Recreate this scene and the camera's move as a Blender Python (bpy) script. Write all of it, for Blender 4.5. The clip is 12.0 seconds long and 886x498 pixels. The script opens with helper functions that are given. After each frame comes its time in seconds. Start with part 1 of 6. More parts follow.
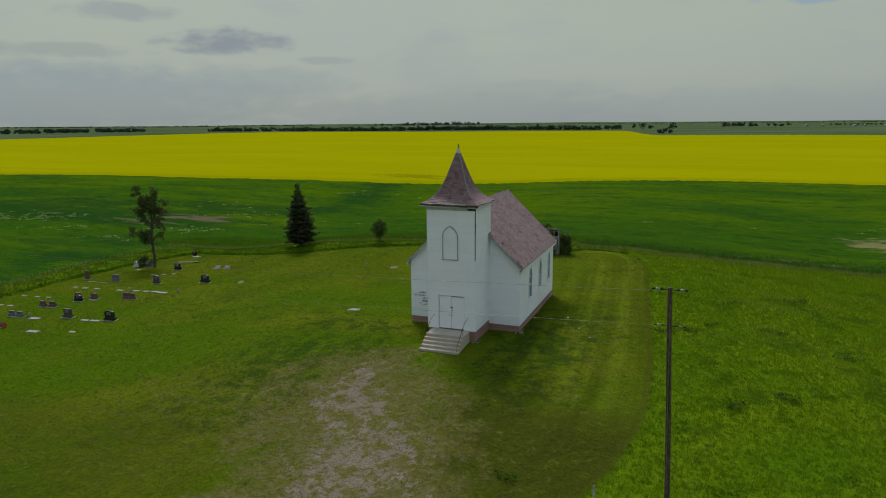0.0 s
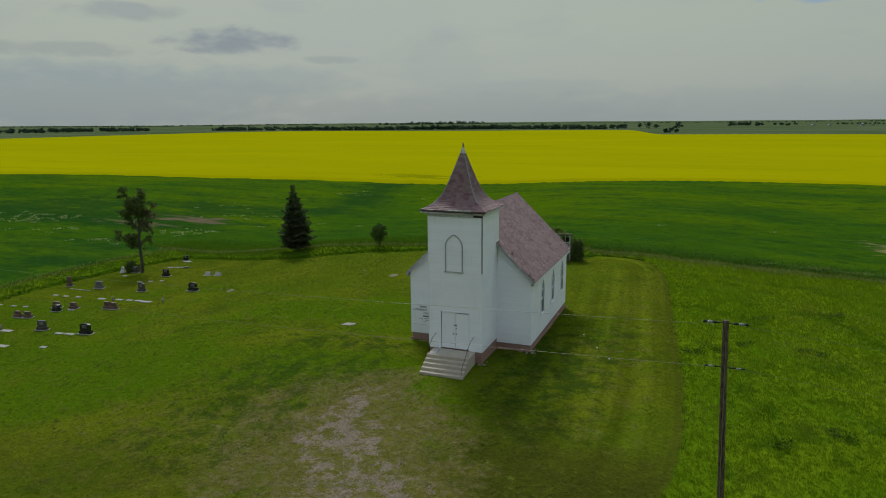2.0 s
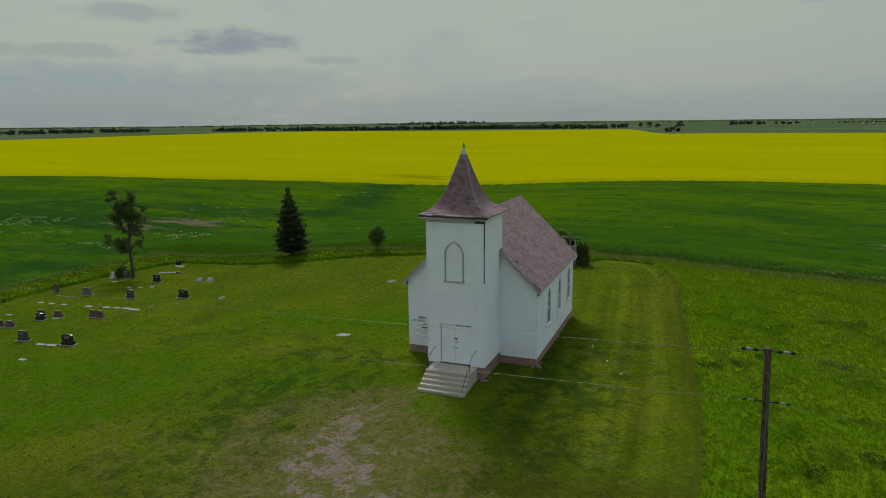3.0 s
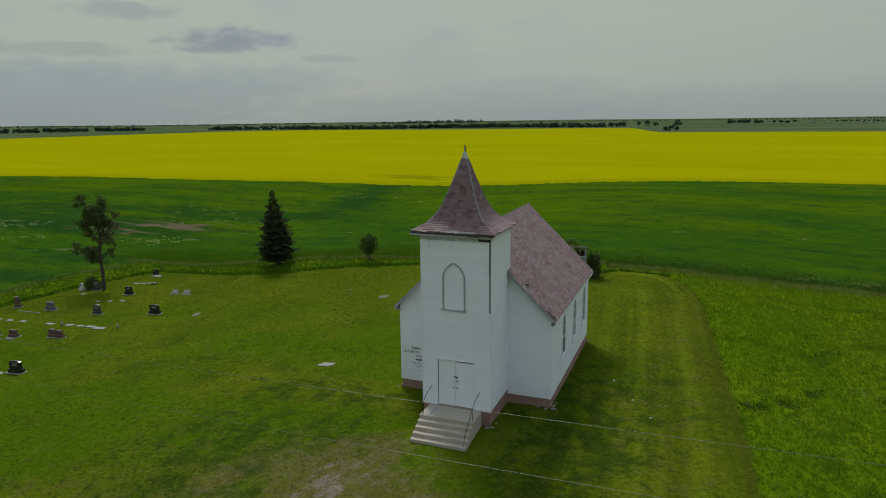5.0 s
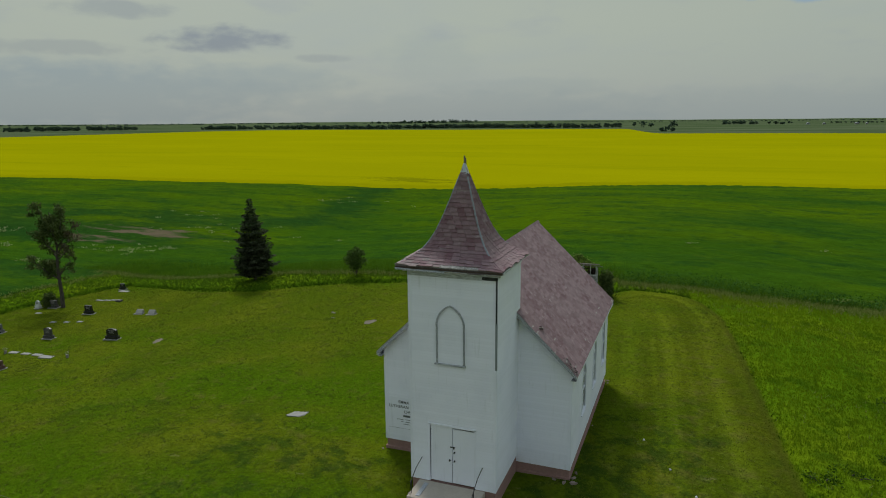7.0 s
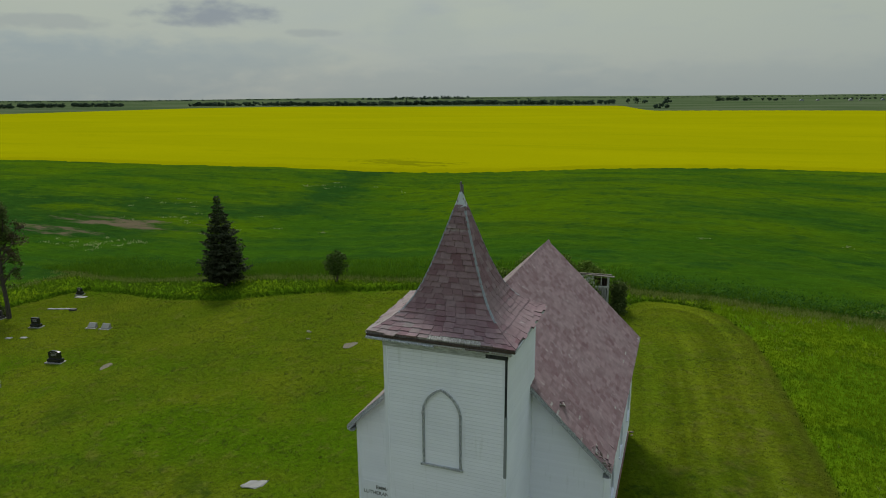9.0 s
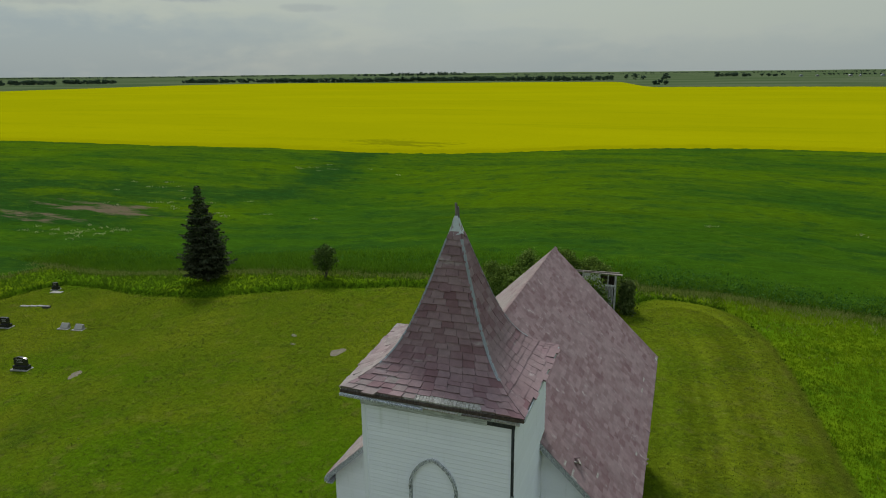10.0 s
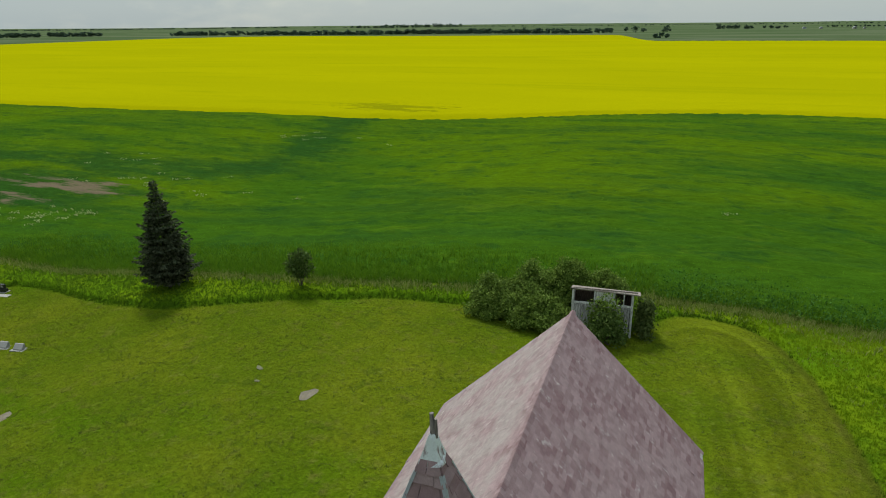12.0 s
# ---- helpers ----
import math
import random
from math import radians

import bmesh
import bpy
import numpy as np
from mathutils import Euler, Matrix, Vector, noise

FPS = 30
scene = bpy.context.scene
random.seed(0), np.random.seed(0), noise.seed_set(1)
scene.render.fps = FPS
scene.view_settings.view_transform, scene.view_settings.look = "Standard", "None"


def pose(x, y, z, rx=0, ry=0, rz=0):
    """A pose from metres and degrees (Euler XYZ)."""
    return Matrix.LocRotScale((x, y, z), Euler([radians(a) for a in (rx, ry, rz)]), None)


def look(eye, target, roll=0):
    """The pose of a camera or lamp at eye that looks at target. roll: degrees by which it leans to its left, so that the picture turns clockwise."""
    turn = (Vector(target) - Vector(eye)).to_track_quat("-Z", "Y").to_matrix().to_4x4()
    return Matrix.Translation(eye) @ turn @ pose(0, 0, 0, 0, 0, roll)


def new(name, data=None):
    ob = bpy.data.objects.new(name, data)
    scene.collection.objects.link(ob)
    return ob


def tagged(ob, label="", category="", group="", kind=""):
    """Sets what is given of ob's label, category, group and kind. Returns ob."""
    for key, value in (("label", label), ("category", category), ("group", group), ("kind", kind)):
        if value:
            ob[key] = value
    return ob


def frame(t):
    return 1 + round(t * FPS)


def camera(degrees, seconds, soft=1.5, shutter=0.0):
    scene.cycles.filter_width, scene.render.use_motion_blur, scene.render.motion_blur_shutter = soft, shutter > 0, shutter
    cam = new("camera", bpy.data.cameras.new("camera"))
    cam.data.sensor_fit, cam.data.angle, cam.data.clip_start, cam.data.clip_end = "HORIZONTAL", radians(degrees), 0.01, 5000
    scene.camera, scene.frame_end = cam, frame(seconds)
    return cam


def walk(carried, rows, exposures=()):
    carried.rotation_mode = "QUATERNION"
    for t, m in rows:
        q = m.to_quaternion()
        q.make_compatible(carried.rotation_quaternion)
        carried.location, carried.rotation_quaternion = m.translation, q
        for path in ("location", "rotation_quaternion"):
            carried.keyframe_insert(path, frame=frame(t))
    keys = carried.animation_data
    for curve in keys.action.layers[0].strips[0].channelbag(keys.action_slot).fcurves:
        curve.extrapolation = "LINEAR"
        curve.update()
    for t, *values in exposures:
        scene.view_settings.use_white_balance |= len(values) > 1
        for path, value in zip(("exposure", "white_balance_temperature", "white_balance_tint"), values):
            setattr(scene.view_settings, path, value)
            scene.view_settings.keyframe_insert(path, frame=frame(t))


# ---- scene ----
cam = camera(68.2, 12.0, soft=1.0)
PATH = [
    (0, (14.733, -38.971, 14.067), (14.018, -37.143, 13.684), -0.5),
    (0.5, (14.354, -38.031, 14.051), (13.638, -36.204, 13.668), -0.5),
    (1, (13.967, -36.998, 14.006), (13.248, -35.172, 13.622), -0.5),
    (1.5, (13.572, -35.87, 13.983), (12.849, -34.045, 13.597), -0.6),
    (2, (13.165, -34.722, 13.894), (12.438, -32.899, 13.509), -0.5),
    (2.5, (12.729, -33.49, 13.88), (12.0, -31.668, 13.493), -0.7),
    (3, (12.293, -32.29, 13.826), (11.563, -30.468, 13.441), -0.7),
    (5, (10.139, -26.902, 13.793), (9.417, -25.078, 13.404), -0.7),
    (5.5, (9.576, -25.456, 13.836), (8.857, -23.631, 13.444), -0.7),
    (6, (8.994, -23.995, 13.816), (8.279, -22.168, 13.426), -0.6),
    (6.5, (8.415, -22.463, 13.838), (7.704, -20.635, 13.448), -0.6),
    (7, (7.827, -20.917, 13.925), (7.12, -19.087, 13.536), -0.5),
    (9, (5.505, -14.585, 14.825), (4.825, -12.76, 14.367), -0.5),
    (9.5, (4.942, -12.905, 15.044), (4.27, -11.087, 14.552), -0.5),
    (10, (4.418, -11.273, 15.301), (3.752, -9.462, 14.776), -0.6),
    (10.5, (3.891, -9.592, 15.563), (3.231, -7.788, 15.005), -0.6),
    (11, (3.393, -7.947, 15.881), (2.74, -6.151, 15.29), -0.6),
    (11.5, (2.893, -6.317, 16.342), (2.247, -4.531, 15.719), -0.6),
    (12, (2.419, -4.686, 16.925), (1.777, -2.909, 16.27), -0.6),
]
walk(cam, [(t, look(eye, target, roll)) for t, eye, target, roll in PATH],
     exposures=((0, 0.0), (7, 0.0), (9, 0.05), (10, 0.19), (11, 0.39), (11.5, 0.50), (12, 0.60)))

# ---- light ----
world = bpy.data.worlds.new("sky")
scene.world = world
world.use_nodes = True
SUN_FROM = Vector((-0.50, 0.68, 1.0)).normalized()


def build_sky():
    nt = world.node_tree
    nt.nodes.clear()
    out = nt.nodes.new("ShaderNodeOutputWorld")
    bg = nt.nodes.new("ShaderNodeBackground")
    sky = nt.nodes.new("ShaderNodeTexSky")
    sky.sky_type = "NISHITA"
    sky.sun_disc = False
    sky.sun_elevation = math.asin(SUN_FROM.z)
    sky.sun_rotation = math.atan2(SUN_FROM.x, SUN_FROM.y)
    sky.air_density, sky.dust_density = 1.0, 1.5
    co = nt.nodes.new("ShaderNodeTexCoord")
    sep = nt.nodes.new("ShaderNodeSeparateXYZ")
    nt.links.new(co.outputs["Generated"], sep.inputs[0])

    def m(op, a, b=None, c=None):
        n = nt.nodes.new("ShaderNodeMath")
        n.operation = op
        for k, v in enumerate((a, b, c)):
            if v is None:
                continue
            if isinstance(v, (int, float)):
                n.inputs[k].default_value = v
            else:
                nt.links.new(v, n.inputs[k])
        return n.outputs[0]

    def mixc(f, a, b):
        n = nt.nodes.new("ShaderNodeMix")
        n.data_type = "RGBA"
        for k, v in ((0, f), (6, a), (7, b)):
            if isinstance(v, (int, float)):
                n.inputs[k].default_value = v
            elif isinstance(v, tuple):
                n.inputs[k].default_value = (*v, 1)
            else:
                nt.links.new(v, n.inputs[k])
        return n.outputs[2]

    up = m("MAXIMUM", sep.outputs[2], 0.0)
    # cloud deck: the directions are laid out on a flat ceiling, flattened towards the horizon
    den = m("ADD", up, 0.22)
    cu, cv = m("DIVIDE", sep.outputs[0], den), m("DIVIDE", sep.outputs[1], den)
    comb = nt.nodes.new("ShaderNodeCombineXYZ")
    nt.links.new(cu, comb.inputs[0])
    nt.links.new(cv, comb.inputs[1])

    def cloud(scale, offset, detail, lo, hi):
        mp = nt.nodes.new("ShaderNodeMapping")
        mp.inputs["Location"].default_value = offset
        nt.links.new(comb.outputs[0], mp.inputs[0])
        nz = nt.nodes.new("ShaderNodeTexNoise")
        nz.inputs["Scale"].default_value = scale
        nz.inputs["Detail"].default_value = detail
        nz.inputs["Roughness"].default_value = 0.55
        nt.links.new(mp.outputs[0], nz.inputs["Vector"])
        r = nt.nodes.new("ShaderNodeMapRange")
        r.interpolation_type = "SMOOTHSTEP"
        r.inputs["From Min"].default_value, r.inputs["From Max"].default_value = lo, hi
        nt.links.new(nz.outputs[0], r.inputs[0])
        return r.outputs[0]

    # an overcast sky is brighter overhead than at the horizon
    thick = cloud(0.8, (3.1, 0.4, 0), 4.0, 0.42, 0.75)
    grey = cloud(1.9, (0.7, 2.2, 0), 6.0, 0.52, 0.74)
    cover = mixc(m("MULTIPLY", thick, 0.55), SKY_PALE, SKY_BLUE)
    cover = mixc(m("MULTIPLY", grey, 0.5), cover, SKY_GREY)

    haze = nt.nodes.new("ShaderNodeMapRange")
    haze.interpolation_type = "SMOOTHSTEP"
    haze.inputs["From Min"].default_value, haze.inputs["From Max"].default_value = 0.0, 0.15
    haze.inputs["To Min"].default_value, haze.inputs["To Max"].default_value = 0.85, 0.0
    nt.links.new(up, haze.inputs[0])
    cover = mixc(haze.outputs[0], cover, SKY_LOW)

    # one darker flat-based cloud low over the fields
    def blob(az, el, wide, high, seed, ragged=3.2):
        d = Vector((math.sin(radians(az)) * math.cos(radians(el)), math.cos(radians(az)) * math.cos(radians(el)), math.sin(radians(el))))
        side = Vector((math.cos(radians(az)), -math.sin(radians(az)), 0))
        top = side.cross(d)
        vm = []
        for axis, size in ((side, wide), (top, high)):
            n = nt.nodes.new("ShaderNodeVectorMath")
            n.operation = "DOT_PRODUCT"
            nt.links.new(co.outputs["Generated"], n.inputs[0])
            n.inputs[1].default_value = axis
            vm.append(m("DIVIDE", n.outputs["Value"], math.sin(radians(size))))
        nz = nt.nodes.new("ShaderNodeTexNoise")
        nz.inputs["Scale"].default_value = 22.0
        nz.inputs["Detail"].default_value = 5.0
        mp = nt.nodes.new("ShaderNodeMapping")
        mp.inputs["Location"].default_value = (seed, seed, 0)
        mp.inputs["Scale"].default_value = (1, 1, 2.5)
        nt.links.new(co.outputs["Generated"], mp.inputs[0])
        nt.links.new(mp.outputs[0], nz.inputs["Vector"])
        r = m("ADD", m("MULTIPLY", vm[0], vm[0]), m("MULTIPLY", vm[1], vm[1]))
        r = m("ADD", r, m("MULTIPLY_ADD", nz.outputs[0], ragged, -ragged / 2))
        k = nt.nodes.new("ShaderNodeMapRange")
        k.interpolation_type = "SMOOTHSTEP"
        k.inputs["From Min"].default_value, k.inputs["From Max"].default_value = 1.1, 0.1
        nt.links.new(r, k.inputs[0])
        return k.outputs[0]

    for az, el, wide, high, seed, strength in VEILS:
        cover = mixc(m("MULTIPLY", blob(az, el, wide, high, seed, 1.5), strength), cover, SKY_VEIL)
    for az, el, wide, high, seed, strength in CLOUDS:
        cover = mixc(m("MULTIPLY", blob(az, el, wide, high, seed, 2.4), strength), cover, SKY_DARK)
    for az, el, wide, high, seed, strength in GAPS:
        cover = mixc(m("MULTIPLY", blob(az, el, wide, high, seed), strength), cover, SKY_GAP)
    lift = nt.nodes.new("ShaderNodeCombineXYZ")
    for k, gain in enumerate(ZENITH):
        nt.links.new(m("MULTIPLY_ADD", m("MULTIPLY", up, up), gain, 1.0), lift.inputs[k])
    lit = nt.nodes.new("ShaderNodeVectorMath")
    lit.operation = "MULTIPLY"
    nt.links.new(cover, lit.inputs[0])
    nt.links.new(lift.outputs[0], lit.inputs[1])
    air = nt.nodes.new("ShaderNodeVectorMath")
    air.operation = "SCALE"
    nt.links.new(sky.outputs[0], air.inputs[0])
    air.inputs["Scale"].default_value = 0.08
    nt.links.new(mixc(0.88, air.outputs[0], lit.outputs[0]), bg.inputs[0])
    bg.inputs[1].default_value = 1.0
    nt.links.new(bg.outputs[0], out.inputs[0])


ZENITH = (0.33, 0.55, 1.4)
SKY_PALE, SKY_BLUE, SKY_GREY, SKY_DARK = (0.378, 0.417, 0.336), (0.315, 0.365, 0.365), (0.30, 0.335, 0.345), (0.205, 0.238, 0.262)
SKY_LOW = (0.306, 0.350, 0.350)
CLOUDS = ((-38.4, 6.4, 5.6, 1.15, 0.0, 1.0), (-46.6, 8.3, 4.4, 0.8, 4.0, 0.5), (-53.5, 9.6, 5.5, 0.9, 2.0, 0.5), (-31.0, 5.0, 2.6, 0.4, 6.0, 0.4), (-51.5, 5.4, 7.0, 0.6, 7.0, 0.42))
SKY_VEIL, VEILS = (0.235, 0.295, 0.315), ((-50.0, 1.8, 19.0, 3.4, 9.0, 0.95), (-36.0, 3.2, 8.0, 1.5, 4.5, 0.6), (-20.0, 0.4, 20.0, 2.4, 2.0, 0.6), (-14.0, 2.6, 10.0, 0.9, 6.5, 0.35), (6.0, 0.5, 24.0, 2.4, 6.0, 0.4), (-22.0, 5.0, 5.0, 2.6, 8.0, 0.22))
SKY_GAP, GAPS = (0.25, 0.345, 0.42), ((7.5, 8.9, 4.5, 0.7, 3.0, 0.9), (14.0, 11.0, 5.0, 0.8, 5.0, 0.6))
build_sky()
sun = new("sun", bpy.data.lights.new("sun", "SUN"))
sun.data.energy, sun.data.angle, sun.data.color = 2.45, radians(16), (1.0, 0.97, 0.92)
sun.matrix_world = look(SUN_FROM * 100, (0, 0, 0))

# ---- materials ----
class Nodes:
    """Short names for the nodes of one material."""

    def __init__(self, name, rough=0.8, spec=0.3, metal=0.0):
        self.m = bpy.data.materials.new(name)
        self.m.use_nodes = True
        self.nt = self.m.node_tree
        self.b = self.nt.nodes["Principled BSDF"]
        self.b.inputs["Roughness"].default_value = rough
        self.b.inputs["Specular IOR Level"].default_value = spec
        self.b.inputs["Metallic"].default_value = metal
        self.co = self.nt.nodes.new("ShaderNodeTexCoord")
        self.geo = self.nt.nodes.new("ShaderNodeNewGeometry")
        self.info = self.nt.nodes.new("ShaderNodeObjectInfo")

    def put(self, socket, v):
        if isinstance(v, tuple):
            socket.default_value = (*v, 1) if len(v) == 3 and len(socket.default_value) == 4 else v
        elif isinstance(v, (int, float)):
            socket.default_value = v
        else:
            self.nt.links.new(v, socket)

    def math(self, op, a, b=0.0, c=0.0, clamp=False):
        n = self.nt.nodes.new("ShaderNodeMath")
        n.operation, n.use_clamp = op, clamp
        for k, v in enumerate((a, b, c)):
            self.put(n.inputs[k], v)
        return n.outputs[0]

    def mix(self, f, a, b, blend="MIX"):
        n = self.nt.nodes.new("ShaderNodeMix")
        n.data_type, n.blend_type = "RGBA", blend
        for k, v in ((0, f), (6, a), (7, b)):
            self.put(n.inputs[k], v)
        return n.outputs[2]

    def pos(self, scale=(1, 1, 1), turn=0.0, world=True, shift=(0, 0, 0)):
        n = self.nt.nodes.new("ShaderNodeMapping")
        n.inputs["Scale"].default_value = scale
        n.inputs["Rotation"].default_value = (0, 0, radians(turn))
        n.inputs["Location"].default_value = shift
        self.nt.links.new(self.geo.outputs["Position"] if world else self.co.outputs["Object"], n.inputs[0])
        return n.outputs[0]

    def noise(self, vec, scale, detail=4.0, rough=0.55):
        n = self.nt.nodes.new("ShaderNodeTexNoise")
        n.inputs["Scale"].default_value, n.inputs["Detail"].default_value, n.inputs["Roughness"].default_value = scale, detail, rough
        self.nt.links.new(vec, n.inputs["Vector"])
        return n.outputs[0]

    def step(self, v, lo, hi, a=0.0, b=1.0):
        n = self.nt.nodes.new("ShaderNodeMapRange")
        n.interpolation_type = "SMOOTHSTEP"
        for k, x in ((0, v), (1, lo), (2, hi), (3, a), (4, b)):
            self.put(n.inputs[k], x)
        return n.outputs[0]

    def join(self, x, y, z=0.0):
        n = self.nt.nodes.new("ShaderNodeCombineXYZ")
        for k, v in enumerate((x, y, z)):
            self.put(n.inputs[k], v)
        return n.outputs[0]

    def height(self, axis):
        n = self.nt.nodes.new("ShaderNodeSeparateXYZ")
        self.nt.links.new(self.geo.outputs["Position"], n.inputs[0])
        return n.outputs[axis]

    def attr(self, name):
        n = self.nt.nodes.new("ShaderNodeAttribute")
        n.attribute_name = name
        return n.outputs["Fac"]

    def bump(self, h, strength, dist):
        n = self.nt.nodes.new("ShaderNodeBump")
        n.inputs["Strength"].default_value, n.inputs["Distance"].default_value = strength, dist
        self.nt.links.new(h, n.inputs["Height"])
        self.nt.links.new(n.outputs[0], self.b.inputs["Normal"])

    def vary(self, colour, fac, amount):
        """Colour made lighter and darker by fac (0 to 1) by that share."""
        n = self.nt.nodes.new("ShaderNodeVectorMath")
        n.operation = "SCALE"
        self.put(n.inputs[0], colour)
        self.put(n.inputs["Scale"], self.math("MULTIPLY_ADD", fac, 2 * amount, 1 - amount))
        return n.outputs[0]

    def done(self, colour):
        self.put(self.b.inputs["Base Color"], colour)
        return self.m


def mat_plain(name, colour, rough=0.7, metal=0.0, grain=20.0, amount=0.18, bump=0.2, spec=0.4, per_object=0.0):
    n = Nodes(name, rough, spec, metal)
    p = n.pos(world=False)
    a, b = n.noise(p, grain, 6), n.noise(p, grain / 9, 3)
    c = n.vary(colour, a, amount)
    c = n.vary(c, b, amount)
    if per_object:
        c = n.vary(c, n.info.outputs["Random"], per_object)
    n.bump(a, bump, 0.01)
    return n.done(c)


def mat_paint():
    """White clapboard paint, thin and dirty in places."""
    n = Nodes("white_paint", 0.55, 0.35)
    p = n.pos()
    fine, wide = n.noise(n.pos((3, 3, 22)), 2.0, 6), n.noise(p, 0.55, 4)
    c = n.mix(n.step(wide, 0.42, 0.78), WHITE, WHITE_DULL)
    c = n.mix(n.step(n.noise(n.pos((9, 9, 0.9)), 1.0, 5), 0.58, 0.8, 0, 0.35), c, (0.50, 0.52, 0.52))
    c = n.mix(n.step(fine, 0.68, 0.80, 0, 0.6), c, (0.40, 0.40, 0.40))
    c = n.vary(c, n.info.outputs["Random"], 0.018)
    n.bump(fine, 0.12, 0.01)
    return n.done(c)


def mat_cap():
    """Whitewashed tin, scaled off to rust in runs."""
    n = Nodes("rusting_tin", 0.6, 0.3)
    rust = n.noise(n.pos((9, 9, 2.2)), 1.3, 6, 0.7)
    c = n.mix(n.step(n.math("ADD", rust, n.step(n.height(2), 12.15, 11.8, 0.0, 0.12)), 0.52, 0.64, 0, 0.85), (0.52, 0.55, 0.57), (0.150, 0.072, 0.070))
    c = n.vary(c, n.noise(n.pos(), 30, 4), 0.2)
    n.bump(rust, 0.3, 0.01)
    return n.done(c)


def mat_bare_wood(name, a, b, rough=0.85, grain=(14, 14, 2)):
    n = Nodes(name, rough, 0.2)
    g = n.noise(n.pos(grain), 2.0, 8)
    c = n.mix(n.step(g, 0.35, 0.68), a, b)
    c = n.vary(c, n.info.outputs["Random"], 0.12)
    n.bump(g, 0.4, 0.01)
    return n.done(c)


def mat_shingle(name, per_island):
    """Faded red asphalt tabs: each its own tone, stained and bleached in broad streaks down the slope."""
    n = Nodes(name, 0.8, 0.22)
    p = n.pos()
    r = n.geo.outputs["Random Per Island"] if per_island else n.info.outputs["Random"]
    grain, wide = n.noise(p, 60, 3), n.noise(p, 0.8, 4)
    if per_island:
        c = n.mix(r, SHINGLE_DARK, SHINGLE_PALE)
        c = n.mix(n.step(wide, 0.38, 0.66, 0.05, 0.45), c, SHINGLE_WORN)
        streak = n.noise(n.pos((0.5, 1.4, 0.5)), 0.8, 6, 0.65)
        c = n.mix(n.step(streak, 0.54, 0.70, 0, 0.45), c, (0.125, 0.074, 0.078))
        c = n.mix(n.step(n.noise(n.pos((0.8, 1.0, 0.8)), 3.2, 7, 0.72), 0.58, 0.68, 0, 0.6), c, SHINGLE_BARE)
        # left slope's sunlit paleness and greyer wear, both put into the colour
        c = n.mix(n.math("MULTIPLY", n.step(n.height(0), 0.0, -0.6), n.step(n.noise(p, 1.1, 6, 0.7), 0.36, 0.62, 0.15, 0.7)), c, SHINGLE_SUNLIT)
    else:
        c = n.mix(r, SHINGLE_RED, (0.255, 0.172, 0.180))
        c = n.mix(n.step(wide, 0.40, 0.70, 0.0, 0.35), c, SHINGLE_WORN)
        c = n.mix(n.step(n.noise(n.pos((1.2, 1.2, 3)), 1.3, 6), 0.60, 0.74, 0, 0.45), c, SHINGLE_BARE)
    c = n.vary(c, grain, 0.22)
    c = n.vary(c, n.noise(p, 6.0, 6, 0.65), 0.38)
    n.bump(grain, 0.35, 0.008)
    return n.done(c)


def mat_leaf(name, a, b, rough=0.6, thin=0.15, patch=None, pale=None):
    n = Nodes(name, rough, 0.05)
    r = n.geo.outputs["Random Per Island"]
    c = n.mix(r, a, b)
    c = n.vary(c, n.noise(n.pos(), 0.7, 3), 0.25)
    if patch:
        c = n.mix(n.step(n.noise(n.pos(), 0.33, 6, 0.62), 0.48, 0.66, 0, 0.7), c, patch)
    if pale:
        c = n.mix(n.step(n.noise(n.pos((1, 0.8, 1), 25, shift=(7, 3, 0)), 0.17, 6, 0.66), 0.50, 0.68, 0, 0.5), c, pale)
    n.b.inputs["Subsurface Weight"].default_value = 0.0
    if thin:
        tr = n.nt.nodes.new("ShaderNodeBsdfTranslucent")
        n.put(tr.inputs[0], c)
        mx = n.nt.nodes.new("ShaderNodeMixShader")
        mx.inputs[0].default_value = thin
        out = n.nt.nodes["Material Output"]
        n.nt.links.new(n.b.outputs[0], mx.inputs[1])
        n.nt.links.new(tr.outputs[0], mx.inputs[2])
        n.nt.links.new(mx.outputs[0], out.inputs[0])
    return n.done(c)


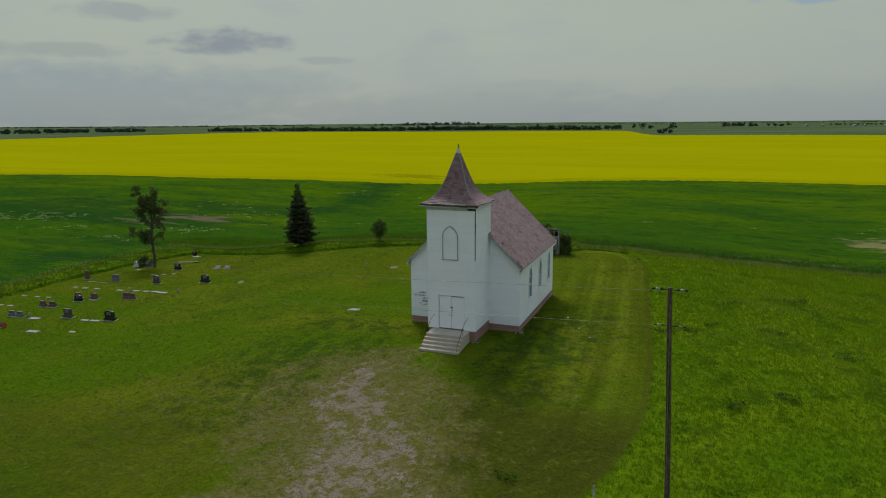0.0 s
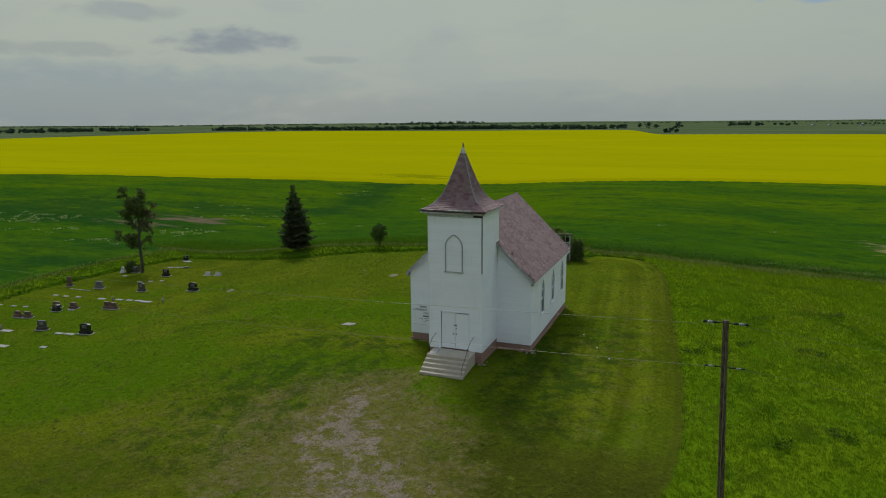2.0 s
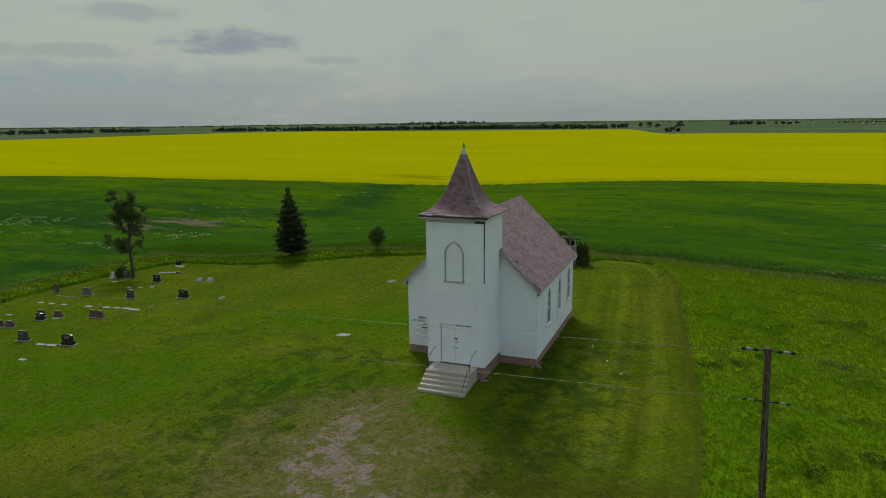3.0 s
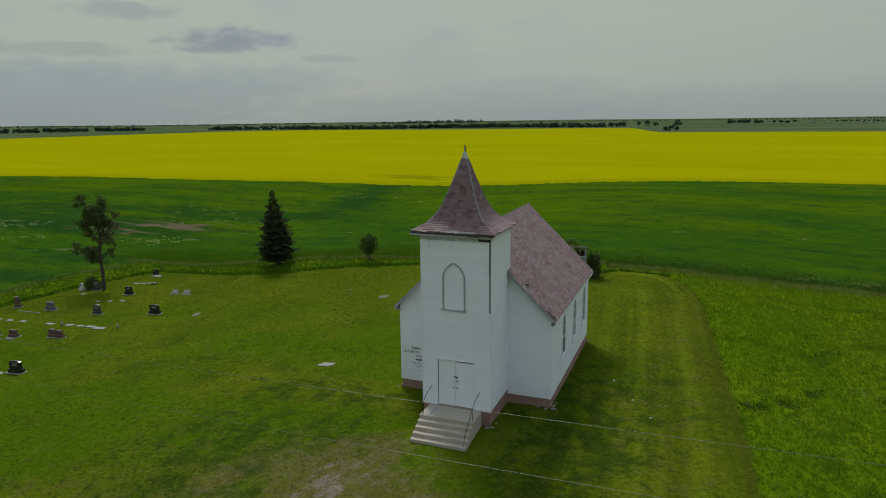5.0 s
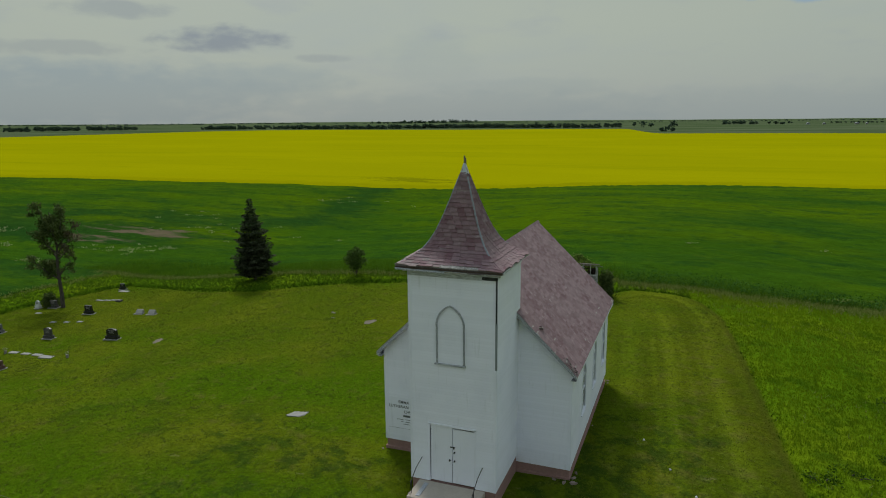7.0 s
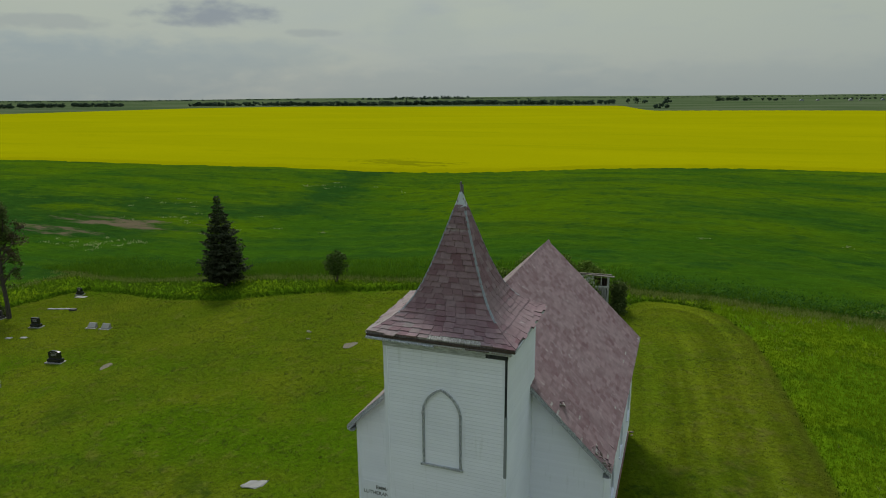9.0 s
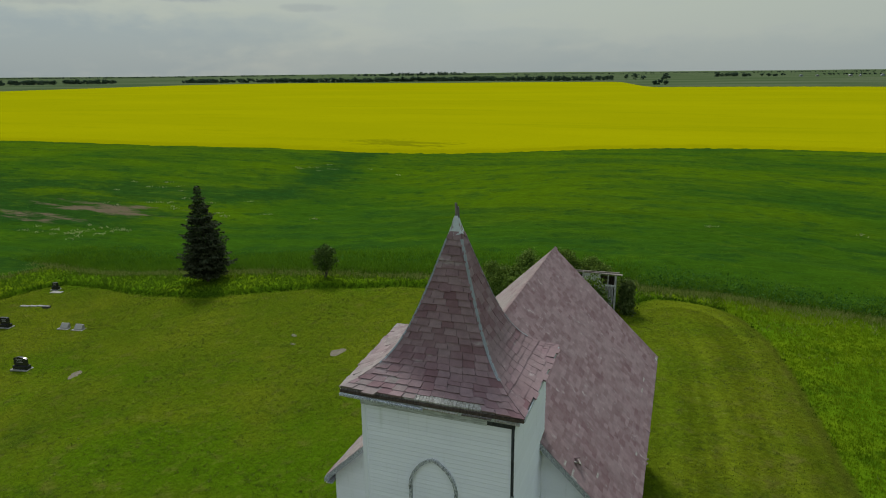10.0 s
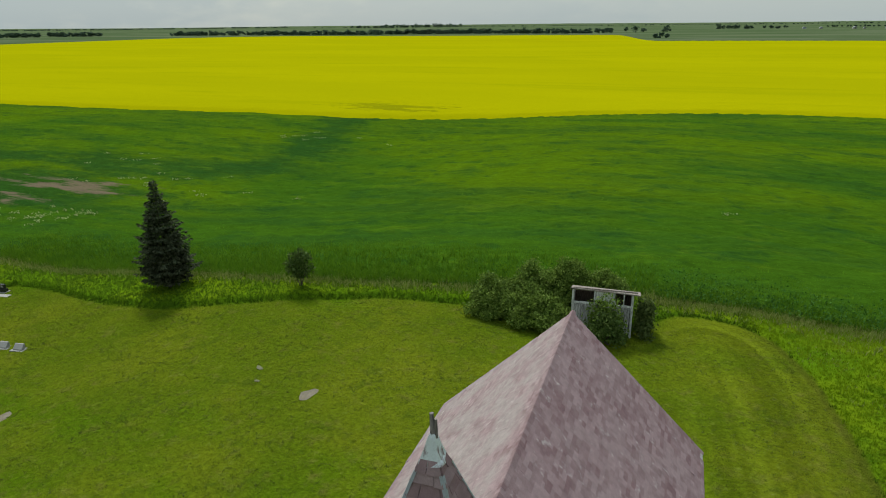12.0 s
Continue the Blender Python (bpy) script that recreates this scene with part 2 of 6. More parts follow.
def mat_ground():
    """Mown lawn, rough grass, gravel drive and dry spots in one sheet; the sheet carries signed distances to their edges."""
    n = Nodes("ground_cover", 1.0, 0.0)
    p = n.pos()
    fine, mid, wide = n.noise(p, 5.0, 8, 0.7), n.noise(p, 1.1, 5, 0.6), n.noise(p, 0.16, 4)
    lawn = n.mix(n.step(wide, 0.35, 0.65), LAWN_A, LAWN_B)
    # fresher swathes of green in broad patches, olive and worn ones between
    fresh = n.math("ADD", n.noise(n.pos((1, 1.5, 1), 30), 0.055, 5, 0.6), n.attr("fresh"))
    lawn = n.mix(n.step(fresh, 0.44, 0.62, 0, 0.85), lawn, LAWN_FRESH)
    lawn = n.mix(n.step(n.math("ADD", mid, n.attr("dry")), 0.52, 0.80, 0, 0.7), lawn, LAWN_DRY)
    # passes of the mower run along the edge
    stripe = n.noise(n.join(n.attr("mown"), n.math("MULTIPLY", n.height(1), 0.03)), 0.8, 2, 0.5)
    swath = n.math("MULTIPLY", n.step(n.height(0), 2.0, 6.0), n.math("SUBTRACT", n.step(stripe, 0.32, 0.68), 0.5))
    lawn = n.vary(lawn, n.math("ADD", swath, 0.5), 0.24)
    clover = n.noise(p, 0.38, 9, 0.74)
    lawn = n.mix(n.step(clover, 0.54, 0.66, 0, 0.42), lawn, LAWN_DEEP)
    herbs_shade = n.math("ADD", n.noise(p, 0.8, 9, 0.76), n.math("MULTIPLY_ADD", n.attr("lush_shade"), 0.22, -0.20))
    lawn = n.mix(n.step(herbs_shade, 0.46, 0.60, 0, 0.75), lawn, LAWN_DEEP)
    patchy = n.math("MULTIPLY", n.attr("thatch"), n.step(n.math("ADD", n.noise(p, 0.8, 6, 0.65), n.math("MULTIPLY", n.attr("thatch"), 0.2)), 0.40, 0.62, 0.35, 1.0))
    lawn = n.mix(n.math("MULTIPLY", patchy, 0.85), lawn, THATCH)
    tuft = n.noise(p, 1.9, 8, 0.74)
    lawn = n.mix(n.step(tuft, 0.56, 0.66, 0, 0.65), lawn, LAWN_TUFT)
    lawn = n.mix(n.step(tuft, 0.44, 0.36, 0, 0.25), lawn, LAWN_DEEP)
    pale = n.math("ADD", n.noise(n.pos((1, 1.6, 1), -20), 0.75, 9, 0.78), n.math("MULTIPLY", n.attr("dry"), 0.35))
    lawn = n.mix(n.step(pale, 0.62, 0.72, 0, 0.6), lawn, LAWN_PALE)
    lawn = n.vary(lawn, fine, 0.75)
    rough = n.mix(n.step(wide, 0.35, 0.68), ROUGH_A, ROUGH_B)
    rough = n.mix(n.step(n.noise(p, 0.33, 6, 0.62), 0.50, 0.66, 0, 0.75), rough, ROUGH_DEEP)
    rough = n.mix(n.step(n.noise(n.pos((1, 1.8, 1)), 0.5, 7, 0.7), 0.62, 0.74, 0, 0.6), rough, LAWN_DRY)
    # shade at the foot of the uncut strip, mixed into the ground colour
    rough = n.mix(n.math("MULTIPLY", n.step(n.attr("strip"), -0.7, -0.3), 0.7), rough, ROUGH_DEEP)
    rough = n.vary(rough, fine, 0.5)
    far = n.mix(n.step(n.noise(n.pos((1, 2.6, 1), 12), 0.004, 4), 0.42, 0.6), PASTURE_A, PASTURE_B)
    mown = n.math("ADD", n.attr("mown"), n.math("MULTIPLY_ADD", mid, 0.5, -0.25))
    grass = n.mix(n.step(mown, -0.3, 0.3), rough, lawn)
    # taller grass's shadow, coloured as a dark line just inside the mown edge
    shade_line = n.math("MULTIPLY", n.step(mown, -0.25, 0.0), n.step(mown, 0.5, 0.15))
    shade_line = n.math("MULTIPLY", shade_line, n.step(n.height(0), 6.0, 9.0, 0, 0.6))
    grass = n.mix(shade_line, grass, n.vary(SHADE_LINE, fine, 0.5))
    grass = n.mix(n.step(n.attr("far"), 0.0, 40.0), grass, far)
    # worn drive: stones and dust show where grass is thin
    pebble = n.noise(p, 9.0, 6, 0.7)
    dust = n.mix(n.step(pebble, 0.3, 0.7), GRAVEL_A, GRAVEL_B)
    dust = n.vary(dust, n.noise(p, 30, 3), 0.3)
    dust = n.vary(dust, n.noise(p, 0.55, 5, 0.6), 0.22)
    edge = n.math("ADD", n.attr("gravel"), n.math("MULTIPLY_ADD", n.noise(p, 0.34, 8, 0.66), 13.5, -7.4))
    dry = n.mix(n.step(n.noise(p, 2.4, 6, 0.65), 0.44, 0.62), LAWN_DRY, DRY)
    dry = n.vary(dry, fine, 0.5)
    straw = n.step(n.math("ADD", n.math("ADD", edge, 3.2), n.math("MULTIPLY_ADD", tuft, 5.0, -2.5)), -1.2, 2.0, 0, 0.85)
    grass = n.mix(straw, grass, dry)
    # thin grass survives in tufts, fewer towards the middle of the wheel tracks
    tufts = n.math("MULTIPLY_ADD", n.noise(p, 1.3, 9, 0.78), 11.0, -6.0)
    bits = n.step(n.math("ADD", n.math("MULTIPLY", n.math("MINIMUM", edge, 1.7), 0.5), tufts), -0.25, 0.65)
    bits = n.math("MULTIPLY", bits, n.step(edge, -1.8, 0.4))
    c = n.mix(n.math("MULTIPLY", bits, 0.92), grass, dust)
    n.bump(n.math("ADD", n.math("ADD", fine, mid), tuft), 0.8, 0.18)
    return n.done(c)


def mat_crop():
    """A young green crop with drill rows, thin bands and bare or flowering spots."""
    n = Nodes("crop_leaves", 1.0, 0.0)
    p = n.pos()
    clod = n.noise(n.pos((1, 2.0, 1), -8), 0.7, 6, 0.65)
    fine = n.noise(n.pos((1, 1.6, 1), -8), 3.0, 8, 0.7)
    band = n.noise(n.pos((0.25, 1.9, 1), -8), 0.09, 6, 0.62)
    wide = n.noise(n.pos((1, 1.7, 1), 20), 0.022, 5, 0.55)
    c = n.mix(n.step(n.math("ADD", wide, n.attr("thin")), 0.4, 0.62), CROP_A, CROP_B)
    swale = n.math("ADD", n.attr("swale"), n.math("MULTIPLY_ADD", n.noise(n.pos((0.5, 1.0, 1), -24), 0.16, 9, 0.75), 30.0, -15.0))
    c = n.mix(n.step(band, 0.44, 0.66, 0, 0.5), c, CROP_DEEP)
    c = n.mix(n.step(swale, -3.0, 3.5, 0, 0.8), c, CROP_DEEP)
    c = n.vary(c, n.noise(n.pos((0.5, 1.6, 1), -8), 0.35, 7, 0.7), 0.32)
    # lodged and thin streaks, broken into clumps
    streak = n.noise(n.pos((0.55, 1.1, 1), -24), 0.26, 9, 0.74)
    c = n.mix(n.step(streak, 0.52, 0.62, 0, 0.55), c, CROP_DEEP)
    clump = n.noise(n.pos((0.8, 1.0, 1), -8), 0.42, 9, 0.76)
    c = n.mix(n.step(clump, 0.54, 0.64, 0, 0.5), c, CROP_DEEP)
    c = n.mix(n.step(n.noise(n.pos((0.5, 1.3, 1), -16, shift=(40, 9, 0)), 0.20, 8, 0.72), 0.55, 0.66, 0, 0.38), c, CROP_BRIGHT)
    ruts = n.noise(n.pos((0.05, 1.0, 1), -8), 0.8, 4, 0.6)
    c = n.mix(n.step(ruts, 0.64, 0.72, 0, 0.4), c, CROP_DEEP)
    c = n.vary(c, clod, 0.45)
    c = n.vary(c, fine, 0.6)
    bare = n.math("ADD", n.attr("bare"), n.math("MULTIPLY_ADD", n.noise(n.pos((0.35, 1.3, 1)), 0.30, 9, 0.75), 27.0, -15.3))
    c = n.mix(n.step(bare, -1.0, 2.2, 0, 0.85), c, n.vary(n.mix(n.step(n.height(0), -10.0, 10.0), SOIL, STRAW), fine, 0.4))
    n.bump(fine, 0.6, 0.25)
    return n.done(c)


def mat_canola():
    n = Nodes("canola_bloom", 1.0, 0.0)
    p = n.pos()
    fine = n.noise(p, 2.2, 8, 0.7)
    band = n.noise(n.pos((0.12, 1.0, 1), -7), 0.10, 6, 0.6)
    wide = n.noise(n.pos((0.5, 1.4, 1), -7), 0.012, 4)
    c = n.mix(n.step(wide, 0.38, 0.66), CANOLA_A, CANOLA_B)
    c = n.mix(n.step(band, 0.54, 0.72, 0, 0.5), c, CANOLA_GREEN)
    c = n.mix(n.step(n.noise(n.pos((0.10, 1.0, 1), 4), 0.035, 8, 0.72), 0.56, 0.68, 0, 0.4), c, CANOLA_GREEN)
    lodged = n.math("ADD", n.attr("lodged"), n.math("MULTIPLY_ADD", n.noise(n.pos((0.22, 1.0, 1), 14), 0.85, 7, 0.72), 40.0, -22.5))
    c = n.mix(n.step(lodged, 0.0, 2.0, 0, 0.5), c, CANOLA_DEEP)
    c = n.vary(c, fine, 0.16)
    n.bump(fine, 0.4, 0.15)
    return n.done(c)


WHITE, WHITE_DULL = (0.83, 0.845, 0.925), (0.765, 0.785, 0.87)
SHINGLE_DARK, SHINGLE_PALE, SHINGLE_WORN, SHINGLE_BARE = (0.148, 0.084, 0.089), (0.256, 0.178, 0.182), (0.248, 0.184, 0.184), (0.42, 0.38, 0.365)
SHINGLE_RED, SHINGLE_SUNLIT = (0.160, 0.082, 0.092), (0.272, 0.250, 0.228)
LAWN_A, LAWN_B, LAWN_DRY, LAWN_DEEP = (0.074, 0.112, 0.005), (0.107, 0.135, 0.007), (0.118, 0.112, 0.024), (0.026, 0.055, 0.007)
LAWN_FRESH, LAWN_PALE = (0.060, 0.122, 0.003), (0.165, 0.165, 0.060)
ROUGH_A, ROUGH_B, ROUGH_DEEP = (0.082, 0.162, 0.004), (0.128, 0.192, 0.005), (0.044, 0.100, 0.004)
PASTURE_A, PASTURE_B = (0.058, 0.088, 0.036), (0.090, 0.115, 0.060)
STRAW, SHADE_LINE = (0.215, 0.190, 0.085), (0.056, 0.062, 0.008)
GRAVEL_A, GRAVEL_B, DRY, SOIL = (0.150, 0.120, 0.094), (0.270, 0.220, 0.176), (0.160, 0.134, 0.064), (0.14, 0.105, 0.070)
THATCH, LAWN_TUFT = (0.052, 0.058, 0.008), (0.120, 0.155, 0.018)
CROP_A, CROP_B, CROP_DEEP, CROP_BRIGHT = (0.034, 0.086, 0.005), (0.060, 0.112, 0.003), (0.014, 0.050, 0.009), (0.080, 0.142, 0.006)
CANOLA_A, CANOLA_B, CANOLA_GREEN, CANOLA_DEEP = (0.265, 0.262, 0.001), (0.290, 0.282, 0.001), (0.205, 0.215, 0.001), (0.095, 0.110, 0.003)

M_PAINT = mat_paint()
M_WOOD = mat_bare_wood("weathered_wood", (0.24, 0.25, 0.27), (0.50, 0.52, 0.56))
M_DARKWOOD = mat_bare_wood("dark_wood", (0.035, 0.026, 0.022), (0.10, 0.075, 0.06))
M_PLANK = mat_bare_wood("old_deck_boards", (0.10, 0.085, 0.08), (0.24, 0.21, 0.20))
M_CEDAR = mat_bare_wood("bleached_cedar", (0.24, 0.22, 0.19), (0.46, 0.44, 0.41))
M_TRIM = mat_bare_wood("peeling_trim", (0.36, 0.375, 0.39), (0.64, 0.66, 0.70), 0.85, (2, 2, 14))
M_TAR = mat_bare_wood("tarred_wood", (0.020, 0.022, 0.025), (0.075, 0.078, 0.085))
M_PEEL = mat_bare_wood("peeling_window_trim", (0.17, 0.18, 0.195), (0.62, 0.64, 0.67), 0.85, (26, 26, 9))
M_FOUND = mat_plain("foundation_render", (0.30, 0.178, 0.155), 0.9, grain=14, amount=0.2, bump=0.5)
M_CONC = mat_plain("concrete", (0.42, 0.365, 0.30), 0.9, grain=16, amount=0.2, bump=0.4)
M_SHINGLE = mat_shingle("shingle", False)
M_SHINGLES = mat_shingle("shingles", True)
M_TIN = mat_plain("grey_tin", (0.25, 0.27, 0.29), 0.6, 0.15, grain=25, amount=0.2)
M_CAP = mat_cap()
M_IRON = mat_plain("black_iron", (0.02, 0.02, 0.02), 0.5, 0.5, grain=40)
M_GLASS = mat_plain("dark_glass", (0.020, 0.034, 0.032), 0.6, 0.0, grain=2, amount=0.3, bump=0.02, spec=0.05)
M_GROUND, M_CROP, M_CANOLA = mat_ground(), mat_crop(), mat_canola()

# ---- helpers for meshes ----
def part(name, bm, material, parent=None, label=""):
    """Links a bmesh as one mesh object under a thing or a part."""
    me = bpy.data.meshes.new(name)
    bm.to_mesh(me)
    bm.free()
    me.materials.append(material)
    ob = new(name, me)
    if parent:
        ob.parent = parent
    if label:
        tagged(ob, label)
    return ob


def thing(name, place, label, category, group="", kind="", turn=0.0):
    ob = new(name)
    ob.empty_display_size = 0.3
    ob.matrix_world = pose(*place, 0, 0, turn)
    return tagged(ob, label, category, group, kind)


def box(bm, x0, x1, y0, y1, z0, z1, bevel=0.0):
    vs = [bm.verts.new((x, y, z)) for z in (z0, z1) for y in (y0, y1) for x in (x0, x1)]
    fs = [bm.faces.new([vs[i] for i in q]) for q in ((0, 2, 3, 1), (4, 5, 7, 6), (0, 1, 5, 4), (2, 6, 7, 3), (0, 4, 6, 2), (1, 3, 7, 5))]
    if bevel:
        es = list({e for f in fs for e in f.edges})
        bmesh.ops.bevel(bm, geom=es, offset=bevel, segments=2, affect="EDGES")
    return vs


def tube(bm, points, r0, r1=None, sides=8):
    """A round bar along points, tapering from r0 to r1."""
    r1 = r0 if r1 is None else r1
    rings = []
    for i, p in enumerate(points):
        p = Vector(p)
        a, b = Vector(points[max(i - 1, 0)]), Vector(points[min(i + 1, len(points) - 1)])
        d = (b - a).normalized()
        u = d.cross(Vector((0, 0, 1)) if abs(d.z) < 0.9 else Vector((0, 1, 0))).normalized()
        v = d.cross(u)
        r = r0 + (r1 - r0) * i / max(len(points) - 1, 1)
        rings.append([bm.verts.new(p + r * (math.cos(k * math.tau / sides) * u + math.sin(k * math.tau / sides) * v)) for k in range(sides)])
    for p, q in zip(rings, rings[1:]):
        for k in range(sides):
            bm.faces.new((p[k], p[(k + 1) % sides], q[(k + 1) % sides], q[k]))
    bm.faces.new(rings[0][::-1])
    bm.faces.new(rings[-1])


def mesh_of(name, verts, faces, material, smooth=False):
    me = bpy.data.meshes.new(name)
    if isinstance(faces, list):
        me.from_pydata(np.asarray(verts).tolist(), [], faces)
    else:
        v, f = np.asarray(verts, np.float32), np.asarray(faces, np.int32)
        me.vertices.add(len(v))
        me.vertices.foreach_set("co", v.ravel())
        me.loops.add(f.size)
        me.loops.foreach_set("vertex_index", f.ravel())
        me.polygons.add(len(f))
        me.polygons.foreach_set("loop_start", np.arange(0, f.size, f.shape[1], dtype=np.int32))
        me.update(calc_edges=True)
    me.materials.append(material)
    if smooth:
        me.polygons.foreach_set("use_smooth", np.ones(len(me.polygons), bool))
    me.update()
    return me


# ---- the land ----
def ease(v, a, b):
    t = np.clip((np.asarray(v, float) - a) / (b - a), 0, 1)
    return t * t * (3 - 2 * t)


def land(x, y):
    """Height of the ground: the church on a low knoll that falls away to all sides, open plain beyond."""
    x, y = np.asarray(x, float), np.asarray(y, float)
    near = -0.08 - 3.35 * ease(-x, 4, 50) - 1.6 * ease(x, 5, 36) - 1.2 * ease(-y, -4, 18) - 1.5 * ease(y, 20, 65)
    near = near + 0.95 * np.exp(-((x + 28) / 13) ** 2 - ((y - 34) / 9) ** 2)
    near = near + 0.05 * np.sin(x * 0.9 + 1.3 * np.sin(y * 0.35)) * np.cos(y * 0.7)
    near = near - 0.40 * np.exp(-((x + 31) / 9) ** 2 - ((y - 8) / 11) ** 2) - 0.36 * np.exp(-((x + 12) / 6) ** 2 - ((y - 7) / 9) ** 2)
    near = near - 0.17 * np.exp(-(x / 7.5) ** 4 - ((y - 8.5) / 8.5) ** 4)
    d = np.hypot(x, y - 10)
    plain = -2.6 + 0.5 * np.sin(x / 70 + 0.6) * np.cos(y / 90) + ease(d, 900, 2500) * 3.0 * np.sin(x / 420 + 1.0) * np.cos(y / 610)
    k = ease(d, 70, 150)
    return near * (1 - k) + plain * k


def signed(poly, x, y):
    """Distance to a closed outline, positive inside."""
    p, q = np.array(poly, float), np.roll(np.array(poly, float), -1, 0)
    best, inside = np.full(x.shape, 1e9), np.zeros(x.shape, bool)
    for (ax, ay), (bx, by) in zip(p, q):
        ex, ey = bx - ax, by - ay
        t = np.clip(((x - ax) * ex + (y - ay) * ey) / (ex * ex + ey * ey), 0, 1)
        best = np.minimum(best, np.hypot(x - ax - t * ex, y - ay - t * ey))
        cross = ((ay > y) != (by > y)) & (x < ex * (y - ay) / (ey if ey else 1e-9) + ax)
        inside ^= cross
    return np.where(inside, best, -best)


def smooth_outline(points, rounds=3):
    """Cuts the corners of an outline."""
    p = np.array(points, float)
    for _ in range(rounds):
        q = np.roll(p, -1, 0)
        p = np.stack((0.75 * p + 0.25 * q, 0.25 * p + 0.75 * q), 1).reshape(-1, 2)
    return p


MOWN = smooth_outline([(-51, -58), (-51.2, 5), (-52.0, 12), (-51.4, 19), (-50.5, 25), (-49.5, 31), (-45, 31), (-40, 29.4), (-34, 27.9), (-29, 27.6), (-21, 30.1), (-14, 32.1), (-8, 32.5), (-3, 29.5), (1, 31),
                       (3, 35.2), (7, 35.2), (9.8, 31.3), (10.9, 23), (11.8, 12.5), (13.1, -2), (12.6, -9), (10.6, -15), (9, -25), (8, -58)], 3)


def edge_table():
    gx, gy = np.meshgrid(np.arange(-70, 60.1, 0.25), np.arange(-60, 50.1, 0.25), indexing="ij")
    return signed(MOWN, gx, gy)


EDGE = edge_table()


def mown_at(x, y):
    """Distance inside the mown edge, read from a table."""
    u, v = np.clip((np.asarray(x, float) + 70) * 4, 0, EDGE.shape[0] - 1.001), np.clip((np.asarray(y, float) + 60) * 4, 0, EDGE.shape[1] - 1.001)
    i, j = u.astype(int), v.astype(int)
    a, b = u - i, v - j
    return (EDGE[i, j] * (1 - a) + EDGE[i + 1, j] * a) * (1 - b) + (EDGE[i, j + 1] * (1 - a) + EDGE[i + 1, j + 1] * a) * b


def top(x, y):
    """Ground with the step up into the uncut grass."""
    x, y = np.asarray(x, float), np.asarray(y, float)
    near = (x > -70) & (x < 60) & (y > -60) & (y < 50)
    out = mown_at(x, y)
    lift = np.where(near, np.where(x < 2, 0.36, 0.16) * ease(-out, 0.0, np.where(x < 2, 0.6, 1.0)), 0.0) * (1 - ease(np.abs(x + 5), 50, 60)) * (1 - ease(y, 40, 48)) * (1 - ease(-y, 54, 59))
    return land(x, y) + lift


def land_at(x, y):
    return float(top(np.array([x], float), np.array([y], float))[0])


DRIVE = [(-2.4, -6.4, 1.6), (-1.9, -8.8, 2.8), (-0.6, -12.3, 3.0), (1.9, -17.0, 3.5), (4.3, -26.0, 4.0), (3.5, -58.0, 4.0)]


def drive(x, y):
    best = np.full(x.shape, -1e9)
    for (ax, ay, ar), (bx, by, br) in zip(DRIVE, DRIVE[1:]):
        ex, ey = bx - ax, by - ay
        t = np.clip(((x - ax) * ex + (y - ay) * ey) / (ex * ex + ey * ey), 0, 1)
        best = np.maximum(best, ar + t * (br - ar) - np.hypot(x - ax - t * ex, y - ay - t * ey))
    return best


def spaced(lo, hi, step, reach, grow):
    a = list(np.arange(lo, hi + step / 2, step))
    for sign in (-1, 1):
        s, v = step, (a[0] if sign < 0 else a[-1])
        extra = []
        while abs(v) < reach:
            s *= grow
            v += sign * s
            extra.append(v)
        a = extra[::-1] + a if sign < 0 else a + extra
    return np.array(a)


def sheet(xs, ys, zfun):
    """A grid of quads over columns xs and rows ys; xs and ys are 2D arrays."""
    z = zfun(xs, ys)
    n, m = xs.shape
    i = np.arange(n * m).reshape(n, m)
    faces = np.stack((i[:-1, :-1], i[1:, :-1], i[1:, 1:], i[:-1, 1:]), -1).reshape(-1, 4)
    return np.stack((xs, ys, z), -1).reshape(-1, 3), faces


def store(me, name, values):
    at = me.attributes.new(name, "FLOAT", "POINT")
    at.data.foreach_set("value", np.asarray(values, np.float32).ravel())


def crop_near(x):
    """The crop's near edge behind the church."""
    return 33.3 + 1.6 * ease(-x, 30, 44) + 3.6 * ease(x, -19, 2) + 0.9 * ease(x, 10, 28) + 1.6 * ease(x, 22, 34) + 0.3 * np.sin(x * 0.31)


def crop_left(y):
    return -55.8 + 0.5 * np.sin(y * 0.23)


def canola_near(x):
    return 121.0 + 27.0 * ease(x, -75, 25) - 26 * ease(-x, 140, 300) + 1.2 * np.sin(x / 17.0)


def canola_far(x):
    return 930.0 - 270.0 * ease(x, -95, -20) - 420 * ease(-x, 500, 1100)


SWALE = [(-120, 66), (-90, 74), (-70, 74), (-57, 78), (-58, 92), (-64, 122)]


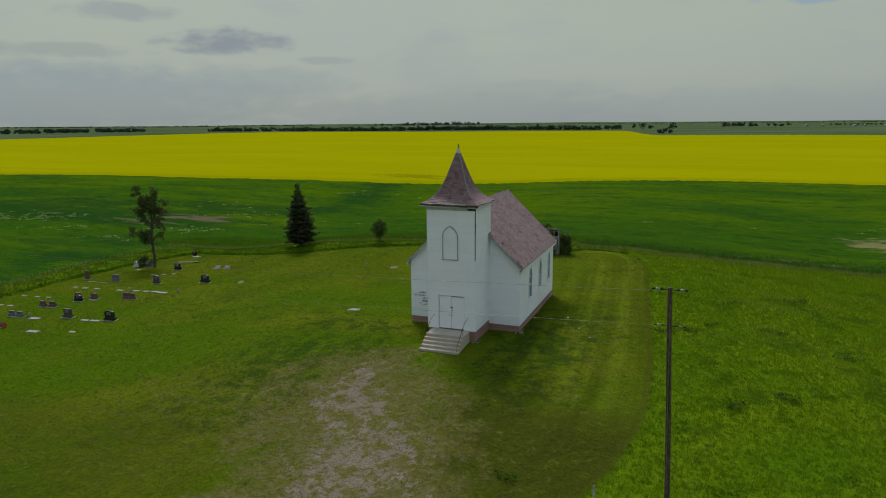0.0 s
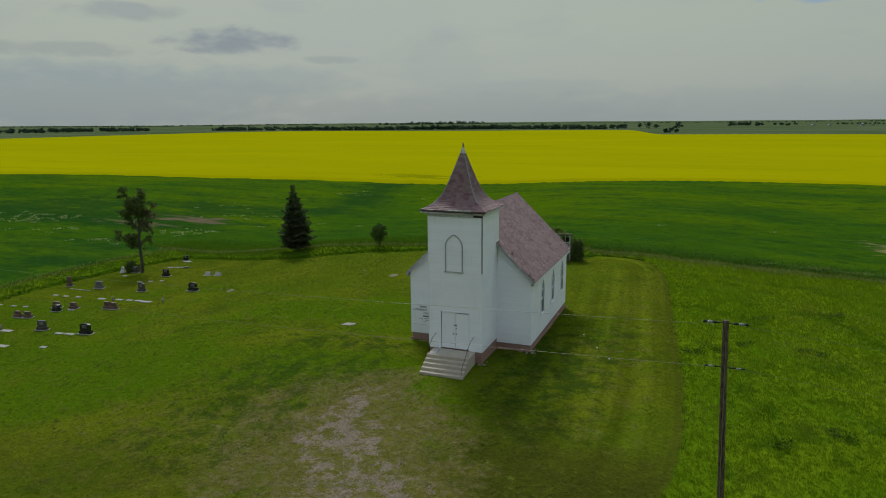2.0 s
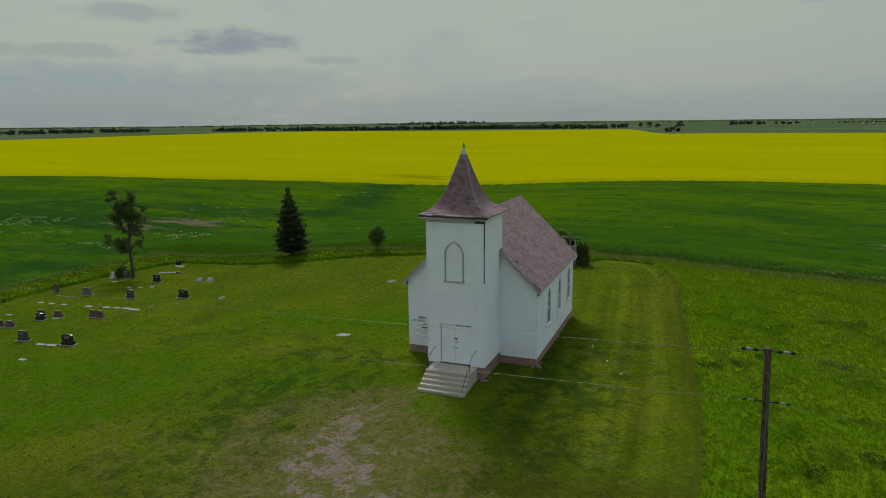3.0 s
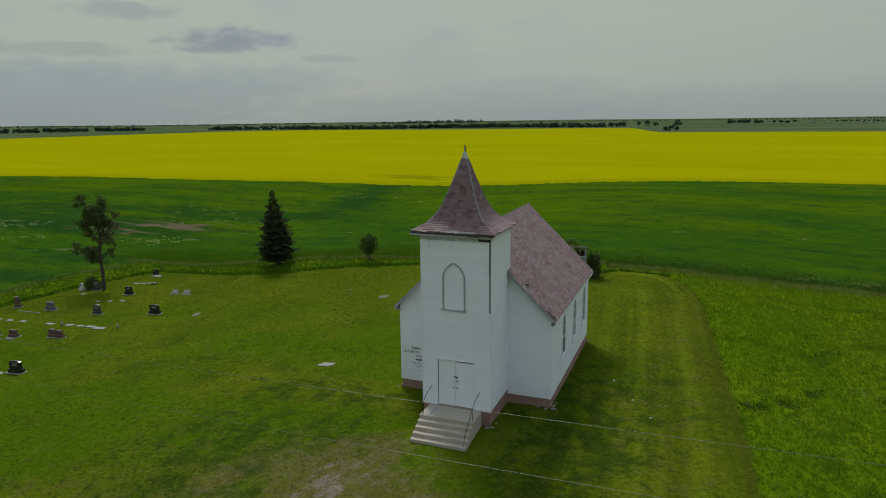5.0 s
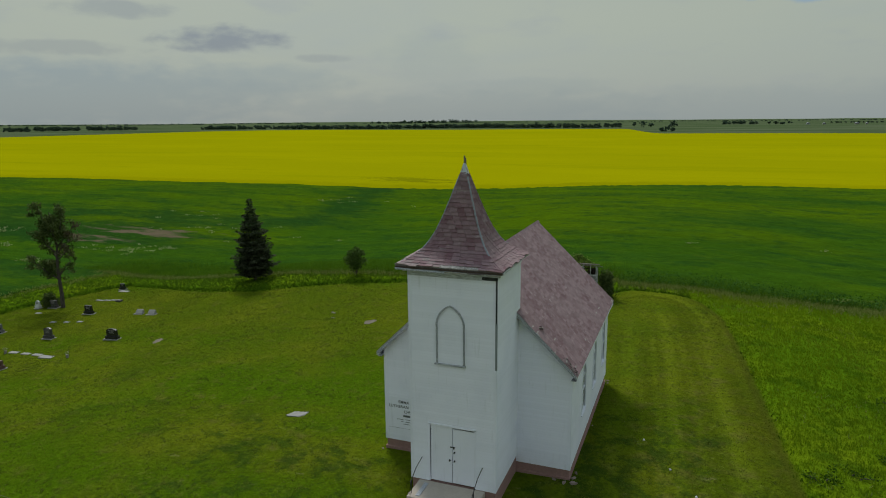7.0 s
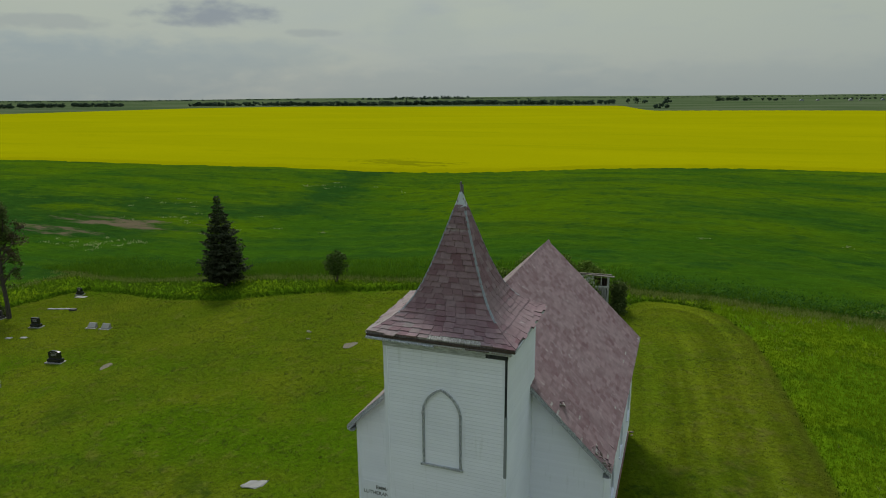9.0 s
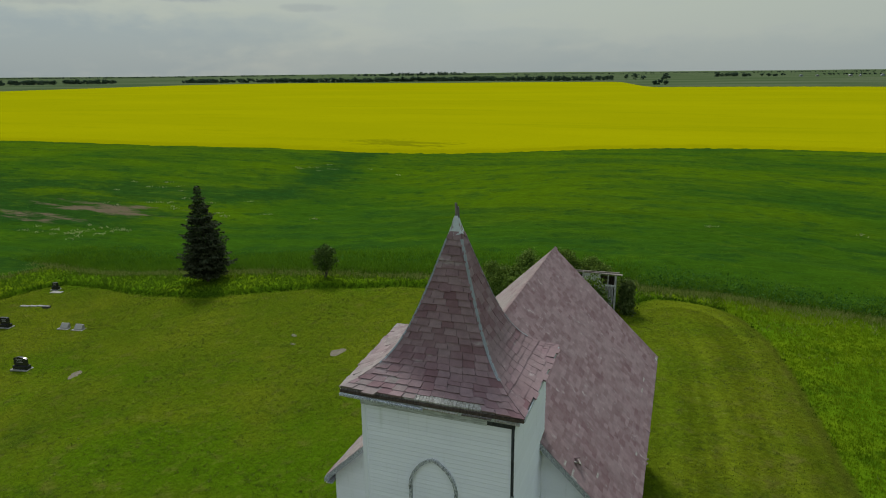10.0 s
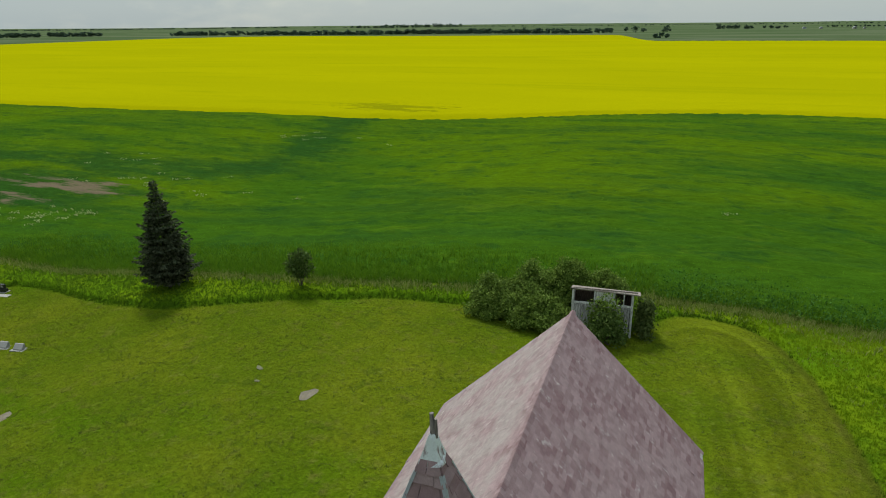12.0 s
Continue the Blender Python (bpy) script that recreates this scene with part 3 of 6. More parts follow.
def build_land():
    gx, gy = spaced(-62, 40, 0.3, 4900, 1.09), spaced(-58, 46, 0.3, 4900, 1.09)
    X, Y = np.meshgrid(gx, gy, indexing="ij")
    v, f = sheet(X, Y, top)
    me = mesh_of("ground", v, f, M_GROUND, True)
    inside = mown_at(X, Y)
    store(me, "mown", np.where((np.abs(X) < 70) & (np.abs(Y) < 60), inside, -20))
    ring = ease(X, 6, 9) * np.exp(-((inside - 0.55) / 0.65) ** 2)
    front = 0.8 * ease(-Y, 3, 10) * ease(X, 1, 5) + 0.4 * ease(-Y, 11, 16) * ease(-X, 2, 7)
    store(me, "thatch", np.maximum(0.2 * ring, np.minimum(1.0, 1.25 * front)))
    # front left: clover; right: clover plus the church's shade put into the colour
    lush_shade = np.maximum(np.exp(-((X + 8) / 7) ** 4 - ((Y + 6) / 11) ** 4), np.exp(-((X - 6) / 4.6) ** 4 - ((Y - 1) / 12) ** 4))
    store(me, "lush_shade", np.maximum(lush_shade, 0.35 * ease(X, -40, -20)))
    store(me, "strip", np.where(X < 8, inside, -20))
    store(me, "fresh", 0.10 * ease(-X, 8, 24) * (1 - ease(Y, 4, 18)) - 0.12 * ease(Y, 6, 20) - 0.06 * ease(X, -8, 2))
    store(me, "gravel", drive(X, Y))
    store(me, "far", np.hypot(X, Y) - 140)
    dry = 0.08 * np.exp(-((X - 8.5) / 3.2) ** 2 - ((Y - 6) / 16) ** 2) + 0.14 * np.exp(-((X + 9) / 7) ** 2 - ((Y + 12) / 6) ** 2) + 0.10 * np.exp(-((X + 2) / 8) ** 2 - ((Y + 8) / 5) ** 2)
    store(me, "dry", dry)
    tagged(new("ground", me), "mown green churchyard lawn with a worn gravel drive and rough grass round it", "ground", kind="structure")

    # crop behind the church, from the grass strip to the canola
    s = np.concatenate(([0, 0.002], np.linspace(0.004, 0.3, 110), np.linspace(0.305, 1.0, 90)))
    cx = np.concatenate((np.linspace(-420, -60, 120), np.linspace(-59, 40, 180), np.linspace(41, 300, 90)))
    X = np.repeat(cx[:, None], len(s), 1)
    near, far = crop_near(cx)[:, None], (canola_near(cx) + 3)[:, None]
    Y = near + (far - near) * s[None, :]
    lift = np.where(s[None, :] < 0.001, -0.05, 0.12 + 0.33 * ease(Y - near, 0.0, 2.2)) + 0 * X
    v, f = sheet(X, Y, lambda x, y: land(x, y) + lift + (lift > 0.4) * 0.09 * (np.sin(x * 1.7 + 2 * np.sin(y * 0.8)) * np.sin(y * 2.3)))
    me = mesh_of("crop_field", v, f, M_CROP, True)
    bare = np.maximum(4.2 - np.hypot((X + 81) / 2.4, (Y - 53.5) * 1.3), 4.6 - np.hypot((X + 76) / 2.6, (Y - 62) * 1.3))
    bare = np.maximum(bare, 7.5 - np.hypot((X - 43) / 1.3, (Y - 60) * 0.75))
    bare = np.maximum(bare, np.where(X > 18, 3.6 - 1.8 * np.abs(Y - near - 1.2), -30))
    store(me, "bare", np.maximum(bare, -30))
    swale = np.full(X.shape, -30.0)
    for (ax, ay), (bx, by) in zip(SWALE, SWALE[1:]):
        ex, ey = bx - ax, by - ay
        t = np.clip(((X - ax) * ex + (Y - ay) * ey) / (ex * ex + ey * ey), 0, 1)
        swale = np.maximum(swale, 5.0 - np.hypot(X - ax - t * ex, Y - ay - t * ey))
    swale = np.maximum(swale, 11 - np.hypot((X + 98) / 3.2, Y - 58))
    store(me, "swale", swale)
    store(me, "thin", 0.08 * ease(Y, 64, 116) - 0.07 * (1 - ease(Y, 42, 70)) - 0.03 * ease(X, -20, 30))
    tagged(new("crop_field", me), "field of knee-high green crop in drilled rows with bare and flowering spots", "field", kind="structure")

    # the same crop beyond the graveyard's edge
    s = np.concatenate(([0, 0.002], np.linspace(0.004, 1, 120)))
    cy = np.linspace(-60, 36, 150)
    Y = np.repeat(cy[:, None], len(s), 1)
    X = crop_left(cy)[:, None] - 260 * s[None, :] ** 1.6
    lift = np.where(s[None, :] < 0.001, -0.05, 0.45) + 0 * X
    v, f = sheet(X, Y, lambda x, y: land(x, y) + lift)
    me = mesh_of("side_crop", v, f[:, ::-1], M_CROP, True)
    store(me, "bare", np.full(X.shape, -30))
    store(me, "swale", -1.5 + 3.0 * np.sin(X * 0.11 + Y * 0.07))
    store(me, "thin", np.full(X.shape, -0.08))
    tagged(new("side_crop", me), "green crop beside the graveyard edge", "field", kind="structure")

    # canola in bloom
    s = np.concatenate(([0, 0.0003], np.linspace(0.0006, 0.06, 60), np.linspace(0.063, 1.0, 160)))
    cx = np.concatenate((np.linspace(-706, -260, 70), np.linspace(-255, 120, 250), np.linspace(125, 900, 90)))
    X = np.repeat(cx[:, None], len(s), 1)
    near, far = canola_near(cx)[:, None], canola_far(cx)[:, None]
    Y = near + (far - near) * s[None, :]
    lift = 0.25 + 0.85 * ease(s[None, :] * (far - near), 0.0, 4.5) + 0 * X
    v, f = sheet(X, Y, lambda x, y: land(x, y) + lift + (lift > 0.9) * 0.10 * np.sin(x * 0.6 + 3 * np.sin(y * 0.21)) * np.sin(y * 0.53))
    me = mesh_of("canola_field", v, f, M_CANOLA, True)
    store(me, "lodged", np.maximum(8 - np.hypot((X + 62) / 2.2, (Y - 137) / 1.0), -30))
    tagged(new("canola_field", me), "wide field of canola in full yellow bloom", "field", kind="structure")


build_land()

# ---- the church ----
NX0, NX1, NY0, NY1 = -4.14, 3.88, 3.0, 13.65     # nave walls
TX0, TX1, TY0 = -1.60, 1.72, 0.0                 # tower walls
EAVE_Z, RIDGE_Z, RIDGE_X = 4.32, 8.43, -0.11     # roof surface
EAVE_OUT, ROOF_Y0, ROOF_Y1 = 4.22, 2.68, 13.98
N_SIDING, T_SIDING, T_TOP = 0.22, 0.50, 8.62
BOARD = 0.105


def roof_z(x):
    return RIDGE_Z - abs(x - RIDGE_X) * (RIDGE_Z - EAVE_Z) / EAVE_OUT


def outline_slab(bm, pts, y0, y1):
    """A flat piece with the outline pts (x, z), from y0 to y1."""
    a, b = [bm.verts.new((x, y0, z)) for x, z in pts], [bm.verts.new((x, y1, z)) for x, z in pts]
    bm.faces.new(a)
    bm.faces.new(b[::-1])
    for i in range(len(pts)):
        j = (i + 1) % len(pts)
        bm.faces.new((a[j], a[i], b[i], b[j]))
    bmesh.ops.recalc_face_normals(bm, faces=bm.faces[:])


BOARD_MESHES = {}


def board_mesh(length, back):
    """One clapboard along +x, its face towards -y: thin at the top, thick at the lower lip."""
    key = (round(length, 2), back)
    if key not in BOARD_MESHES:
        n = max(2, int(length / 1.2))
        prof = ((0.0, 0.0), (-0.017, 0.0), (-0.018, 0.010), (-0.005, BOARD + 0.008), (0.0, BOARD + 0.008))
        verts, faces = [], []
        for i in range(n + 1):
            verts += [(length * i / n, y, z) for y, z in prof]
        for i in range(n):
            for k in range(4):
                a, b = i * 5 + k, (i + 1) * 5 + k
                faces.append((a, b, b + 1, a + 1))
        faces += [tuple(range(5))[::-1], tuple(range(n * 5, n * 5 + 5))]
        BOARD_MESHES[key] = mesh_of("board", verts, faces, M_PAINT)
    return BOARD_MESHES[key]


def siding(wall, m, z0, z1, spans):
    """Clapboards over a wall: spans(z) gives the stretches along it; m takes (along, -out, z) to the church."""
    rng = random.Random(5)
    z = z0
    while z < z1 - 0.02:
        for a, b in spans(z + BOARD):
            if b - a < 0.08:
                continue
            ob = new("board", board_mesh(b - a, 0))
            ob.parent = wall
            ob.matrix_local = m @ pose(a, rng.uniform(-0.002, 0.001), z + rng.uniform(-0.003, 0.003), rng.uniform(-0.5, 0.3), rng.uniform(-0.05, 0.05), 0)
        z += BOARD


def text_mesh(words, size, deep=0.006):
    cu = bpy.data.curves.new("lettering", "FONT")
    cu.body, cu.size, cu.extrude, cu.offset = words, size, deep, 0.001
    cu.resolution_u = 2
    tmp = new("lettering", cu)
    bpy.context.view_layer.update()
    me = bpy.data.meshes.new_from_object(tmp.evaluated_get(bpy.context.evaluated_depsgraph_get()))
    bpy.data.objects.remove(tmp)
    return me


FRONT = Matrix.Identity(4)                                  # along +x, out -y
RIGHT = Matrix(((0, -1, 0, 0), (1, 0, 0, 0), (0, 0, 1, 0), (0, 0, 0, 1)))  # along +y, out +x
LEFT = Matrix(((0, 1, 0, 0), (-1, 0, 0, 0), (0, 0, 1, 0), (0, 0, 0, 1)))   # along -y, out -x
BACK = Matrix(((-1, 0, 0, 0), (0, -1, 0, 0), (0, 0, 1, 0), (0, 0, 0, 1)))  # along -x, out +y
WINDOWS = (5.95, 9.02, 12.1)                                # centres along the nave
W_HALF, W_SILL, W_SPRING, W_APEX = 0.42, 1.48, 3.05, 3.72


def arch(half, spring, apex, n=7):
    """The points of a pointed arch from the left spring to the right one."""
    rise = apex - spring
    r = (half * half + rise * rise) / (2 * half)
    c = half - r
    end = math.asin(min(1, rise / r))
    right = [(c + r * math.cos(end * i / n), spring + r * math.sin(end * i / n)) for i in range(n + 1)]
    return [(-x, z) for x, z in right] + [(x, z) for x, z in right[-2::-1]]


def strip_along(bm, pts, width, y0, y1):
    """A flat moulding that follows pts (x, z), growing outwards by width."""
    rows = []
    for i, (x, z) in enumerate(pts):
        a, b = Vector(pts[max(i - 1, 0)]), Vector(pts[min(i + 1, len(pts) - 1)])
        d = (b - a).normalized()
        n = Vector((-d.y, d.x)) * width
        rows.append([bm.verts.new(c) for c in ((x, y0, z), (x + n.x, y0, z + n.y), (x + n.x, y1, z + n.y), (x, y1, z))])
    for p, q in zip(rows, rows[1:]):
        for k in range(4):
            bm.faces.new((p[k], p[(k + 1) % 4], q[(k + 1) % 4], q[k]))
    bm.faces.new(rows[0][::-1])
    bm.faces.new(rows[-1])
    bmesh.ops.recalc_face_normals(bm, faces=bm.faces[:])


def nave_window(root, m):
    """A pointed sash window in the side wall: frame, sill, four panes with bars."""
    holder = None
    bm = bmesh.new()
    pts = [(-W_HALF, W_SILL)] + arch(W_HALF, W_SPRING, W_APEX) + [(W_HALF, W_SILL)]
    strip_along(bm, pts, 0.10, -0.045, 0.02)
    holder = part("window", bm, M_PAINT, root, "narrow pointed window in a white wooden frame")
    holder.matrix_local = m
    bm = bmesh.new()
    box(bm, -W_HALF - 0.14, W_HALF + 0.14, -0.08, 0.03, W_SILL - 0.07, W_SILL, 0.008)
    part("sill", bm, M_PAINT, holder)
    bm = bmesh.new()
    box(bm, -0.022, 0.022, 0.0, 0.04, W_SILL, W_APEX - 0.1)
    box(bm, -W_HALF, W_HALF, -0.005, 0.045, 2.42, 2.50)
    box(bm, -W_HALF, W_HALF, 0.0, 0.04, W_SPRING - 0.02, W_SPRING + 0.03)
    box(bm, -W_HALF, W_HALF, 0.0, 0.04, W_SILL, W_SILL + 0.05)
    part("sash", bm, M_PAINT, holder)
    for x0, x1 in ((-W_HALF, -0.022), (0.022, W_HALF)):
        for z0, z1 in ((W_SILL + 0.05, 2.42), (2.50, W_SPRING - 0.02)):
            bm = bmesh.new()
            box(bm, x0, x1, 0.05, 0.056, z0, z1)
            part("pane", bm, M_GLASS, holder)
    bm = bmesh.new()
    outline_slab(bm, [(x * 0.98, z) for x, z in arch(W_HALF, W_SPRING + 0.02, W_APEX)], 0.05, 0.056)
    part("pane", bm, M_GLASS, holder)


def build_church():
    root = thing("church", (0, 0, 0), "small white clapboard country church with a shingled spire and peeling paint", "church")

    bm = bmesh.new()
    box(bm, NX0 + 0.03, NX1 - 0.03, NY0 + 0.03, NY1 - 0.03, -0.9, N_SIDING)
    box(bm, NX0 - 0.03, NX1 + 0.03, NY0 - 0.03, NY1 + 0.03, -0.9, -0.12)
    part("foundation", bm, M_FOUND, root, "reddish brown rendered foundation")
    bm = bmesh.new()
    box(bm, TX0 + 0.02, TX1 - 0.02, TY0 + 0.02, NY0 + 0.05, -0.9, T_SIDING)
    part("foundation", bm, M_FOUND, root, "reddish brown rendered foundation")

    # nave walls with real openings
    t = 0.14
    bm = bmesh.new()
    marks = [NY0]
    for c in WINDOWS:
        marks += [c - W_HALF, c + W_HALF]
    marks.append(NY1)
    for i, (a, b) in enumerate(zip(marks, marks[1:])):
        if i % 2 == 0:
            box(bm, NX1 - t, NX1, a, b, N_SIDING, EAVE_Z + 0.05)
        else:
            box(bm, NX1 - t, NX1, a, b, N_SIDING, W_SILL)
            box(bm, NX1 - t, NX1, a, b, W_APEX + 0.1, EAVE_Z + 0.05)
            c = (a + b) / 2
            for sx in (-1, 1):
                half = [(sx * x, z) for x, z in arch(W_HALF, W_SPRING, W_APEX)[:8]]
                pts = half + [(0, W_APEX + 0.1), (-sx * W_HALF, W_APEX + 0.1)]
                lo, hi = [bm.verts.new((NX1 - t, c + u, z)) for u, z in pts], [bm.verts.new((NX1, c + u, z)) for u, z in pts]
                bm.faces.new(lo)
                bm.faces.new(hi)
                for k in range(len(pts)):
                    j = (k + 1) % len(pts)
                    bm.faces.new((lo[k], lo[j], hi[j], hi[k]))
    bmesh.ops.recalc_face_normals(bm, faces=bm.faces[:])
    wall_r = part("side_wall", bm, M_PAINT, root)
    bm = bmesh.new()
    box(bm, NX0, NX0 + t, NY0, NY1, N_SIDING, EAVE_Z + 0.05)
    wall_l = part("side_wall", bm, M_PAINT, root)
    gable = [(NX0, N_SIDING), (NX1, N_SIDING), (NX1, roof_z(NX1) - 0.12), (RIDGE_X, RIDGE_Z - 0.12), (NX0, roof_z(NX0) - 0.12)]
    bm = bmesh.new()
    outline_slab(bm, gable, NY0, NY0 + t)
    wall_f = part("front_wall", bm, M_PAINT, root)
    bm = bmesh.new()
    outline_slab(bm, gable, NY1 - t, NY1)
    wall_b = part("back_wall", bm, M_PAINT, root)
    bm = bmesh.new()
    box(bm, NX0 + t, NX1 - t, NY0 + t, NY1 - t, N_SIDING - 0.3, N_SIDING - 0.05)
    part("floor_deck", bm, M_DARKWOOD, root)

    # tower walls, with the door opening left free
    bm = bmesh.new()
    box(bm, TX0, -0.86, TY0, TY0 + t, T_SIDING, T_TOP)
    box(bm, 0.93, TX1, TY0, TY0 + t, T_SIDING, T_TOP)
    box(bm, -0.86, 0.93, TY0, TY0 + t, 2.80, T_TOP)
    box(bm, -0.86, 0.93, TY0 + t + 0.25, TY0 + t + 0.3, T_SIDING, 2.9)
    tower_f = part("tower_wall", bm, M_PAINT, root)
    bm = bmesh.new()
    box(bm, TX1 - t, TX1, TY0 + t, 3.2, T_SIDING, T_TOP)
    tower_r = part("tower_wall", bm, M_PAINT, root)
    bm = bmesh.new()
    box(bm, TX0, TX0 + t, TY0 + t, 3.2, T_SIDING, T_TOP)
    tower_l = part("tower_wall", bm, M_PAINT, root)
    bm = bmesh.new()
    box(bm, TX0 + t, TX1 - t, 3.06, 3.2, 4.0, T_TOP)
    tower_b = part("tower_wall", bm, M_PAINT, root)

    # roof slabs
    for s in (-1, 1):
        bm = bmesh.new()
        ex = RIDGE_X + s * EAVE_OUT
        outline_slab(bm, [(RIDGE_X, RIDGE_Z), (ex, EAVE_Z), (ex, EAVE_Z - 0.11), (RIDGE_X, RIDGE_Z - 0.13)], ROOF_Y0, ROOF_Y1)
        roof = part("roof", bm, M_CEDAR, root, "faded reddish asphalt shingle roof")
        verts, faces, rng = [], [], random.Random(11 + s)
        along = math.hypot(EAVE_OUT, RIDGE_Z - EAVE_Z)
        dx, dz = -s * EAVE_OUT / along, (RIDGE_Z - EAVE_Z) / along
        nx, nz = s * dz, abs(dx)
        rows = int(along / 0.142)
        for r in range(rows + 1):
            y = ROOF_Y0 - 0.02 - rng.uniform(0, 0.30)
            while y < ROOF_Y1 + 0.02:
                w = rng.choice((0.315, 0.315, 0.22))
                a, b = max(y, ROOF_Y0 - 0.03), min(y + w - 0.0015, ROOF_Y1 + 0.03)
                y += w
                if b - a < 0.05:
                    continue
                near_edge = a < 3.0 and rng.random() < 0.30 or a < 3.6 and r < 16 and rng.random() < 0.08 or r < 4 and rng.random() < 0.06
                if near_edge and rng.random() < (0.40 if s > 0 else 0.75):
                    continue
                lift = rng.uniform(0.006, 0.011) + (rng.uniform(0.002, 0.018) if near_edge else 0)
                v0, v1 = r * 0.142 - 0.03 + rng.uniform(-0.006, 0.006), min(r * 0.142 + 0.19, along)
                for yy, vv, h in ((a, v0, lift), (b, v0, lift * rng.uniform(0.8, 1.2)), (b, v1, 0.006), (a, v1, 0.006), (a, v0, 0.001), (b, v0, 0.001)):
                    verts.append((ex + dx * vv + nx * h, yy, EAVE_Z + dz * vv + nz * h))
                k = len(verts) - 6
                faces += [(k, k + 1, k + 2, k + 3), (k + 4, k + 5, k + 1, k), (k + 4, k, k + 3), (k + 5, k + 2, k + 1)]
        ob = new("shingles", mesh_of("shingles", verts, faces, M_SHINGLES))
        ob.parent = roof
        tagged(ob, kind="stuff")
        # rake boards under the front and back edges, bare where the paint is gone
        for y0, y1 in ((ROOF_Y0 - 0.024, ROOF_Y0 - 0.002), (ROOF_Y1 + 0.002, ROOF_Y1 + 0.024)):
            bm = bmesh.new()
            outline_slab(bm, [(RIDGE_X, RIDGE_Z - 0.012), (ex + s * 0.01, EAVE_Z - 0.012), (ex + s * 0.01, EAVE_Z - 0.18), (RIDGE_X, RIDGE_Z - 0.22)], y0, y1)
            part("rake_board", bm, M_PEEL, root, "weathered rake board with peeling white paint")
        bm = bmesh.new()
        x0, x1 = sorted((ex - s * 0.005, ex - s * 0.03))
        box(bm, x0, x1, ROOF_Y0 + 0.05, ROOF_Y1 - 0.05, EAVE_Z - 0.24, EAVE_Z - 0.06)
        part("fascia", bm, M_PAINT, root)
        bm = bmesh.new()
        wx = NX1 if s > 0 else NX0
        x0, x1 = sorted((wx, ex - s * 0.03))
        box(bm, x0, x1, ROOF_Y0 + 0.05, ROOF_Y1 - 0.05, EAVE_Z - 0.24, EAVE_Z - 0.22)
        part("soffit", bm, M_WOOD, root)
    # ridge tabs, bent over the top one after the other
    verts, faces, rng = [], [], random.Random(17)
    y = 3.3
    while y < ROOF_Y1:
        k, w, up = len(verts), rng.uniform(0.085, 0.11), rng.uniform(0.012, 0.022)
        for yy, h in ((y, up), (y + 0.30, 0.006)):
            verts += [(RIDGE_X - w, yy, RIDGE_Z - w * 0.974 + h), (RIDGE_X, yy, RIDGE_Z + h + 0.004), (RIDGE_X + w, yy, RIDGE_Z - w * 0.974 + h)]
        faces += [(k, k + 1, k + 4, k + 3), (k + 1, k + 2, k + 5, k + 4)]
        y += 0.145
    ob = new("ridge_shingling", mesh_of("ridge_shingling", verts, faces, M_SHINGLES))
    ob.parent = root
    tagged(ob, kind="stuff")
    # torn tabs and splintered sheathing at the low front corner of the roof, and a lump of old tar higher up
    along = math.hypot(EAVE_OUT, RIDGE_Z - EAVE_Z)
    for k in range(30):
        v, yy = abs(rng.gauss(0.15, 0.40)), ROOF_Y0 + abs(rng.gauss(0.0, 0.22))
        sz = rng.uniform(0.03, 0.10)
        bm = bmesh.new()
        box(bm, -sz * 0.5, sz * 0.5, -sz * 0.8, sz * 0.8, 0.0, 0.014, 0.003)
        ob = part("torn_shingle", bm, rng.choice((M_CEDAR, M_DARKWOOD, M_SHINGLE, M_CEDAR)), root)
        ob.matrix_local = pose(RIDGE_X + EAVE_OUT * (1 - v / along) - 0.05, yy, EAVE_Z + (RIDGE_Z - EAVE_Z) * (v + 0.05) / along + 0.02, rng.uniform(-10, 10), 44 + rng.uniform(-10, 10), rng.uniform(0, 180))
    for k in range(4):
        bm = bmesh.new()
        box(bm, -0.04, 0.04, -0.08, 0.08, 0.0, 0.02, 0.004)
        ob = part("torn_shingle", bm, M_CEDAR if k % 2 else M_SHINGLE, root)
        ob.matrix_local = pose(2.55 + rng.uniform(-0.12, 0.12), 3.35 + rng.uniform(-0.15, 0.15), roof_z(2.55) + 0.03 + 0.02 * k, rng.uniform(-30, 30), 44 + rng.uniform(-30, 20), rng.uniform(0, 180))

    # corner boards
    def upright(x0, x1, y0, y1, z0, z1, m, label=""):
        bm = bmesh.new()
        box(bm, x0, x1, y0, y1, z0, z1, 0.004)
        part("corner_board", bm, m, root, label)

    for x, s in ((TX0, -1), (TX1, 1)):
        a, b = sorted((x + s * 0.026, x - s * 0.08))
        if s < 0:
            upright(a, b, -0.026, 0.02, T_SIDING, T_TOP - 0.1, M_PAINT)
        else:
            upright(a, b, -0.026, 0.02, T_SIDING, 5.24, M_PAINT)
            upright(b - 0.075, b, -0.026, 0.02, 5.24, 6.95, M_TIN, "bare grey corner board")
            upright(b - 0.065, b - 0.01, -0.028, 0.02, 6.95, T_TOP - 0.1, M_TAR, "dark rotten corner board")
    for x in (NX0, NX1):
        s = -1 if x < 0 else 1
        for y, sy in ((NY0, -1), (NY1, 1)):
            a, b = sorted((x + s * 0.026, x - s * 0.09))
            c, d = sorted((y + sy * 0.026, y - sy * 0.09))
            upright(a, b, c, d, N_SIDING, roof_z(NX1) - 0.12, M_PAINT)

    # tower cornice: frieze boards, soffit, crown
    bm = bmesh.new()
    box(bm, TX0 - 0.03, 1.18, -0.04, 0.0, T_TOP - 0.16, T_TOP + 0.14)
    part("frieze", bm, M_TRIM, root, "weathered frieze board under the spire")
    bm = bmesh.new()
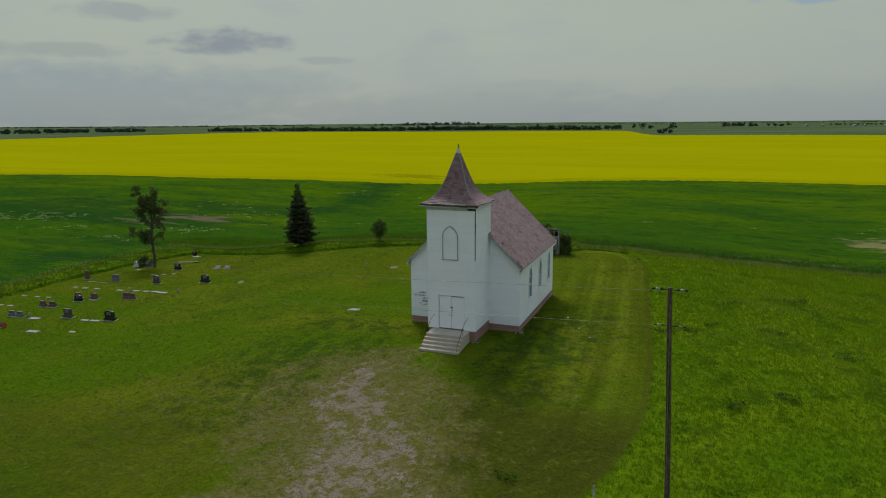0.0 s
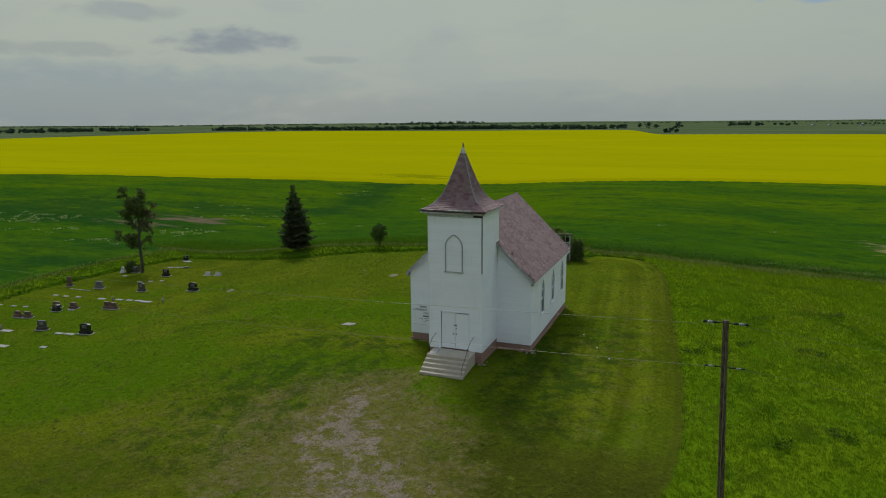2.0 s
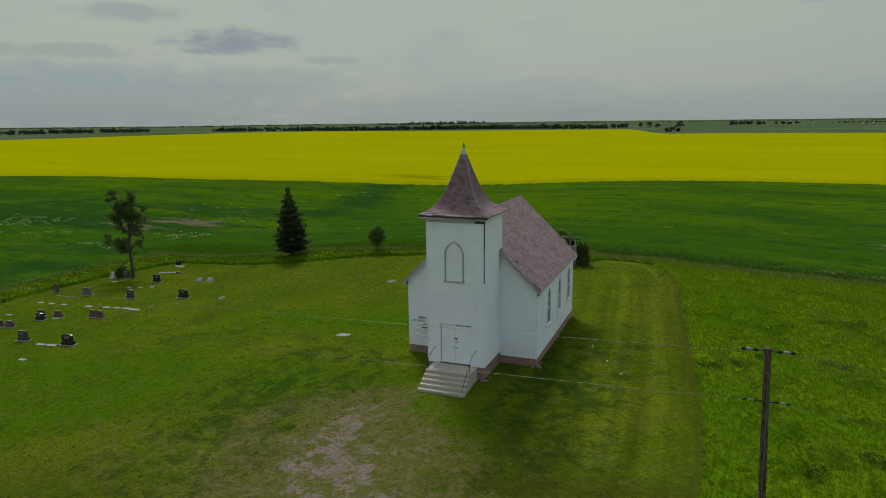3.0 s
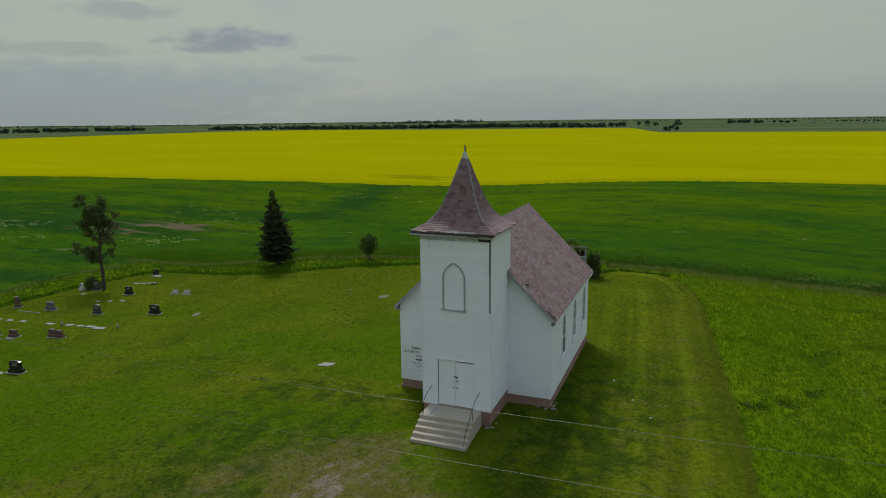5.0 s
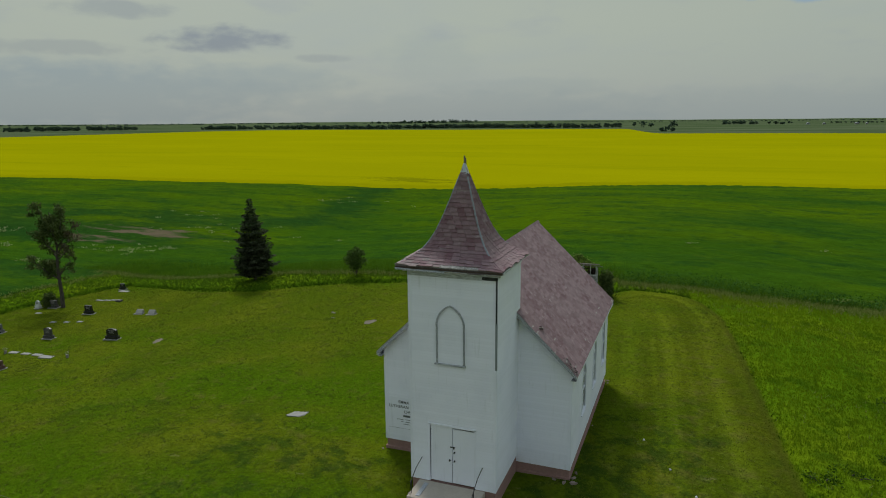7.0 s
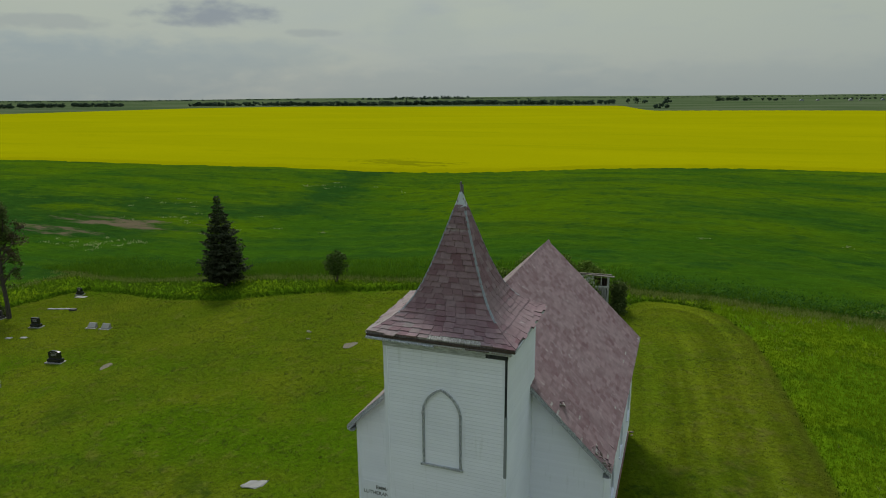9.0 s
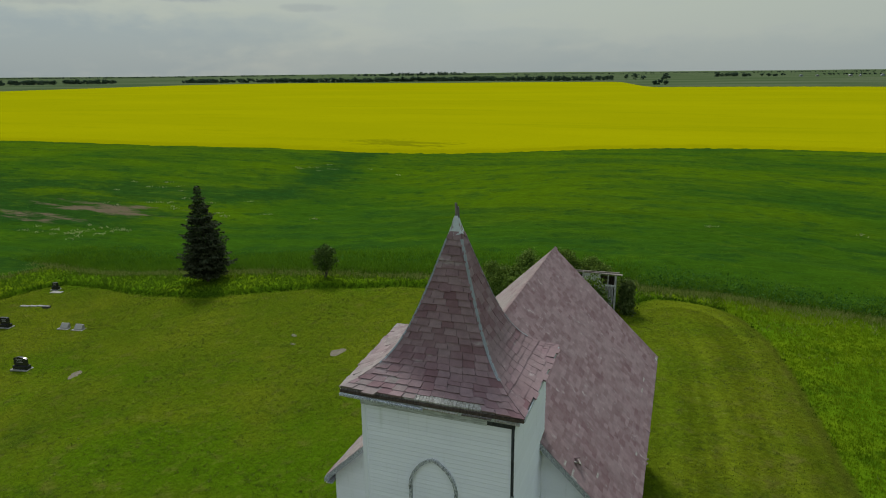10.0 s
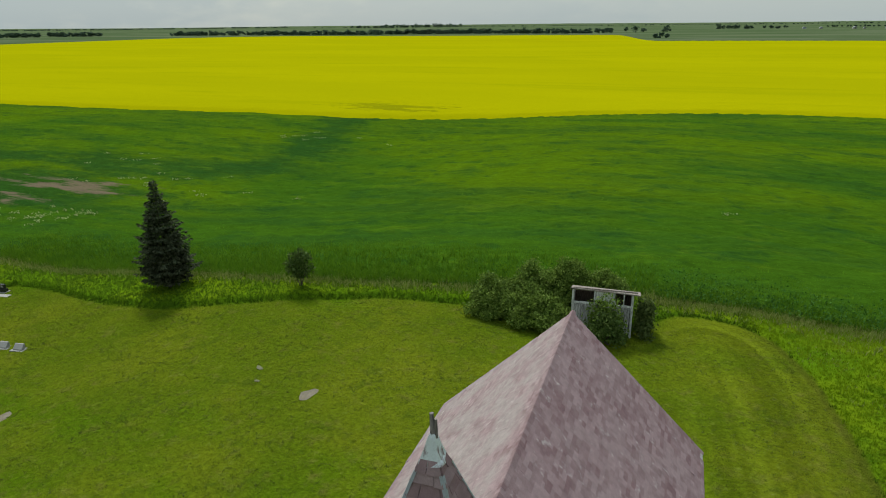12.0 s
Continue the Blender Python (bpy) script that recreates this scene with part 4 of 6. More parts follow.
    box(bm, 1.18, TX1 + 0.03, -0.035, 0.0, T_TOP - 0.14, T_TOP + 0.14)
    part("frieze", bm, M_TAR, root, "dark frieze where the board has gone")
    bm = bmesh.new()
    box(bm, TX1, TX1 + 0.04, 0.0, 3.2, T_TOP - 0.12, T_TOP + 0.14)
    part("frieze", bm, M_PAINT, root)
    bm = bmesh.new()
    box(bm, TX0 - 0.04, TX0, 0.0, 3.2, T_TOP - 0.12, T_TOP + 0.14)
    part("frieze", bm, M_PAINT, root)

    # spire
    cx, cy, hx, hy = -0.04, 1.68, 1.98, 1.83
    ax, ay = 0.06, 1.42
    prof = ((8.84, 1.0), (8.96, 0.87), (9.12, 0.745), (9.34, 0.62), (9.62, 0.515), (10.0, 0.415), (10.5, 0.315), (11.0, 0.228), (11.6, 0.130), (12.05, 0.058), (12.30, 0.020))

    def level(z):
        for (z0, r0), (z1, r1) in zip(prof, prof[1:]):
            if z <= z1:
                r = r0 + (r1 - r0) * (z - z0) / (z1 - z0)
                break
        else:
            r = prof[-1][1]
        k = (z - prof[0][0]) / (prof[-1][0] - prof[0][0])
        return cx + (ax - cx) * k, cy + (ay - cy) * k, hx * r, hy * r

    def skew(a, b, d):
        """The back left corner of the eaves has spread outwards."""
        return -0.28 * (d / hy) ** 2 if (a, b) == (-1, 1) else 0.0

    bm = bmesh.new()
    rings = []
    for z, r in ((8.74, 1.0), *prof):
        x, y, w, d = level(max(z, 8.84))
        rings.append([bm.verts.new((x + a * w + skew(a, b, d), y + b * d, z)) for a, b in ((-1, -1), (1, -1), (1, 1), (-1, 1))])
    for p, q in zip(rings, rings[1:]):
        for k in range(4):
            bm.faces.new((p[k], p[(k + 1) % 4], q[(k + 1) % 4], q[k]))
    bm.faces.new(rings[0][::-1])
    bm.faces.new(rings[-1])
    spire = part("spire", bm, M_PLANK, root, "flared square spire with faded red asphalt shingles")
    for name, x0, x1, y0, y1, m in (("crown_board", cx - hx - 0.02, cx + hx + 0.02, cy - hy - 0.03, cy - hy - 0.005, M_DARKWOOD), ("crown_board", cx + hx + 0.005, cx + hx + 0.03, cy - hy, cy + hy, M_TRIM),
                                    ("crown_board", cx - hx - 0.03, cx - hx - 0.005, cy - hy, cy + hy, M_TRIM)):
        bm = bmesh.new()
        box(bm, x0, x1, y0, y1, 8.73, 8.80, 0.006)
        part(name, bm, m, root, "rotten eave board")
    bm = bmesh.new()
    box(bm, TX0 - 0.18, TX1 + 0.14, -0.13, -0.035, 8.62, 8.735, 0.012)
    part("crown_moulding", bm, M_TRIM, root)

    rng = random.Random(23)
    bm = bmesh.new()
    box(bm, -0.95, 0.95, -0.03, 0.03, -0.03, 0.03, 0.008)
    ob = part("loose_board", bm, M_PEEL, root, "loose weathered eave board hanging at a slant")
    ob.matrix_local = pose(-1.08, cy - hy - 0.055, 8.685, 8, 1.2, 0)
    for x0, x1, z0, tilt in ((-0.12, 0.62, 8.70, 0.8), (0.70, 1.32, 8.715, -1.0), (1.38, 1.88, 8.70, 1.8)):
        bm = bmesh.new()
        box(bm, (x0 - x1) / 2, (x1 - x0) / 2, -0.018, 0.018, -0.02, 0.02, 0.005)
        ob = part("eave_splinter", bm, M_CEDAR if tilt > 0 else M_PLANK, root, "splintered end of an old eave board")
        ob.matrix_local = pose((x0 + x1) / 2, cy - hy - 0.05, z0, rng.uniform(-10, 10), tilt, rng.uniform(-1, 1))

    # spire shingles: the two faces nearest the path as pieces, the other two joined
    corner = ((-1, -1), (1, -1), (1, 1), (-1, 1))
    levels = [8.84]
    while levels[-1] < 12.0:
        z = levels[-1]
        x, y, w, d = level(z)
        x2, y2, w2, d2 = level(z + 0.02)
        slope = math.hypot(0.02, (d - d2))
        levels.append(z + 0.02 * 0.160 / slope)
    rng = random.Random(3)
    joined_v, joined_f = [], []
    for face in range(4):
        (a0, b0), (a1, b1) = corner[face], corner[(face + 1) % 4]
        out = Vector(((0, -1), (1, 0), (0, 1), (-1, 0))[face]).to_3d()
        for r, (z0, z1) in enumerate(zip(levels, levels[1:])):
            def at(u, z, h):
                x, y, w, d = level(z)
                p = Vector((x + a0 * w + skew(a0, b0, d), y + b0 * d, z))
                q = Vector((x + a1 * w + skew(a1, b1, d), y + b1 * d, z))
                steep = min(1.0, (z - 8.8) / 1.2)
                return p + (q - p) * u + (out * (0.35 + 0.65 * steep) + Vector((0, 0, 0.8 - 0.7 * steep))) * h
            x, y, w, d = level(z0)
            width = 2 * (w if face % 2 == 0 else d)
            n = max(1, width / 0.285)
            step = 1 / n
            u = -step * (0.5 if r % 2 else 0.0) + rng.uniform(-0.08, 0.08) * step
            while u < 1:
                ua, ub = max(u, 0.0), min(u + step * 0.972, 1.0)
                u += step
                if ub - ua < 0.02 / width:
                    continue
                loose = face == 0 and r < 3 and rng.random() < 0.3
                if face == 0 and r == 0 and 0.36 < ua < 0.74:
                    continue
                h = rng.uniform(0.026, 0.040) + (rng.uniform(0.0, 0.025) if loose else 0)
                zl = z0 - 0.012 + rng.choice((-0.018, 0.0, 0.0, 0.010)) + rng.uniform(-0.006, 0.006)
                if r == 0 and face < 2 and rng.random() < 0.45:
                    zl, h = z0 - rng.uniform(0.0, 0.045), h + rng.uniform(0.0, 0.03)
                pts = [at(ua, zl, h), at(ub, zl, h * rng.uniform(0.8, 1.15)), at(ub, z1 + 0.02, 0.006), at(ua, z1 + 0.02, 0.006), at(ua, zl, 0.0), at(ub, zl, 0.0)]
                faces = [(0, 1, 2, 3), (4, 5, 1, 0), (4, 0, 3), (5, 2, 1)]
                if face < 2:
                    ob = new("shingle", mesh_of("shingle", pts, faces, M_SHINGLES if (r < 9 and face == 1 and rng.random() < 0.75) or (r < 3 and rng.random() < 0.3) else M_SHINGLE))
                    ob.parent = spire
                else:
                    k = len(joined_v)
                    joined_v += pts
                    joined_f += [tuple(k + i for i in f) for f in faces]
    ob = new("shingles", mesh_of("shingles", joined_v, joined_f, M_SHINGLES))
    ob.parent = spire
    # old cedar shingles bared where the front course is gone
    x = -0.56
    while x < 1.02:
        w = rng.uniform(0.05, 0.10)
        x0, y0, w0, d0 = level(8.84)
        x1, y1, w1, d1 = level(8.93)
        ya, yb, h = y0 - d0 - rng.uniform(0.0, 0.02), y1 - d1, rng.uniform(0.008, 0.02)
        pts = [(x, ya, 8.835 + h), (x + w, ya, 8.835 + h), (x + w, yb, 8.945), (x, yb, 8.945), (x, ya, 8.82), (x + w, ya, 8.82)]
        ob = new("slat", mesh_of("slat", pts, [(0, 1, 2, 3), (4, 5, 1, 0), (4, 0, 3), (5, 2, 1)], M_CEDAR))
        ob.parent = spire
        x += w + rng.uniform(0.003, 0.014)
    tagged(ob, kind="stuff")
    for a, b in corner:
        bm = bmesh.new()
        rows = []
        for z in np.linspace(9.25, 11.9, 26):
            x, y, w, d = level(float(z))
            p = Vector((x + a * w + skew(a, b, d), y + b * d, float(z)))
            o = Vector((a, b, 0.5)).normalized()
            half = 0.030
            rows.append([bm.verts.new(p + o * 0.028), bm.verts.new(p + Vector((-a * half, b * 0.022, 0)) + o * 0.012), bm.verts.new(p + Vector((a * 0.022, -b * half, 0)) + o * 0.012)])
        for p, q in zip(rows, rows[1:]):
            bm.faces.new((p[0], p[1], q[1], q[0]))
            bm.faces.new((p[0], q[0], q[2], p[2]))
        bmesh.ops.recalc_face_normals(bm, faces=bm.faces[:])
        part("hip_flashing", bm, M_TIN, root, "dull grey tin strip along the hip")
    bm = bmesh.new()
    rings = []
    for z, r in ((11.97, 0.162), (12.06, 0.124), (12.18, 0.086), (12.33, 0.050), (12.38, 0.03)):
        x, y, w, d = level(z)
        rings.append([bm.verts.new((x + i * r, y + j * r * 0.92, z + (0.05 * ((i + 2 * j) % 3 - 1) if r > 0.15 else 0))) for i, j in corner])
    for p, q in zip(rings, rings[1:]):
        for k in range(4):
            bm.faces.new((p[k], p[(k + 1) % 4], q[(k + 1) % 4], q[k]))
    bm.faces.new(rings[-1])
    part("spire_cap", bm, M_CAP, root, "pale tin cap with rust streaks over the tip of the spire")
    bm = bmesh.new()
    tube(bm, [(ax, ay, 12.30), (ax + 0.004, ay, 12.44), (ax - 0.006, ay + 0.004, 12.52), (ax - 0.012, ay + 0.004, 12.64)], 0.040, 0.026, 8)
    tube(bm, [(ax + 0.045, ay, 12.32), (ax + 0.044, ay, 12.45), (ax + 0.040, ay, 12.57)], 0.022, 0.018, 7)
    part("finial", bm, M_PLANK, root, "weathered stump of a wooden finial")

    # blind pointed window high on the tower
    bm = bmesh.new()
    strip_along(bm, arch(0.49, 6.68, 7.40, 9), 0.065, -0.055, -0.012)
    trim = part("blind_window", bm, M_PEEL, root, "boarded-up pointed window with grey peeling trim")
    for x0, x1 in ((-0.545, -0.48), (0.485, 0.55)):
        bm = bmesh.new()
        box(bm, x0, x1, -0.055, -0.012, 5.26, 6.72, 0.006)
        part("jamb", bm, M_PEEL, trim)
    bm = bmesh.new()
    box(bm, -0.60, 0.60, -0.07, -0.012, 5.20, 5.265, 0.006)
    part("sill", bm, M_PEEL, trim)

    # double door, sagging on its hinges
    bm = bmesh.new()
    box(bm, -0.90, -0.84, -0.03, 0.10, 0.52, 2.85)
    box(bm, 0.91, 0.97, -0.03, 0.10, 0.52, 2.85)
    box(bm, -0.90, 0.97, -0.03, 0.10, 2.80, 2.87)
    frame_ob = part("door_frame", bm, M_PAINT, root)
    bm = bmesh.new()
    box(bm, -0.84, 0.91, 0.09, 0.12, 0.52, 2.80)
    part("door_gap", bm, M_PLANK, frame_ob, "dark gap round the doors")
    for side in (-1, 1):
        bm = bmesh.new()
        w = 0.853
        box(bm, 0 if side < 0 else -w, w if side < 0 else 0, -0.02, 0.03, 0, 2.22 if side < 0 else 2.17, 0.004)
        leaf = part("door", bm, M_PAINT, root, "plain white door leaf, slightly sagging")
        leaf.matrix_local = pose(-0.83 if side < 0 else 0.90, 0.03, 0.56, 0, 0.5 if side < 0 else 0.2, -0.6 * side)
        x = w - 0.09 if side < 0 else -w + 0.08
        for z in (0.92,) if side < 0 else (0.90, 1.25):
            bm = bmesh.new()
            tube(bm, [(x, -0.02, z), (x, -0.05, z), (x, -0.055, z), (x, -0.085, z)], 0.032, 0.026, 10)
            part("knob", bm, M_IRON, leaf)
        bm = bmesh.new()
        if side > 0:
            box(bm, -w - 0.10, -w + 0.10, -0.035, -0.02, 1.42, 1.47, 0.004)
            box(bm, -w + 0.03, -w + 0.07, -0.05, -0.02, 1.38, 1.44, 0.004)
            part("hasp", bm, M_IRON, leaf)
        else:
            box(bm, 0, 0.014, -0.024, -0.018, 0.05, 2.1)
            part("hinge_strip", bm, M_IRON, leaf)

    # concrete steps with iron rails
    stair = part("steps", box_bm(-1.27, 1.33, -1.28, -0.03, -0.9, 0.50, 0.015), M_CONC, root, "worn concrete steps up to the door")
    for i in range(4):
        y0 = -1.28 - 0.27 * (i + 1)
        part("step", box_bm(-1.27 - 0.008 * i, 1.33 + 0.008 * i, y0, -1.28 - 0.27 * i + 0.03, -0.9, 0.50 - 0.172 * (i + 1), 0.018), M_CONC, stair)
    for x, y1 in ((-1.16, -1.2), (1.22, -2.2)):
        bm = bmesh.new()
        tube(bm, [(x, -0.02, 1.42), (x, -0.6, 1.30), (x, -1.15, 0.98)] + ([(x + 0.02, -1.7, 0.55), (x, -2.12, 0.2), (x, -2.22, -0.2)] if y1 < -2 else [(x, -1.2, 0.48)]), 0.016, 0.016, 6)
        rail = part("handrail", bm, M_IRON, root, "thin black iron handrail")
        bm = bmesh.new()
        tube(bm, [(x, -1.05, 0.48), (x, -1.05, 1.05)], 0.014, 0.014, 6)
        part("post", bm, M_IRON, rail)
    part("plank", box_bm(-0.98, -0.82, -1.15, -0.25, 0.50, 0.53, 0.004), M_WOOD, root, "loose grey plank on the landing")

    # painted lettering beside the tower
    board = part("sign_panel", box_bm(-4.0, -1.9, NY0 - 0.032, NY0 - 0.02, 0.72, 2.22), M_PAINT, root, "painted church name with small lines beneath")
    ink = mat_plain("faded_lettering", (0.13, 0.135, 0.14), 0.8, grain=30, amount=0.5)
    for words, x, z, size in (("EMMA", -3.52, 1.95, 0.185), ("LUTHERAN", -3.98, 1.74, 0.185), ("CHU", -3.28, 1.52, 0.185)):
        me = text_mesh(words, size)
        me.materials.clear()
        me.materials.append(ink)
        ob = new("lettering", me)
        ob.parent = board
        ob.matrix_local = pose(x, NY0 - 0.036, z, 90, 0, 0)
    for x0, x1, z0, z1 in ((-3.30, -2.86, 1.34, 1.43), (-3.60, -3.3, 1.20, 1.225), (-3.22, -2.9, 1.21, 1.235), (-3.42, -3.28, 1.10, 1.12), (-3.2, -2.92, 1.10, 1.125), (-3.3, -3.0, 1.0, 1.02), (-4.0, -2.4, 0.80, 0.808)):
        part("printed_line", box_bm(x0, x1, NY0 - 0.037, NY0 - 0.030, z0, z1), ink, board)

    for c in WINDOWS:
        nave_window(root, Matrix.Translation((NX1, c, 0)) @ RIGHT)

    # clapboards last
    def at(x, y):
        return Matrix.Translation((x, y, 0))

    siding(tower_f, at(0, TY0), T_SIDING, T_TOP - 0.15, lambda z: ((TX0, -0.90), (0.97, TX1)) if z < 2.95 else ((TX0, TX1),))
    siding(tower_r, at(TX1, 0) @ RIGHT, T_SIDING, T_TOP - 0.1, lambda z: ((0.0, NY0),) if z < 6.0 else ((0.0, 3.2),))
    siding(tower_l, at(TX0, 0) @ LEFT, T_SIDING, T_TOP - 0.1, lambda z: ((-3.2, 0.0),))

    def gable_span(z):
        k = (RIDGE_Z - 0.16 - z) / (RIDGE_Z - EAVE_Z) * EAVE_OUT
        a, b = max(NX0, RIDGE_X - k), min(NX1, RIDGE_X + k)
        return ((a, TX0), (TX1, b))

    siding(wall_f, at(0, NY0), N_SIDING, 6.9, gable_span)

    def side_span(z):
        cuts, a = [], NY0
        for c in WINDOWS:
            if W_SILL - 0.07 < z < W_SPRING + 0.1:
                h = W_HALF + 0.1
            elif W_SPRING + 0.1 <= z < W_APEX + 0.2:
                h = (W_HALF + 0.1) * math.sqrt(max(0.02, 1 - ((z - W_SPRING - 0.1) / (W_APEX + 0.1 - W_SPRING)) ** 1.3))
            else:
                h = 0
            if h:
                cuts.append((a, c - h))
                a = c + h
        cuts.append((a, NY1))
        return cuts

    siding(wall_r, at(NX1, 0) @ RIGHT, N_SIDING, EAVE_Z - 0.22, side_span)
    siding(wall_l, at(NX0, 0) @ LEFT, N_SIDING, EAVE_Z - 0.22, lambda z: ((-NY1, -NY0),))
    siding(wall_b, at(0, NY1) @ BACK, N_SIDING, 8.1, lambda z: ((-min(NX1, RIDGE_X + (RIDGE_Z - 0.16 - z) / (RIDGE_Z - EAVE_Z) * EAVE_OUT), -max(NX0, RIDGE_X - (RIDGE_Z - 0.16 - z) / (RIDGE_Z - EAVE_Z) * EAVE_OUT)),))


def box_bm(*a):
    bm = bmesh.new()
    box(bm, *a)
    return bm


build_church()

# ---- more materials ----
M_BARK = mat_bare_wood("bark", (0.045, 0.038, 0.032), (0.10, 0.085, 0.07))
M_SPRUCE = mat_leaf("spruce_needles", (0.013, 0.021, 0.008), (0.076, 0.086, 0.046), 0.8, 0.0)
M_LEAF = mat_leaf("tree_leaves", (0.036, 0.060, 0.014), (0.115, 0.148, 0.044), 0.6, 0.25)
M_DEADLEAF = mat_leaf("dying_leaves", (0.062, 0.048, 0.028), (0.13, 0.105, 0.065), 0.8, 0.1)
M_YOUNG = mat_leaf("young_leaves", (0.030, 0.060, 0.010), (0.10, 0.145, 0.035))
M_BUSH = mat_leaf("shrub_leaves", (0.044, 0.086, 0.010), (0.20, 0.285, 0.050), 0.6, 0.25)
# far foliage, with distance haze mixed into its pale bluish green
M_HAZE_LEAF = mat_leaf("hazed_far_leaves", (0.042, 0.076, 0.048), (0.086, 0.125, 0.078), 0.8, 0.0)
M_BLADE = mat_leaf("grass_blades", (0.116, 0.208, 0.004), (0.184, 0.260, 0.008), 0.7, 0.35, (0.080, 0.165, 0.004), (0.198, 0.222, 0.026))
M_TALL = mat_leaf("tall_grass_blades", (0.066, 0.134, 0.007), (0.098, 0.164, 0.014), 0.7, 0.35, (0.060, 0.126, 0.007))
M_SHORT = mat_leaf("lawn_blades", (0.060, 0.088, 0.008), (0.138, 0.152, 0.022), 0.7, 0.3, (0.040, 0.070, 0.006))
M_TUFT = mat_leaf("tuft_blades", (0.070, 0.108, 0.010), (0.150, 0.172, 0.036), 0.7, 0.35)
# deep green carries the shadow at the tall grass's foot
M_EDGE_SHADE = mat_leaf("edge_shade_blades", (0.040, 0.088, 0.005), (0.078, 0.140, 0.008), 0.8, 0.15)
M_DRYTUFT = mat_leaf("drive_blades", (0.125, 0.130, 0.034), (0.215, 0.205, 0.080), 0.8, 0.35)
M_CROPLEAF = mat_leaf("broad_leaves", (0.024, 0.080, 0.010), (0.070, 0.165, 0.028), 0.7, 0.2)
M_SEED = mat_leaf("seed_heads", (0.12, 0.18, 0.02), (0.27, 0.29, 0.09), 0.8, 0.3)
M_FLOWER = mat_leaf("white_petals", (0.17, 0.23, 0.06), (0.44, 0.47, 0.24), 0.8, 0.3)
M_CROPBLADE = mat_leaf("crop_blades", (0.058, 0.140, 0.006), (0.112, 0.215, 0.010), 0.7, 0.35, (0.056, 0.138, 0.008))
M_WEED = mat_leaf("weed_leaves", (0.034, 0.086, 0.006), (0.085, 0.150, 0.014), 0.7, 0.2)
M_BLACKGRAN = mat_plain("black_granite", (0.018, 0.018, 0.020), 0.22, grain=60, amount=0.3, bump=0.02, spec=0.6)
M_GREYGRAN = mat_plain("grey_granite", (0.13, 0.13, 0.13), 0.6, grain=70, amount=0.3, bump=0.1)
M_REDGRAN = mat_plain("red_granite", (0.125, 0.070, 0.060), 0.5, grain=70, amount=0.3, bump=0.1)
M_DARKGRAN = mat_plain("dark_granite", (0.065, 0.060, 0.058), 0.45, grain=70, amount=0.3, bump=0.1)
M_SLAB = mat_plain("dusty_slab", (0.145, 0.125, 0.085), 0.95, grain=9, amount=0.5, bump=0.4)
M_MOSSY = mat_plain("mossy_stone", (0.115, 0.118, 0.062), 0.95, grain=7, amount=0.6, bump=0.4)
M_RUBBLE = mat_plain("broken_mortar", (0.25, 0.195, 0.165), 0.95, grain=9, amount=0.35, bump=0.4)
M_PEBBLE = mat_plain("pebbles", (0.21, 0.17, 0.13), 0.95, grain=9, amount=0.35)
M_PALE = mat_plain("pale_stone", (0.26, 0.25, 0.225), 0.85, grain=30, amount=0.2, bump=0.3)
M_WHITESTONE = mat_plain("white_marble", (0.55, 0.55, 0.53), 0.7, grain=20, amount=0.12, bump=0.1)
M_SHEDROOF = mat_bare_wood("rotting_roof_boards", (0.13, 0.105, 0.085), (0.30, 0.265, 0.235))
M_OLDPAINT = mat_bare_wood("flaked_white_paint", (0.30, 0.30, 0.29), (0.62, 0.62, 0.60))
M_PALEWOOD = mat_bare_wood("silvered_boards", (0.14, 0.135, 0.13), (0.40, 0.39, 0.38))
M_WIRE = mat_plain("wire", (0.145, 0.145, 0.095), 0.5, 0.3)
M_POLE = mat_bare_wood("pole_wood", (0.036, 0.026, 0.020), (0.14, 0.10, 0.074))
M_CERAMIC = mat_plain("pale_ceramic", (0.22, 0.25, 0.25), 0.3, grain=10, amount=0.1, bump=0.0)


